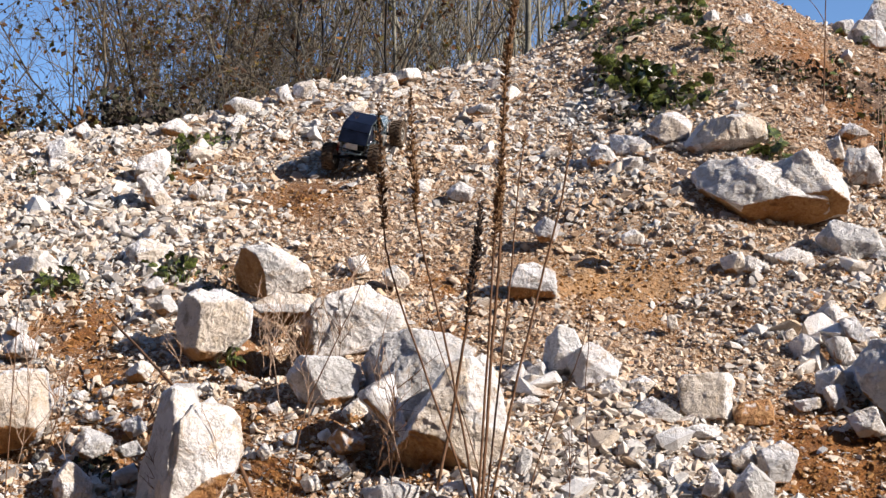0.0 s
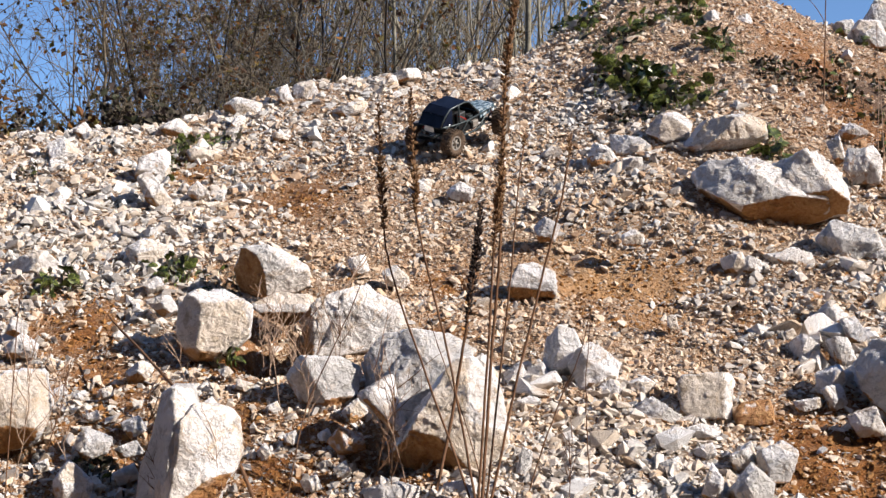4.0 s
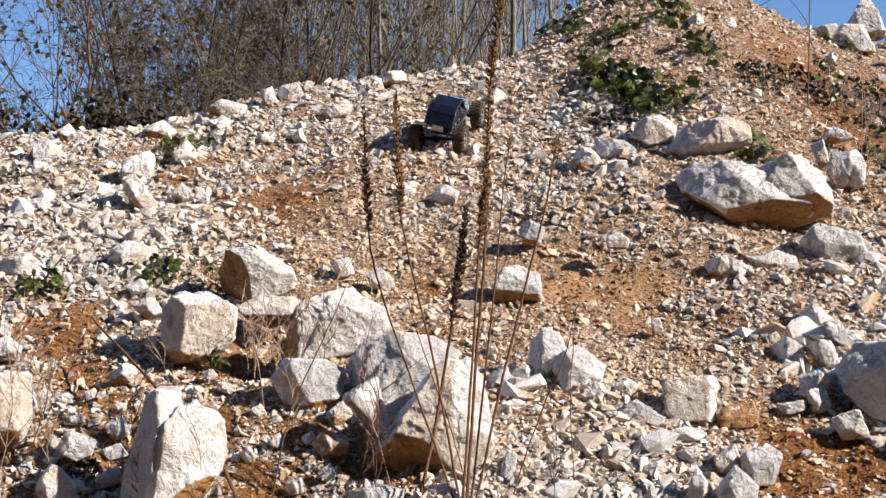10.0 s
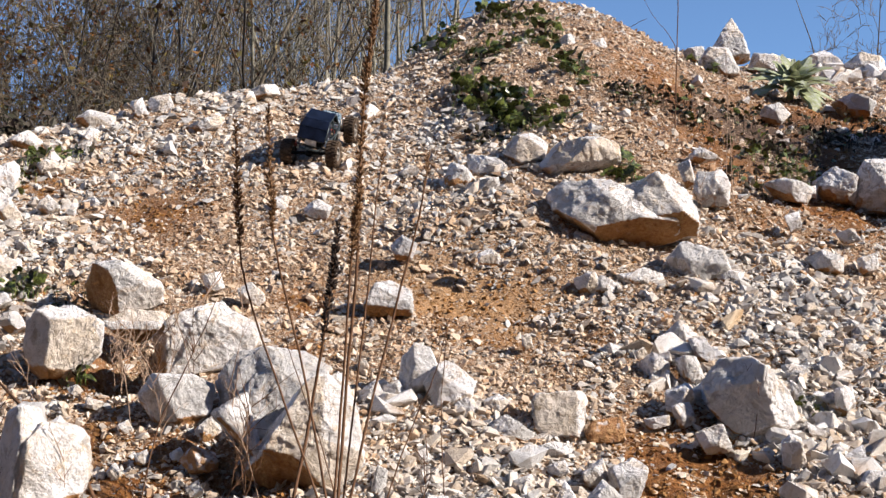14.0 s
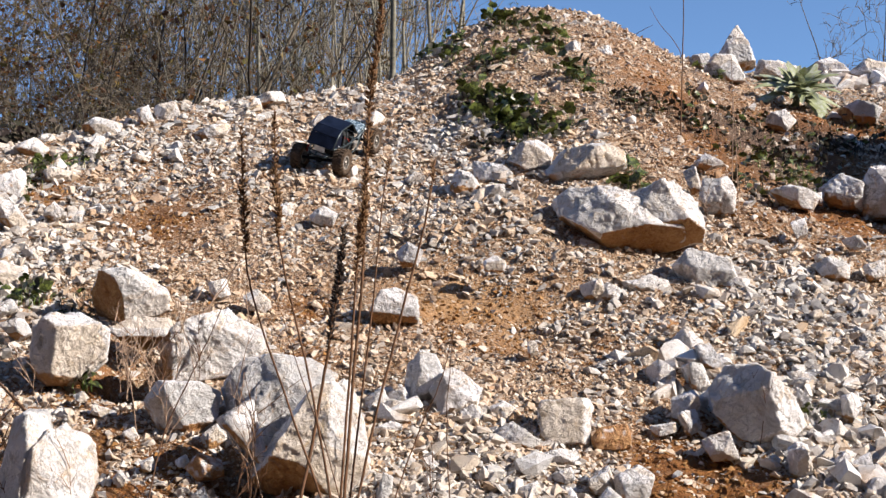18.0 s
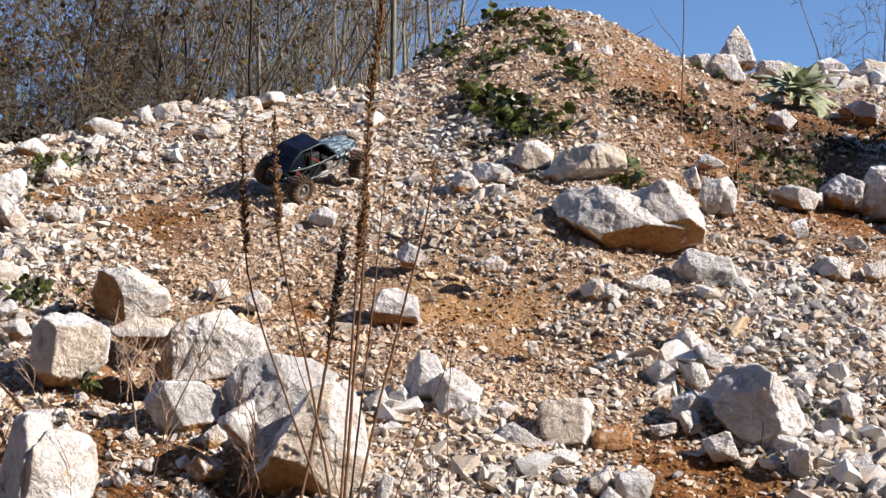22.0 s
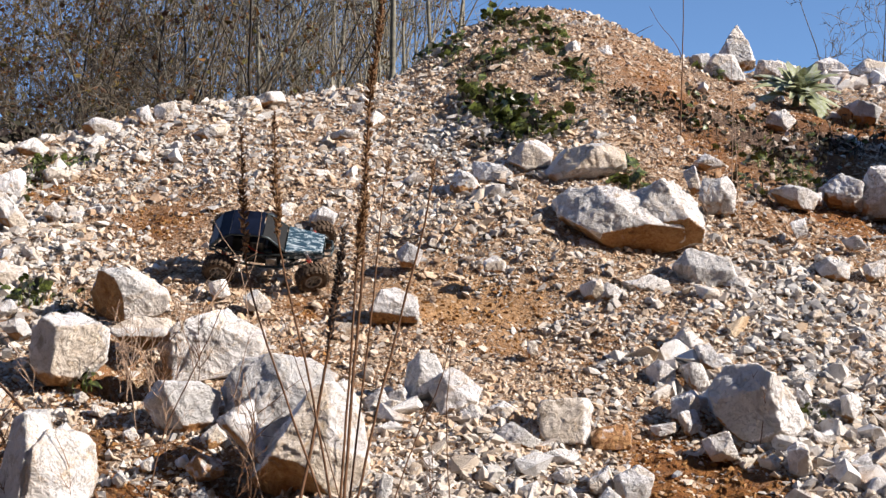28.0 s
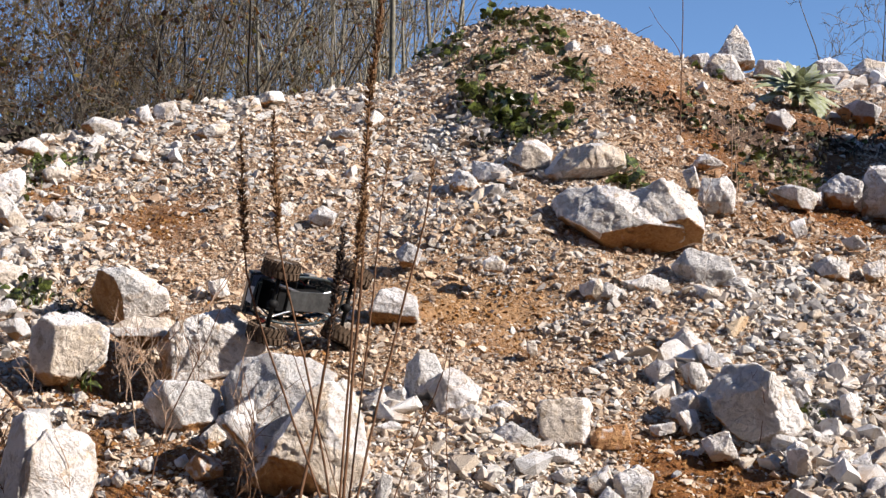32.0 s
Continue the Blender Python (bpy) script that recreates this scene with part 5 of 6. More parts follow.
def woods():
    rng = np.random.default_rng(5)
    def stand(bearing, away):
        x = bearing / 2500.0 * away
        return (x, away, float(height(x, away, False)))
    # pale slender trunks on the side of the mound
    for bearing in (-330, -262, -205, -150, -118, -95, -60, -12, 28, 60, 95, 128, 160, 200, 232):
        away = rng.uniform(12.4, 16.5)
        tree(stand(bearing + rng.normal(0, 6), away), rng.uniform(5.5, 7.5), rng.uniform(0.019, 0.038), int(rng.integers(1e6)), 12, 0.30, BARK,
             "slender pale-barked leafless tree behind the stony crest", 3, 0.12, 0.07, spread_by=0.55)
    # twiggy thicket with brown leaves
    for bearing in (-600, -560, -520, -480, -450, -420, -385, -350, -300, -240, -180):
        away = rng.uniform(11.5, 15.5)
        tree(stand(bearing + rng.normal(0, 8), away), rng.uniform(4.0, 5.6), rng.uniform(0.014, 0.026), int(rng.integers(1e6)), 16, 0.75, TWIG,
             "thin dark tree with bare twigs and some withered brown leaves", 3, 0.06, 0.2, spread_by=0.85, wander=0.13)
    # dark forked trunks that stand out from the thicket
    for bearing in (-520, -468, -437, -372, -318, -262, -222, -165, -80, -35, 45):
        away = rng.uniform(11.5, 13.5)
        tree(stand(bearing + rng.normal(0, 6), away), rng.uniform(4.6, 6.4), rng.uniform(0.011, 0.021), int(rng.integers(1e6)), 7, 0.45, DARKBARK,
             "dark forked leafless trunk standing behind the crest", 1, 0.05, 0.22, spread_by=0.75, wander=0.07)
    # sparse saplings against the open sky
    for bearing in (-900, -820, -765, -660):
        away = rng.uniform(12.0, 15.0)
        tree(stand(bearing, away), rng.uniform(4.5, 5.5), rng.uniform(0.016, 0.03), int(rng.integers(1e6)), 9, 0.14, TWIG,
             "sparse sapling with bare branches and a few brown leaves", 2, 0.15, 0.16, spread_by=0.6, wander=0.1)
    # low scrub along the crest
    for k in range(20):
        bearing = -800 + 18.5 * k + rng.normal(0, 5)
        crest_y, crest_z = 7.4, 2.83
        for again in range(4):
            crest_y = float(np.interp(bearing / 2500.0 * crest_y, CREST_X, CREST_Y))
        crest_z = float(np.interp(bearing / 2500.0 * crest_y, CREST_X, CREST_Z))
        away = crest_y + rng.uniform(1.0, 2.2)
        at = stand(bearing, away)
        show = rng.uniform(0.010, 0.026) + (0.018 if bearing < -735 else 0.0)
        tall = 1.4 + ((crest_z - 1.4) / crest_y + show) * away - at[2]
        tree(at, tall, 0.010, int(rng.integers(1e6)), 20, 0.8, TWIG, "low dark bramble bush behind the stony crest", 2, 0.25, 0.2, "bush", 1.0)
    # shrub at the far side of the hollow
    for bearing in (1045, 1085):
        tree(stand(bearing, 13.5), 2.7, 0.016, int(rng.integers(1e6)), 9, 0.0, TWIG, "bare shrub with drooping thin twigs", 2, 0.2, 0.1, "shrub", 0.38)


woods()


def far_woods(material_used, label, count, across, tall, girth, wander, boughs, seed, leaves=0, deep=(18, 30)):
    """Crowded stems and twigs of the wood farther off."""
    rng = np.random.default_rng(seed)
    s, foliage = Shape(), Shape()
    for k in range(count):
        away = rng.uniform(*deep)
        x = rng.uniform(*across) * away
        z = float(height(x, away, False))
        high = rng.uniform(*tall)
        p, d = limb(s, rng, (x, away, z), (rng.normal(0, 0.10), 0, 1), high, rng.uniform(*girth), 8, 4, wander, 0.03)
        for j in range(boughs):
            q, e = limb(s, rng, p[int(rng.integers(1, 9))], side_way(rng, np.array([0, 0, 1.0]), rng.uniform(0.4, 1.0)), high * rng.uniform(0.1, 0.24), 0.011, 4, 3, 0.16, 0.06)
            for h in range(4):
                limb(s, rng, q[int(rng.integers(1, 5))], side_way(rng, e, 0.8), rng.uniform(0.3, 0.7), 0.005, 2, 3, 0.2, 0.0)
            if leaves and rng.uniform() < 0.36:
                heart = q[int(rng.integers(1, 5))]
                for h in range(3 * leaves):
                    leaf_card(foliage, rng, heart + rng.normal(0, 0.16, 3), rng.uniform(0.045, 0.10))
    ob = s.build("far_woods", material_used, smooth=True)
    tagged(ob, label, "woodland", kind="stuff")
    if leaves:
        tagged(foliage.build("far_leaves", DEADLEAF), "withered brown and olive leaves of the distant thicket", "foliage", kind="stuff")


far_woods(TWIG, "tangled dark leafless thicket in the distance", 74, (-0.235, -0.11), (6.0, 9.5), (0.014, 0.04), 0.14, 15, 8, 9)
far_woods(TWIG, "low dark scrub in the distance", 34, (-0.37, -0.21), (2.6, 3.6), (0.008, 0.016), 0.14, 13, 9, 4)
far_woods(BARK, "pale slender trunks of the leafless wood in the distance", 78, (-0.14, 0.10), (6.5, 9.5), (0.013, 0.034), 0.06, 9, 10, 2)
far_woods(TWIG, "thin dark trees of the leafless wood in the distance", 30, (-0.12, 0.10), (5.0, 8.0), (0.012, 0.03), 0.09, 14, 12, 7)

# far layer added to mute the blue sky; its haze is pale colour
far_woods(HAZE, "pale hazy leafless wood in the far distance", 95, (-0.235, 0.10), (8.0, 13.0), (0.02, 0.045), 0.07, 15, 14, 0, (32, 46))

# ---- weeds and leafy plants ----
weed_count = 0
WEED_LABELS = {"brown": "tall dead weed stalk with brown seed heads", "thin": "slender dead weed stalk with a few dry seed heads",
               "black": "dead stalk with blackened dense seed head", "bare": "thin bare dead stem standing on the slope",
               "pale": "thin pale dry grass stem on the heap", "stick": "leaning thick dead stem among the rocks"}


def weed(points, radius, head_from, head_to, kind):
    global weed_count
    weed_count += 1
    rng = np.random.default_rng(700 + weed_count)
    root = new("dead_weed")
    root.location = points[0]
    tagged(root, WEED_LABELS[kind], "weed", "dead weeds")
    line = bent(np.array(points) - np.array(points[0]), 46)
    line += np.cumsum(rng.normal(0, 0.0009, line.shape), axis=0)
    stem = Shape()
    stem.tube(line, np.linspace(radius, radius * 0.45, len(line)), 6)
    stem.build("stem", PALETWIG if kind == "pale" else STRAW, root, smooth=True)
    if head_to > head_from:
        head = Shape()
        length = np.linalg.norm(np.diff(line, axis=0), axis=1).sum() * (head_to - head_from)
        dense = {"brown": 620, "thin": 260, "black": 700}[kind]
        reach = {"brown": 0.018, "thin": 0.012, "black": 0.019}[kind]
        for k in range(int(length * dense)):
            u = rng.uniform(head_from, head_to)
            i = u * (len(line) - 1)
            at = line[int(i)] + (line[min(int(i) + 1, len(line) - 1)] - line[int(i)]) * (i - int(i))
            a = rng.uniform(0, 2 * np.pi)
            full = 0.5 + 0.5 * math.sin(math.pi * (u - head_from) / (head_to - head_from))
            out = np.array([math.cos(a), math.sin(a), rng.uniform(0.3, 1.5)])
            out /= np.linalg.norm(out)
            long = reach * full * rng.uniform(0.7, 1.6)
            side = np.cross(out, (0, 0, 1))
            side /= np.linalg.norm(side)
            w = long * 0.2
            up = np.cross(side, out)
            mid = at + out * long * 0.55
            head.add([at, mid + side * w, mid + up * w, mid - side * w, mid - up * w, at + out * long],
                     [[0, 1, 2, 2], [0, 2, 3, 3], [0, 3, 4, 4], [0, 4, 1, 1], [5, 2, 1, 1], [5, 3, 2, 2], [5, 4, 3, 3], [5, 1, 4, 4]])
        head.build("seed_head", CHAR if kind == "black" else SEED, root, "dense dry seed head")


dry_count = 0


def dry_plant(place, tall):
    """Little branching dead herb."""
    global dry_count
    dry_count += 1
    rng = np.random.default_rng(900 + dry_count)
    s = Shape()
    p, d = limb(s, rng, (0, 0, 0), (rng.normal(0, 0.18), rng.normal(0, 0.1), 1), tall, 0.0017, 9, 5, 0.07, 0.02)
    for k in range(7):
        q, e = limb(s, rng, p[int(rng.integers(2, 9))], side_way(rng, np.array([0, 0, 1.0]), rng.uniform(0.4, 0.9)), tall * rng.uniform(0.25, 0.5), 0.0019, 5, 4, 0.12, 0.08)
        for j in range(2):
            limb(s, rng, q[int(rng.integers(1, 5))], side_way(rng, e, 0.7), tall * rng.uniform(0.10, 0.2), 0.0013, 3, 3, 0.15, 0.05)
    ob = s.build("dry_herb", PALETWIG if dry_count % 2 else STRAW, smooth=True)
    ob.location = place
    tagged(ob, "thin branching dead herb with no leaves", "weed", "dry herbs")


def leaf_mesh(name, long, wide, cup, seed, wavy=0.12, nl=6, nw=4):
    """A leaf blade with a midrib fold, thin but solid."""
    rng = np.random.default_rng(seed)
    u, v = np.meshgrid(np.linspace(0, 1, nl), np.linspace(-1, 1, nw), indexing="ij")
    w = wide * np.sin(np.pi * np.clip(u * 0.93 + 0.05, 0, 1)) ** 0.62 * (1 + wavy * np.sin(u * 17 + seed) * abs(v))
    x = u * long
    y = v * w / 2
    z = cup * long * (u * 0.8 - 1.15 * u ** 2) + 0.22 * abs(y) + wavy * 0.12 * long * np.sin(u * 9 + 3 * v + seed) * abs(v)
    top = np.stack([x, y, z], -1).reshape(-1, 3)
    low = top - np.array([0, 0, 0.0012])
    i, j = np.meshgrid(np.arange(nl - 1), np.arange(nw - 1), indexing="ij")
    a = (i * nw + j).ravel()
    f = np.stack([a, a + nw, a + nw + 1, a + 1], -1)
    return np.concatenate([top, low]), np.concatenate([f, f[:, ::-1] + nl * nw])


LEAF_KINDS = {}
for kind_name, kind_material in (("green", GREEN), ("wither", WITHER), ("felt", FELT)):
    for k in range(4):
        wide = {"green": 0.66, "wither": 0.6, "felt": 0.27}[kind_name]
        v, f = leaf_mesh("leaf", 1.0, wide, {"green": 0.25, "wither": -0.3, "felt": 0.55}[kind_name], k * 3 + 1, 0.22 if kind_name == "wither" else 0.2 if kind_name == "green" else 0.24, *((9, 5) if kind_name == "felt" else (6, 4)))
        ob = mesh_object("leaf", v, f, kind_material, smooth=True)
        LEAF_KINDS[kind_name, k] = ob.data
        bpy.data.objects.remove(ob)
plant_count = 0


def leafy_plant(x, y, rx, ry, leaves, colour, big=1.0):
    global plant_count
    plant_count += 1
    rng = np.random.default_rng(1200 + plant_count)
    kind = "green" if colour is GREEN else "wither"
    root = new("leafy_plant")
    root.location = (x, y, float(height(x, y)))
    label = "low clump of broad dark green leaves on the gravel" if kind == "green" else "withered blackish low plant on the gravel"
    tagged(root, label, "plant", "low plants on the slope")
    stems = Shape()
    for k in range(int(leaves * (2.1 if kind == "green" else 4.4))):
        a, r = rng.uniform(0, 2 * np.pi), math.sqrt(rng.uniform())
        leaf_x, leaf_y = x + rx * r * math.cos(a), y + ry * r * math.sin(a)
        ground_z = float(height(leaf_x, leaf_y))
        up = big * rng.uniform(0.012, 0.085) if kind == "green" else rng.uniform(0.004, 0.04)
        ob = new("leaf", LEAF_KINDS[kind if rng.uniform() > 0.22 else ("wither" if kind == "green" else "green"), int(rng.integers(0, 4))])
        ob.parent = root
        s = (rng.uniform(0.045, 0.098) if kind == "green" else rng.uniform(0.022, 0.055)) * big
        ob.matrix_basis = Matrix.Translation(Vector((leaf_x, leaf_y, ground_z + up)) - root.location) @ pose(0, 0, 0, 36 + rng.normal(0, 24), rng.normal(-10, 24), rng.uniform(0, 360)) @ Matrix.Scale(s, 4)
        p = np.array((leaf_x, leaf_y, ground_z)) - np.array(root.location)
        stems.tube([p - (0, 0, 0.01), p + (rng.normal(0, 0.004), rng.normal(0, 0.004), up * 0.6), p + (0, 0, up)], 0.0016, 4)
    tagged(stems.build("stalk", WITHER if kind == "wither" else GREEN, root), kind="stuff")


def rosette(x, y, radius):
    rng = np.random.default_rng(77)
    root = new("mullein_rosette")
    root.location = (x, y, float(height(x, y)) + 0.02)
    root.rotation_euler = (radians(36), 0, 0)
    tagged(root, "large pale felted grey-green leaf rosette on the crest", "plant")
    for k in range(50):
        ring = k / 50
        ob = new("leaf", LEAF_KINDS["felt", k % 4])
        ob.parent = root
        ob.matrix_basis = pose(0, 0, 0.015 + 0.05 * ring, 0, -10 - 56 * ring + rng.normal(0, 12), k * 137.5 + rng.normal(0, 14)) @ Matrix.Scale(radius * (1.15 - 0.5 * ring) * rng.uniform(0.8, 1.1), 4)
    crown = Shape()
    crown.tube([(0, 0, -0.04), (0, 0, 0.03), (0, 0, 0.06)], [0.03, 0.025, 0.012], 8)
    crown.build("crown", FELT, root, smooth=True)


weed(((0.114, 4.250, 1.096), (0.114, 4.250, 1.130), (0.150, 4.280, 1.574), (0.173, 4.242, 1.913), (0.182, 4.222, 2.274), (0.199, 4.265, 2.532), (0.225, 4.274, 2.697), (0.234, 4.229, 2.809)), 0.0062, 0.42, 1.00, 'brown')
weed(((0.105, 4.220, 1.084), (0.105, 4.220, 1.132), (0.136, 4.250, 1.572), (0.156, 4.212, 1.944), (0.170, 4.192, 2.095), (0.179, 4.235, 2.242)), 0.0053, 0.55, 0.97, 'brown')
weed(((0.125, 4.300, 1.127), (0.180, 4.330, 1.576), (0.209, 4.292, 1.850), (0.232, 4.272, 2.161), (0.249, 4.315, 2.285)), 0.0040, 0.86, 1.00, 'thin')
weed(((0.132, 4.280, 1.117), (0.255, 4.310, 1.644), (0.347, 4.272, 2.021), (0.373, 4.252, 2.175), (0.392, 4.295, 2.286)), 0.0047, 0.72, 1.00, 'thin')
weed(((0.101, 4.200, 1.079), (0.101, 4.200, 1.133), (0.027, 4.230, 1.572), (-0.057, 4.192, 1.924), (-0.083, 4.172, 2.092), (-0.098, 4.215, 2.410)), 0.0050, 0.70, 1.00, 'brown')
weed(((0.094, 4.240, 1.091), (0.094, 4.240, 1.130), (-0.066, 4.270, 1.573), (-0.160, 4.232, 1.861), (-0.177, 4.212, 2.030), (-0.193, 4.255, 2.359)), 0.0047, 0.72, 1.00, 'brown')
weed(((-0.031, 4.350, 1.123), (0.028, 4.380, 1.439), (0.063, 4.342, 1.680), (0.094, 4.322, 1.870), (0.117, 4.365, 2.074)), 0.0065, 0.50, 1.00, 'black')
weed(((0.240, 4.320, 1.125), (0.348, 4.350, 1.439), (0.403, 4.312, 1.575), (0.449, 4.292, 1.763)), 0.0028, 1.00, 1.00, 'bare')
weed(((0.463, 4.450, 1.117), (0.456, 4.480, 1.475), (0.467, 4.442, 1.772)), 0.0023, 1.00, 1.00, 'bare')
weed(((-1.312, 4.300, 1.095), (-1.312, 4.300, 1.127), (-1.302, 4.330, 1.559), (-1.283, 4.292, 1.711), (-1.267, 4.272, 1.813)), 0.0025, 1.00, 1.00, 'bare')
weed(((-0.462, 4.200, 1.058), (-0.462, 4.200, 1.133), (-0.410, 4.230, 1.437), (-0.309, 4.192, 1.654), (-0.241, 4.172, 1.803)), 0.0031, 1.00, 1.00, 'bare')
weed(((0.145, 4.280, 1.111), (0.062, 4.310, 1.421), (-0.024, 4.272, 1.642), (-0.067, 4.252, 1.777)), 0.0023, 1.00, 1.00, 'bare')
weed(((2.131, 7.742, 3.133), (2.157, 7.771, 3.555), (2.160, 7.734, 3.949), (2.167, 7.714, 4.248)), 0.0043, 1.00, 1.00, 'bare')
weed(((-0.433, 5.667, 1.806), (-0.433, 5.667, 1.875), (-0.318, 5.697, 2.038), (-0.264, 5.660, 2.141), (-0.246, 5.640, 2.184)), 0.0031, 1.00, 1.00, 'pale')
weed(((-0.389, 5.847, 1.926), (-0.389, 5.847, 1.972), (-0.346, 5.877, 2.058), (-0.281, 5.840, 2.136), (-0.200, 5.819, 2.186)), 0.0025, 1.00, 1.00, 'pale')
weed(((-0.227, 5.743, 1.867), (-0.227, 5.743, 1.917), (-0.266, 5.772, 2.128), (-0.335, 5.735, 2.250), (-0.388, 5.715, 2.362)), 0.0023, 1.00, 1.00, 'pale')
weed(((-0.270, 5.897, 1.947), (-0.270, 5.897, 2.002), (-0.219, 5.927, 2.148), (-0.192, 5.890, 2.298), (-0.182, 5.870, 2.422)), 0.0022, 1.00, 1.00, 'pale')
weed(((-0.453, 5.843, 1.936), (-0.453, 5.843, 1.971), (-0.393, 5.873, 2.080), (-0.354, 5.836, 2.107)), 0.0022, 1.00, 1.00, 'pale')
weed(((-0.627, 5.140, 1.558), (-0.627, 5.140, 1.588), (-0.608, 5.169, 1.692), (-0.584, 5.132, 1.772), (-0.589, 5.112, 1.853)), 0.0023, 1.00, 1.00, 'pale')
weed(((-0.541, 5.140, 1.557), (-0.541, 5.140, 1.588), (-0.548, 5.169, 1.713), (-0.543, 5.132, 1.814)), 0.0023, 1.00, 1.00, 'pale')
weed(((-0.488, 5.116, 1.538), (-0.488, 5.116, 1.577), (-0.553, 5.145, 1.691), (-0.602, 5.108, 1.771), (-0.640, 5.088, 1.800)), 0.0023, 1.00, 1.00, 'pale')
weed(((-0.374, 5.097, 1.529), (-0.374, 5.097, 1.566), (-0.398, 5.127, 1.731), (-0.437, 5.089, 1.851), (-0.457, 5.069, 1.931)), 0.0022, 1.00, 1.00, 'pale')
weed(((2.341, 10.100, 4.399), (2.457, 10.130, 4.464), (2.514, 10.092, 4.489), (2.574, 10.072, 4.520)), 0.0034, 1.00, 1.00, 'bare')
weed(((2.820, 10.200, 4.267), (2.820, 10.200, 4.339), (2.766, 10.230, 4.457), (2.662, 10.192, 4.554), (2.590, 10.172, 4.674)), 0.0034, 1.00, 1.00, 'bare')
weed(((2.227, 7.132, 2.713), (2.227, 7.132, 2.766), (2.245, 7.162, 3.145), (2.237, 7.125, 3.437)), 0.0031, 1.00, 1.00, 'pale')
weed(((2.126, 6.691, 2.462), (2.126, 6.691, 2.513), (2.133, 6.720, 2.865), (2.113, 6.683, 3.129)), 0.0028, 1.00, 1.00, 'pale')
weed(((-0.524, 4.243, 1.079), (-0.685, 4.500, 1.333), (-0.896, 4.750, 1.498), (-1.172, 5.150, 1.712), (-1.253, 5.250, 1.777)), 0.0075, 1.00, 1.00, 'stick')
dry_plant((-0.553, 4.850, 1.424), 0.45)
dry_plant((-0.917, 4.420, 1.166), 0.34)
dry_plant((-0.652, 5.157, 1.577), 0.31)
dry_plant((-0.837, 4.420, 1.155), 0.29)
dry_plant((-1.172, 4.481, 1.198), 0.40)
dry_plant((-0.226, 4.391, 1.170), 0.32)
dry_plant((-0.442, 4.708, 1.350), 0.30)
dry_plant((0.374, 4.335, 1.125), 0.25)
dry_plant((-0.103, 4.363, 1.150), 0.46)
dry_plant((-0.506, 7.114, 2.639), 0.26)
dry_plant((-1.322, 4.363, 1.136), 0.58)
dry_plant((-1.329, 4.708, 1.238), 0.38)
dry_plant((-0.826, 4.850, 1.413), 0.35)
dry_plant((1.562, 4.786, 1.380), 0.23)
dry_plant((1.958, 6.647, 2.439), 0.19)
dry_plant((-0.163, 4.335, 1.140), 0.40)
dry_plant((-0.555, 5.120, 1.557), 0.25)
dry_plant((-0.517, 5.157, 1.575), 0.23)
dry_plant((-0.629, 5.138, 1.568), 0.21)
dry_plant((-0.382, 5.157, 1.585), 0.27)
dry_plant((-0.465, 5.157, 1.578), 0.29)
dry_plant((-0.823, 4.264, 1.082), 0.24)
dry_plant((-0.653, 4.264, 1.082), 0.29)
dry_plant((-1.196, 4.926, 1.437), 0.22)
leafy_plant(0.93, 9.44, 0.18, 0.40, 26, GREEN)
leafy_plant(1.45, 9.73, 0.18, 0.32, 20, GREEN)
leafy_plant(1.58, 9.19, 0.18, 0.36, 22, GREEN)
leafy_plant(1.06, 8.18, 0.18, 0.34, 34, GREEN)
leafy_plant(1.19, 8.03, 0.15, 0.26, 22, GREEN)
leafy_plant(1.33, 7.77, 0.23, 0.22, 34, GREEN)
leafy_plant(1.67, 8.46, 0.12, 0.27, 20, GREEN)
leafy_plant(1.09, 7.64, 0.17, 0.17, 22, WITHER)
leafy_plant(1.96, 8.13, 0.16, 0.20, 22, WITHER)
leafy_plant(2.67, 7.64, 0.26, 0.33, 34, GREEN, 0.65)
leafy_plant(2.62, 8.75, 0.13, 0.45, 13, WITHER)
leafy_plant(1.66, 7.08, 0.08, 0.12, 12, GREEN)
leafy_plant(1.84, 4.96, 0.05, 0.07, 8, GREEN, 0.4)
leafy_plant(2.34, 7.16, 0.10, 0.23, 11, WITHER)
leafy_plant(-1.15, 5.97, 0.11, 0.10, 20, GREEN, 0.7)
leafy_plant(-1.39, 7.34, 0.06, 0.35, 16, GREEN, 0.7)
leafy_plant(-1.60, 5.82, 0.09, 0.07, 14, GREEN, 0.7)
leafy_plant(-1.24, 7.62, 0.12, 0.09, 10, GREEN, 0.7)
leafy_plant(-2.13, 7.10, 0.07, 0.08, 8, WITHER, 0.7)
leafy_plant(-1.08, 4.56, 0.09, 0.09, 16, WITHER, 0.7)
leafy_plant(2.99, 10.05, 0.07, 0.28, 7, GREEN)
leafy_plant(-0.80, 5.23, 0.04, 0.05, 6, GREEN, 0.7)
leafy_plant(1.11, 8.79, 0.16, 0.21, 14, WITHER)
leafy_plant(1.24, 8.95, 0.18, 0.18, 14, GREEN)
leafy_plant(3.49, 8.69, 0.21, 0.40, 11, WITHER)
leafy_plant(-0.93, 5.93, 0.08, 0.11, 12, WITHER, 0.7)
leafy_plant(2.36, 7.91, 0.14, 0.32, 13, WITHER)
leafy_plant(2.75, 8.18, 0.16, 0.42, 13, WITHER)
leafy_plant(2.95, 7.96, 0.19, 0.34, 15, WITHER)
leafy_plant(3.81, 9.08, 0.15, 0.42, 16, WITHER)
leafy_plant(3.25, 8.45, 0.22, 0.30, 20, WITHER)
leafy_plant(3.05, 8.95, 0.20, 0.22, 14, WITHER)
leafy_plant(2.23, 8.17, 0.11, 0.25, 10, WITHER)
rosette(3.50, 9.63, 0.33)

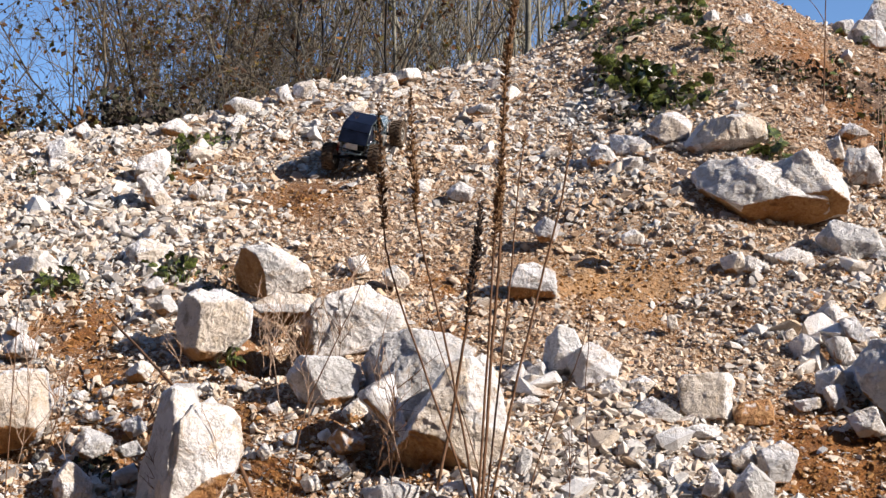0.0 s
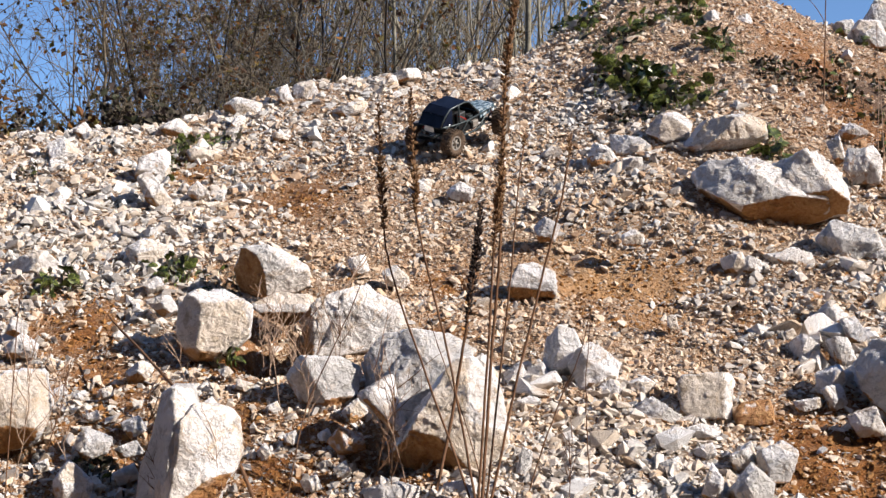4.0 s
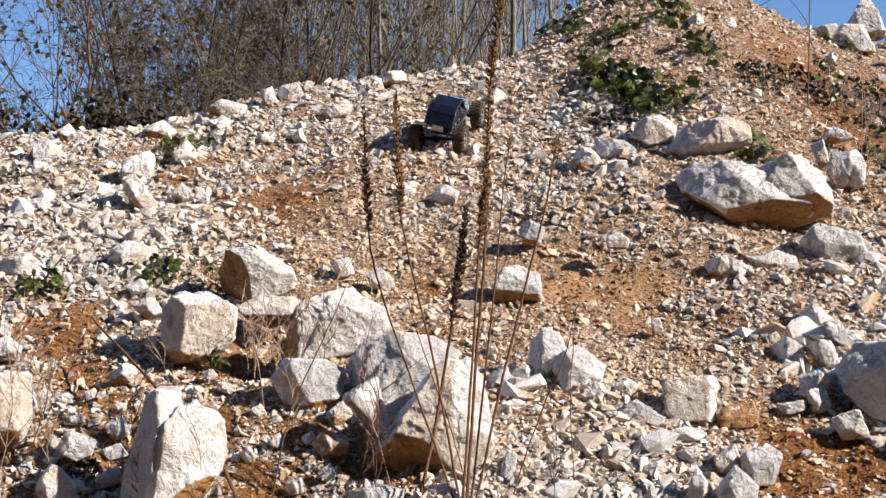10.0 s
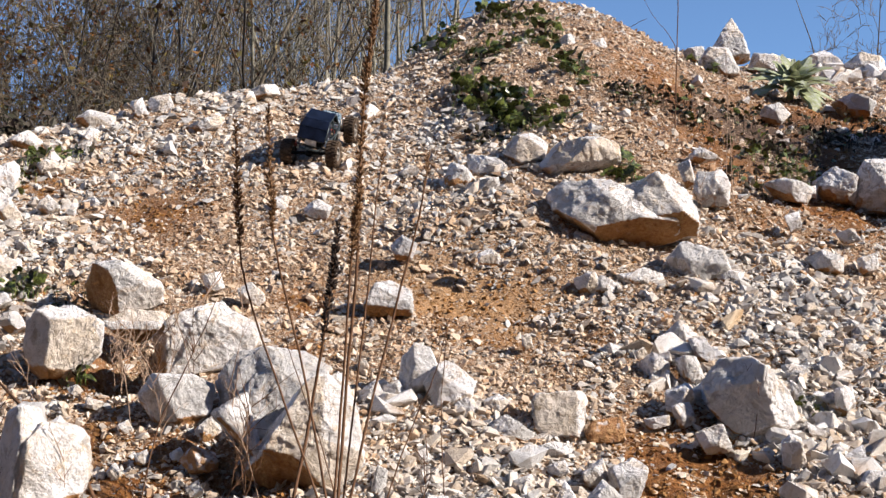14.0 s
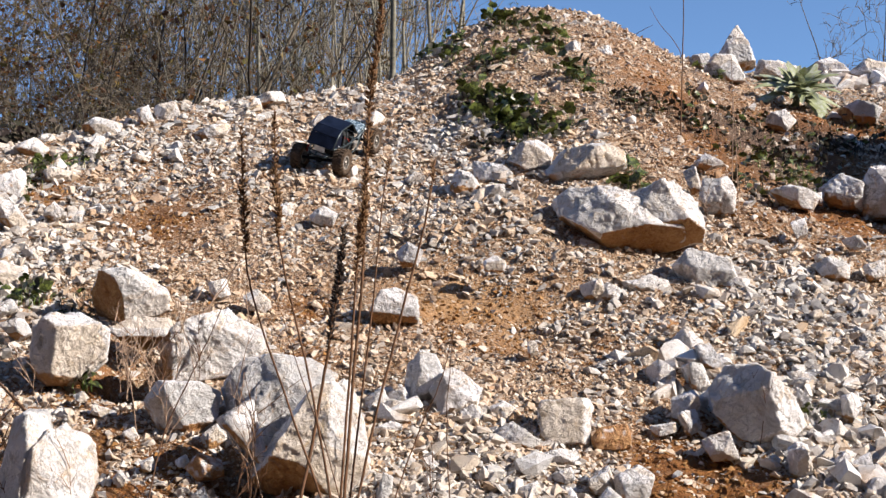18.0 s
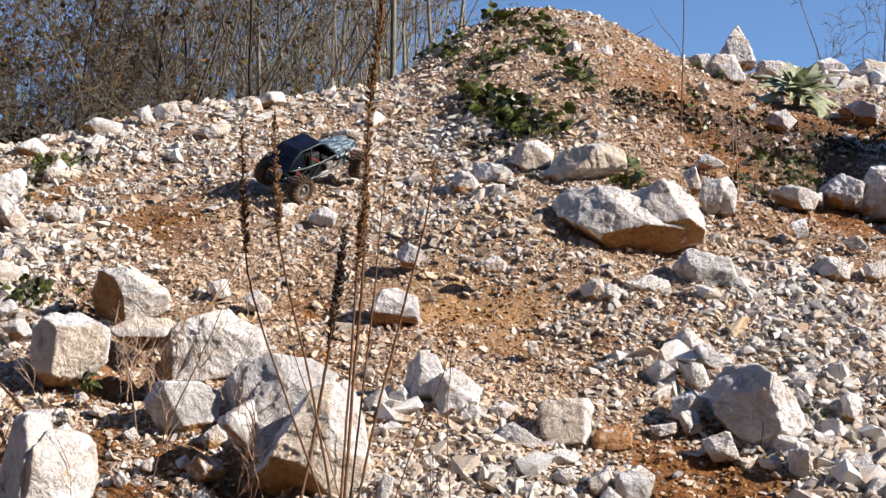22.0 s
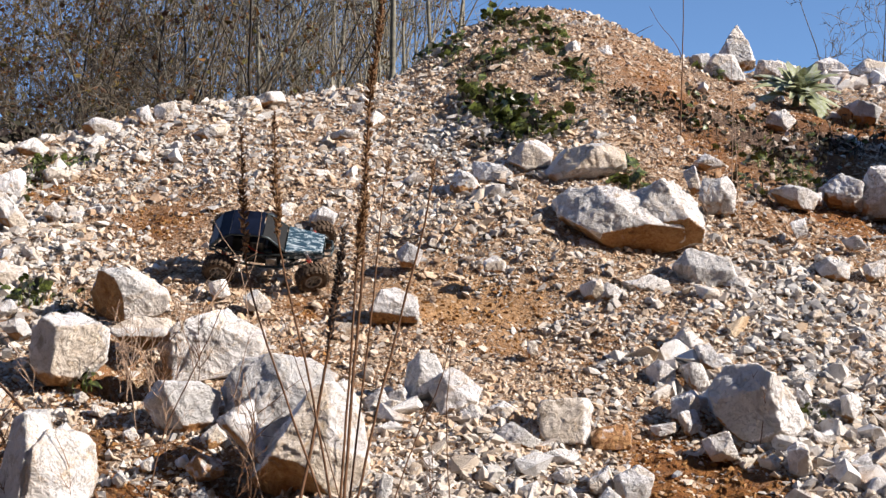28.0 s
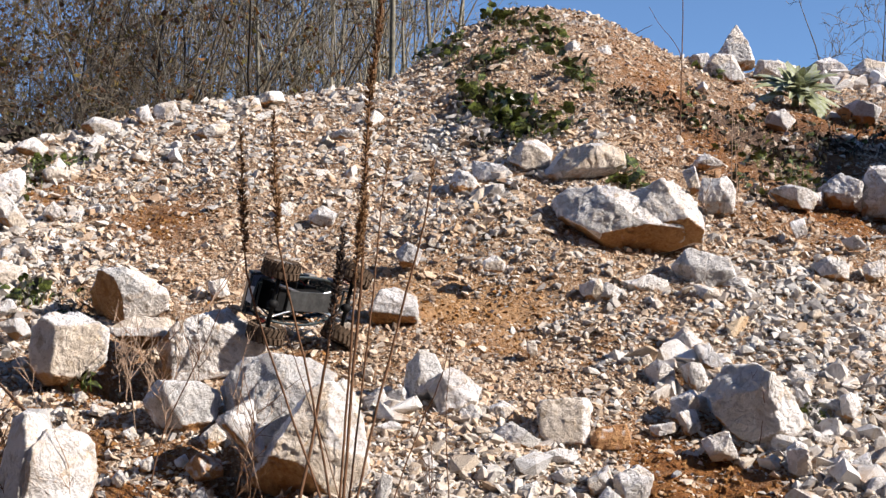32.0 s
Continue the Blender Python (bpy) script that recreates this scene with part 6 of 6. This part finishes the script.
# ---- the rock crawler ----
NAVY = plain("dark_panel", (0.007, 0.010, 0.022), 0.3, vary=0.5, scale=18)
BLACK = plain("black_plastic", (0.010, 0.010, 0.011), 0.6, vary=0.4, scale=60)
STEEL = plain("grey_tube", (0.05, 0.062, 0.066), 0.36, 0.4, vary=0.3, scale=50)
ALLOY = plain("bare_alloy", (0.62, 0.62, 0.63), 0.3, 1.0, vary=0.2, scale=40)
RUBBER = plain("dusty_tyre", (0.085, 0.058, 0.040), 0.9, vary=0.55, scale=35, bump=0.002)
PLATE = plain("pale_plate", (0.55, 0.55, 0.54), 0.55, vary=0.2, scale=60)
GUNMETAL = plain("gunmetal", (0.11, 0.115, 0.12), 0.42, 0.7, vary=0.45, scale=25)
DUSTY = plain("dusty_alloy", (0.27, 0.245, 0.22), 0.5, 0.4, vary=0.4, scale=60)
SPRING = plain("red_spring", (0.36, 0.03, 0.02), 0.4, vary=0.2)


def hood_paint():
    """Steel-blue paint with white streaks along the bonnet."""
    m, t, b = material("streaked_paint", 0.32)
    c = t.nodes.new("ShaderNodeTexCoord")
    stretch = t.nodes.new("ShaderNodeMapping")
    stretch.inputs["Scale"].default_value = (16, 60, 30)
    stretch.inputs["Rotation"].default_value = (0, 0, 0.5)
    t.links.new(c.outputs["Object"], stretch.inputs["Vector"])
    n = node(t, "ShaderNodeTexNoise", Scale=1.6, Detail=4.0, Roughness=0.6, Distortion=0.8)
    t.links.new(stretch.outputs[0], n.inputs["Vector"])
    t.links.new(ramp(t, n.outputs["Fac"], ((0.40, (0.025, 0.055, 0.085)), (0.52, (0.05, 0.10, 0.14)), (0.58, (0.62, 0.68, 0.72)), (0.66, (0.08, 0.14, 0.18)))), b.inputs["Base Color"])
    return m


STREAKED = hood_paint()
for dull in (NAVY, BLACK):
    dull.node_tree.nodes["Principled BSDF"].inputs["Specular IOR Level"].default_value = 0.12
BASE, TRACK, TYRE_R, TYRE_W = 0.40, 0.245, 0.070, 0.060


def tyre_shape():
    s = Shape()
    w = TYRE_W / 2
    s.lathe([(0.036, -w * 0.8), (0.050, -w), (0.060, -w * 0.98), (0.0655, -w * 0.78), (0.067, 0), (0.0655, w * 0.78), (0.060, w * 0.98), (0.050, w), (0.036, w * 0.8)], 36)
    for k in range(22):
        a = 2 * math.pi * k / 22
        for side in (-1, 1):
            b = a + side * 0.07
            c, q = math.cos(b), math.sin(b)
            turn = np.array([[c, 0, -q], [0, 1, 0], [q, 0, c]]) @ np.array([[1, 0, 0], [0, math.cos(side * 0.35), -math.sin(side * 0.35)], [0, math.sin(side * 0.35), math.cos(side * 0.35)]])
            s.block((c * 0.0672, side * w * 0.48, q * 0.0672), (0.009, w * 0.80, 0.0105), turn)
            s.block((c * 0.0610, side * w * 0.93, q * 0.0610), (0.011, 0.008, 0.008), turn)
    return s


def rim_shape(side):
    s = Shape()
    w = TYRE_W / 2
    s.lathe([(0.030, -w * 0.8), (0.038, -w * 0.82), (0.038, w * 0.82), (0.030, w * 0.8)], 24)
    for k in range(6):
        a = 2 * math.pi * k / 6
        c, q = math.cos(a), math.sin(a)
        s.block((c * 0.019, side * w * 0.45, q * 0.019), (0.030, 0.008, 0.009), [[c, 0, -q], [0, 1, 0], [q, 0, c]])
    s.lathe([(0.001, side * w * 0.25), (0.011, side * w * 0.25), (0.011, side * w * 0.75), (0.006, side * w * 0.9), (0.001, side * w * 0.9)], 12, False)
    return s


def crawler():
    car = new("rc_rock_crawler")
    tagged(car, "small black tube-framed toy rock crawler with dusty tyres", "toy car")

    narrow = np.array((1.0, 0.90, 1.0))

    def tubes(name, lines, radius, mat, parent=car, label=""):
        s = Shape()
        for p in lines:
            p = np.asarray(p, float) * narrow
            s.tube(p if len(p) > 4 else bent(p, 4 * len(p)), radius, 8)
        return s.build(name, mat, parent, label, smooth=True)

    def plates(name, quads, thick, mat, parent=car, label="", bevel=0.0012):
        s = Shape()
        for q in quads:
            s.slab(np.asarray(q, float) * narrow, thick)
        return s.build(name, mat, parent, label, bevel=bevel)

    # frame: belly, side rails, cab hoops
    plates("skid_plate", [[(-0.115, -0.042, 0.072), (0.115, -0.042, 0.072), (0.115, 0.042, 0.072), (-0.115, 0.042, 0.072)]], 0.008, GUNMETAL, label="scuffed grey belly plate")
    s = Shape()
    s.block((-0.02, 0, 0.098), (0.20, 0.075, 0.045))
    s.block((-0.13, 0, 0.105), (0.06, 0.09, 0.05))
    s.block((0.12, 0, 0.100), (0.07, 0.06, 0.045))
    s.build("gearbox", BLACK, car, bevel=0.005)
    for y in (-1, 1):
        tubes("side_rail", [[(-0.225, y * 0.075, 0.118), (-0.12, y * 0.098, 0.084), (0.06, y * 0.098, 0.082), (0.235, y * 0.050, 0.122)]], 0.0052, STEEL)
        tubes("upper_rail", [[(-0.235, y * 0.082, 0.158), (-0.10, y * 0.100, 0.150), (0.07, y * 0.088, 0.150), (0.245, y * 0.052, 0.142)]], 0.0048, STEEL)
        tubes("roof_rail", [[(-0.238, y * 0.080, 0.158), (-0.200, y * 0.080, 0.208), (-0.150, y * 0.074, 0.238), (-0.03, y * 0.072, 0.243), (0.004, y * 0.072, 0.234), (0.078, y * 0.076, 0.160)]], 0.0052, STEEL)
        tubes("door_bar", [[(-0.10, y * 0.100, 0.086), (-0.035, y * 0.101, 0.150)], [(-0.035, y * 0.101, 0.150), (0.06, y * 0.097, 0.084)], [(-0.10, y * 0.100, 0.150), (-0.085, y * 0.075, 0.240)],
                           [(-0.19, y * 0.084, 0.100), (-0.10, y * 0.099, 0.150)], [(0.08, y * 0.090, 0.090), (0.17, y * 0.066, 0.145)]], 0.0040, STEEL)
        plates("side_panel", [[(-0.105, y * 0.094, 0.092), (0.055, y * 0.094, 0.090), (0.062, y * 0.088, 0.143), (-0.105, y * 0.094, 0.146)]], 0.0025, BLACK)
        plates("quarter_panel", [[(-0.232, y * 0.080, 0.150), (-0.150, y * 0.090, 0.150), (-0.140, y * 0.080, 0.232), (-0.162, y * 0.079, 0.232)]], 0.0025, NAVY)
        tubes("wire", [[(-0.12, y * 0.04, 0.19), (-0.07, y * 0.085, 0.175), (-0.02, y * 0.08, 0.140), (0.03, y * 0.05, 0.130)]], 0.0022, PLATE if y > 0 else SPRING)
        if y > 0:
            plates("door_plate", [[(-0.232, y * 0.0840, 0.164), (-0.112, y * 0.0985, 0.166), (-0.112, y * 0.0915, 0.208), (-0.200, y * 0.0845, 0.206)]], 0.002, PLATE, label="pale side plate with plain bars")
    for bar in ([(x, -0.074, z), (x, 0.074, z)] for x, z in ((-0.03, 0.240), (-0.238, 0.156), (0.078, 0.160))):
        tubes("cross_bar", [bar], 0.0045, STEEL)
    tubes("cross_bar", [[(-0.225, -0.075, 0.118), (-0.225, 0.075, 0.118)]], 0.0045, STEEL)
    tubes("cross_bar", [[(0.235, -0.05, 0.122), (0.235, 0.05, 0.122)]], 0.0045, STEEL)
    # panels
    plates("roof_panel", [[(-0.155, -0.078, 0.243), (-0.02, -0.076, 0.248), (-0.02, 0.076, 0.248), (-0.155, 0.078, 0.243)]], 0.003, NAVY, label="glossy dark navy roof panel")
    plates("rear_panel", [[(-0.204, -0.083, 0.214), (-0.204, 0.083, 0.214), (-0.157, 0.079, 0.243), (-0.157, -0.079, 0.243)],
                          [(-0.243, -0.080, 0.160), (-0.243, 0.080, 0.160), (-0.205, 0.083, 0.212), (-0.205, -0.083, 0.212)]], 0.003, NAVY, label="dark sloping rear panel")
    plates("windscreen_panel", [[(-0.015, -0.070, 0.246), (0.072, -0.072, 0.168), (0.072, 0.072, 0.168), (-0.015, 0.070, 0.246)]], 0.002, BLACK)
    plates("bonnet", [[(0.078, -0.080, 0.170), (0.235, -0.054, 0.160), (0.235, 0.054, 0.160), (0.078, 0.080, 0.170)],
                      [(0.078, -0.082, 0.168), (0.078, -0.088, 0.128), (0.235, -0.058, 0.124), (0.235, -0.056, 0.158)],
                      [(0.078, 0.082, 0.168), (0.235, 0.056, 0.158), (0.235, 0.058, 0.124), (0.078, 0.088, 0.128)]], 0.003, STREAKED, label="steel-blue bonnet with white streaks")
    plates("plate", [[(-0.241, -0.036, 0.128), (-0.241, 0.036, 0.128), (-0.241, 0.032, 0.158), (-0.241, -0.032, 0.158)]], 0.003, PLATE, label="pale blank rear plate")
    tubes("front_bumper", [[(0.235, -0.048, 0.124), (0.268, -0.040, 0.126), (0.276, 0.0, 0.127), (0.268, 0.040, 0.126), (0.235, 0.048, 0.124)],
                           [(0.240, -0.034, 0.146), (0.268, -0.028, 0.150), (0.272, 0.0, 0.150), (0.268, 0.028, 0.150), (0.240, 0.034, 0.146)]], 0.0048, STEEL)
    tubes("rear_bumper", [[(-0.225, -0.062, 0.116), (-0.252, -0.055, 0.110), (-0.258, 0.0, 0.108), (-0.252, 0.055, 0.110), (-0.225, 0.062, 0.116)]], 0.0048, STEEL)
    # seats, electronics and motor
    # black blocks added to fill the open cab with darkness
    s = Shape()
    s.block((-0.115, 0, 0.160), (0.085, 0.110, 0.085))
    s.block((0.035, 0, 0.140), (0.075, 0.100, 0.050))
    s.build("dark_cab_fill", BLACK, car, bevel=0.006)
    s = Shape()
    s.block((-0.045, 0.0, 0.160), (0.055, 0.120, 0.060))
    s.build("battery", GUNMETAL, car, bevel=0.005)
    for y in (-1, 1):
        for at, big in (((0.005, y * 0.070, 0.150), (0.030, 0.018, 0.022)), ((-0.085, y * 0.072, 0.130), (0.022, 0.016, 0.030))):
            s = Shape()
            s.block(at, big)
            s.build("servo", STEEL, car, bevel=0.002)
    for y in (-1, 1):
        s = Shape()
        s.block((-0.06, y * 0.045, 0.128), (0.05, 0.045, 0.014))
        s.block((-0.090, y * 0.045, 0.160), (0.014, 0.045, 0.07))
        s.build("seat", BLACK, car, bevel=0.004)
    s = Shape()
    s.tube([(0.0, -0.03, 0.135), (0.0, 0.03, 0.135)], 0.018, 14)
    s.build("motor", ALLOY, car, "bare alloy motor can", smooth=False)
    s = Shape()
    s.block((0.02, -0.088, 0.118), (0.045, 0.022, 0.036))
    s.build("battery_box", DUSTY, car, "grey box strapped beside the seat", bevel=0.004)
    # axles, links, shock absorbers
    axles = []
    for x, nm in ((-BASE / 2, "rear_axle"), (BASE / 2, "front_axle")):
        s = Shape()
        s.tube([(x, -TRACK / 2 + 0.012, TYRE_R), (x, TRACK / 2 - 0.012, TYRE_R)], 0.0085, 10)
        s.tube([(x - 0.022, 0.012, TYRE_R), (x, 0.012, TYRE_R), (x + 0.022, 0.012, TYRE_R)], [0.010, 0.022, 0.010], 12)
        axles.append(s.build(nm, BLACK, car, smooth=True))
        for y in (-1, 1):
            sign = 1 if x > 0 else -1
            tubes("link", [[(x - sign * 0.004, y * 0.070, TYRE_R - 0.006), (sign * 0.055, y * 0.036, 0.076)]], 0.0042, ALLOY)
            tubes("link", [[(x - sign * 0.004, y * 0.040, TYRE_R + 0.018), (sign * 0.075, y * 0.028, 0.104)]], 0.0036, STEEL)
            low, high = np.array((x, y * 0.082, TYRE_R + 0.008)), np.array((x - sign * 0.030, y * 0.084, 0.165))
            shock = tubes("shock_absorber", [[low, (low + high) / 2, high]], 0.0055, ALLOY)
            u = np.linspace(0, 1, 60)
            a = u * 2 * np.pi * 7
            line = low + (high - low) * (0.12 + 0.6 * u)[:, None] + 0.0088 * np.stack([np.cos(a), np.sin(a), 0 * a], -1)
            spring = Shape()
            spring.tube(line, 0.0014, 5)
            spring.build("spring", SPRING, shock, "red coil spring", smooth=True)
    wheels = []
    tyre, rims = tyre_shape().build("tyre", RUBBER, smooth=False), {}
    tyre_mesh = tyre.data
    bpy.data.objects.remove(tyre)
    for side in (-1, 1):
        r = rim_shape(side).build("rim", DUSTY, smooth=False)
        rims[side] = r.data
        bpy.data.objects.remove(r)
    for x in (-BASE / 2, BASE / 2):
        for side in (-1, 1):
            hub = new("wheel")
            hub.parent = car
            hub.location = (x, side * TRACK / 2, TYRE_R)
            for nm, me, lab in (("tyre", tyre_mesh, "chunky dust-brown tyre"), ("rim", rims[side], "pale metal rim")):
                o = new(nm, me)
                o.parent = hub
                tagged(o, lab)
            wheels.append(hub)
    return car, wheels, axles


CAR, WHEELS, AXLES = crawler()

# ---- movement ----
# the body leans on its springs: seconds, degrees
LEAN_T, LEAN = (0, 1.4, 2.2, 3.6, 5.5, 20.5, 21.3, 32), (10, 10, 4, 4, 12, 12, 0, 0)
ROLL_AXIS = Matrix.Translation((0, 0, 0.09))


# the axles hang out on their springs while it tumbles: seconds, metres
DROOP_T, DROOP = (0, 29.2, 30, 30.6, 31.4, 32), (0, 0, -0.052, -0.040, -0.012, -0.010)


def axle_turn(t):
    """Where the axles stand in the leaning body's space."""
    return Matrix.Translation((0, 0, float(np.interp(t, DROOP_T, DROOP)))) @ ROLL_AXIS @ Matrix.Rotation(-radians(float(np.interp(t, LEAN_T, LEAN))), 4, 'X') @ ROLL_AXIS.inverted()


def motions():
    walk(CAR, [
        (0, pose(-0.419, 7.285, 2.762, 15.8, -28.9, 73.5)),
        (1.4, pose(-0.419, 7.285, 2.762, 15.8, -28.9, 73.5)),
        (2, pose(-0.332, 7.330, 2.794, 20.9, -28.0, 60.6)),
        (2.3, pose(-0.285, 7.305, 2.789, 18.0, -27.0, 58.1)),
        (2.6, pose(-0.190, 7.310, 2.803, 22.4, -25.0, 43.4)),
        (3, pose(-0.020, 7.389, 2.830, 20.4, -19.6, 39.9)),
        (3.3, pose(0.033, 7.407, 2.870, 26.6, -23.1, 40.9)),
        (3.5, pose(0.067, 7.395, 2.865, 21.9, -24.1, 41.0)),
        (5.5, pose(0.101, 7.541, 2.922, 17.0, -27.5, 70.3)),
        (6.6, pose(0.092, 7.562, 2.935, 17.1, -30.3, 72.6)),
        (9.3, pose(0.092, 7.562, 2.935, 17.1, -30.3, 72.6)),
        (14.2, pose(0.092, 7.562, 2.935, 17.1, -30.3, 72.6)),
        (14.5, pose(0.095, 7.556, 2.929, 20.6, -28.9, 70.3)),
        (16.5, pose(0.193, 7.595, 2.953, 32.1, -28.0, 46.9)),
        (17, pose(0.181, 7.593, 2.951, 28.5, -27.9, 51.9)),
        (18, pose(0.149, 7.560, 2.934, 24.7, -27.3, 60.5)),
        (19, pose(0.122, 7.540, 2.922, 23.1, -29.6, 61.9)),
        (20.5, pose(0.081, 7.554, 2.929, 20.6, -30.4, 74.1)),
        (21, pose(0.129, 7.502, 2.896, 13.6, -22.5, 58.7)),
        (21.3, pose(0.131, 7.486, 2.888, 13.1, -20.4, 54.5)),
        (21.6, pose(0.129, 7.356, 2.816, 17.9, -18.0, 38.3)),
        (22, pose(0.036, 7.167, 2.751, 32.1, -25.1, 34.8)),
        (22.3, pose(0.013, 7.075, 2.670, 25.0, -21.6, 35.1)),
        (22.6, pose(0.000, 6.968, 2.633, 15.9, -16.6, 32.0)),
        (23, pose(-0.027, 6.913, 2.575, 21.5, -16.5, 25.6)),
        (23.5, pose(-0.092, 6.685, 2.452, 32.7, -17.9, 33.3)),
        (24, pose(-0.111, 6.599, 2.412, 38.4, -14.5, 34.0)),
        (24.5, pose(-0.135, 6.460, 2.329, 33.8, -19.5, 37.0)),
        (25, pose(-0.175, 6.344, 2.260, 27.8, -15.2, 32.7)),
        (25.5, pose(-0.229, 6.239, 2.196, 28.6, -5.7, 27.9)),
        (27.5, pose(-0.155, 6.191, 2.180, 45.9, 7.6, -4.2)),
        (28, pose(-0.151, 6.178, 2.191, 55.9, 5.6, -5.0)),
        (28.5, pose(-0.159, 6.154, 2.198, 64.0, 4.8, -3.9)),
        (28.8, pose(-0.164, 6.141, 2.215, 71.0, 4.1, -3.8)),
        (29.2, pose(-0.165, 6.126, 2.241, 83.9, 4.7, -4.4)),
        (29.5, pose(-0.158, 6.099, 2.250, 96.2, 4.1, -2.6)),
        (29.8, pose(-0.150, 6.056, 2.250, 114.0, 2.8, -0.5)),
        (30, pose(-0.148, 6.015, 2.229, 129.0, 3.5, -0.7)),
        (30.1, pose(-0.144, 5.990, 2.218, 137.0, 5.3, -0.7)),
        (30.3, pose(-0.101, 5.833, 2.187, 153.0, 15.3, -3.0)),
        (30.5, pose(-0.043, 5.815, 2.208, 167.2, 23.5, -5.4)),
        (30.8, pose(0.035, 5.773, 2.180, -169.3, 39.2, -5.6)),
        (31, pose(0.014, 5.616, 2.131, -137.1, 39.0, 34.0)),
        (31.2, pose(0.029, 5.571, 2.079, -111.8, 34.0, 37.0)),
        (31.4, pose(0.065, 5.435, 2.021, -84.9, 28.3, 42.6)),
        (31.6, pose(0.078, 5.328, 1.996, -84.2, 20.6, 42.9)),
        (31.8, pose(0.074, 5.323, 1.942, -78.2, 5.1, 42.4)),
        (32, pose(0.067, 5.286, 1.909, -70.0, -2.1, 46.2)),
    ])
    # wheels: spinning while it drives, still while it rests or tumbles
    spins = ((0, 0), (1.6, 0), (3.5, 330), (5.5, 520), (14.5, 520), (16.5, 640), (20.5, 640), (25.5, 1240), (27.5, 1300), (30, 1340), (32, 1380))
    for hub in WHEELS:
        at = Vector(hub.location)
        rows = []
        for k in range(81):
            t = 0.4 * k
            a = float(np.interp(t, [s[0] for s in spins], [s[1] for s in spins]))
            steer = float(np.interp(t, (1.6, 2.2, 3.6, 5.4, 20.4, 21.4), (0, 22, 22, 0, 0, 22))) if at.x > 0 else 0.0
            rows.append((t, axle_turn(t) @ pose(*at, 0, a, steer)))
        walk(hub, rows)
    for axle in AXLES:
        walk(axle, [(0.4 * k, axle_turn(0.4 * k)) for k in range(81)])


motions()
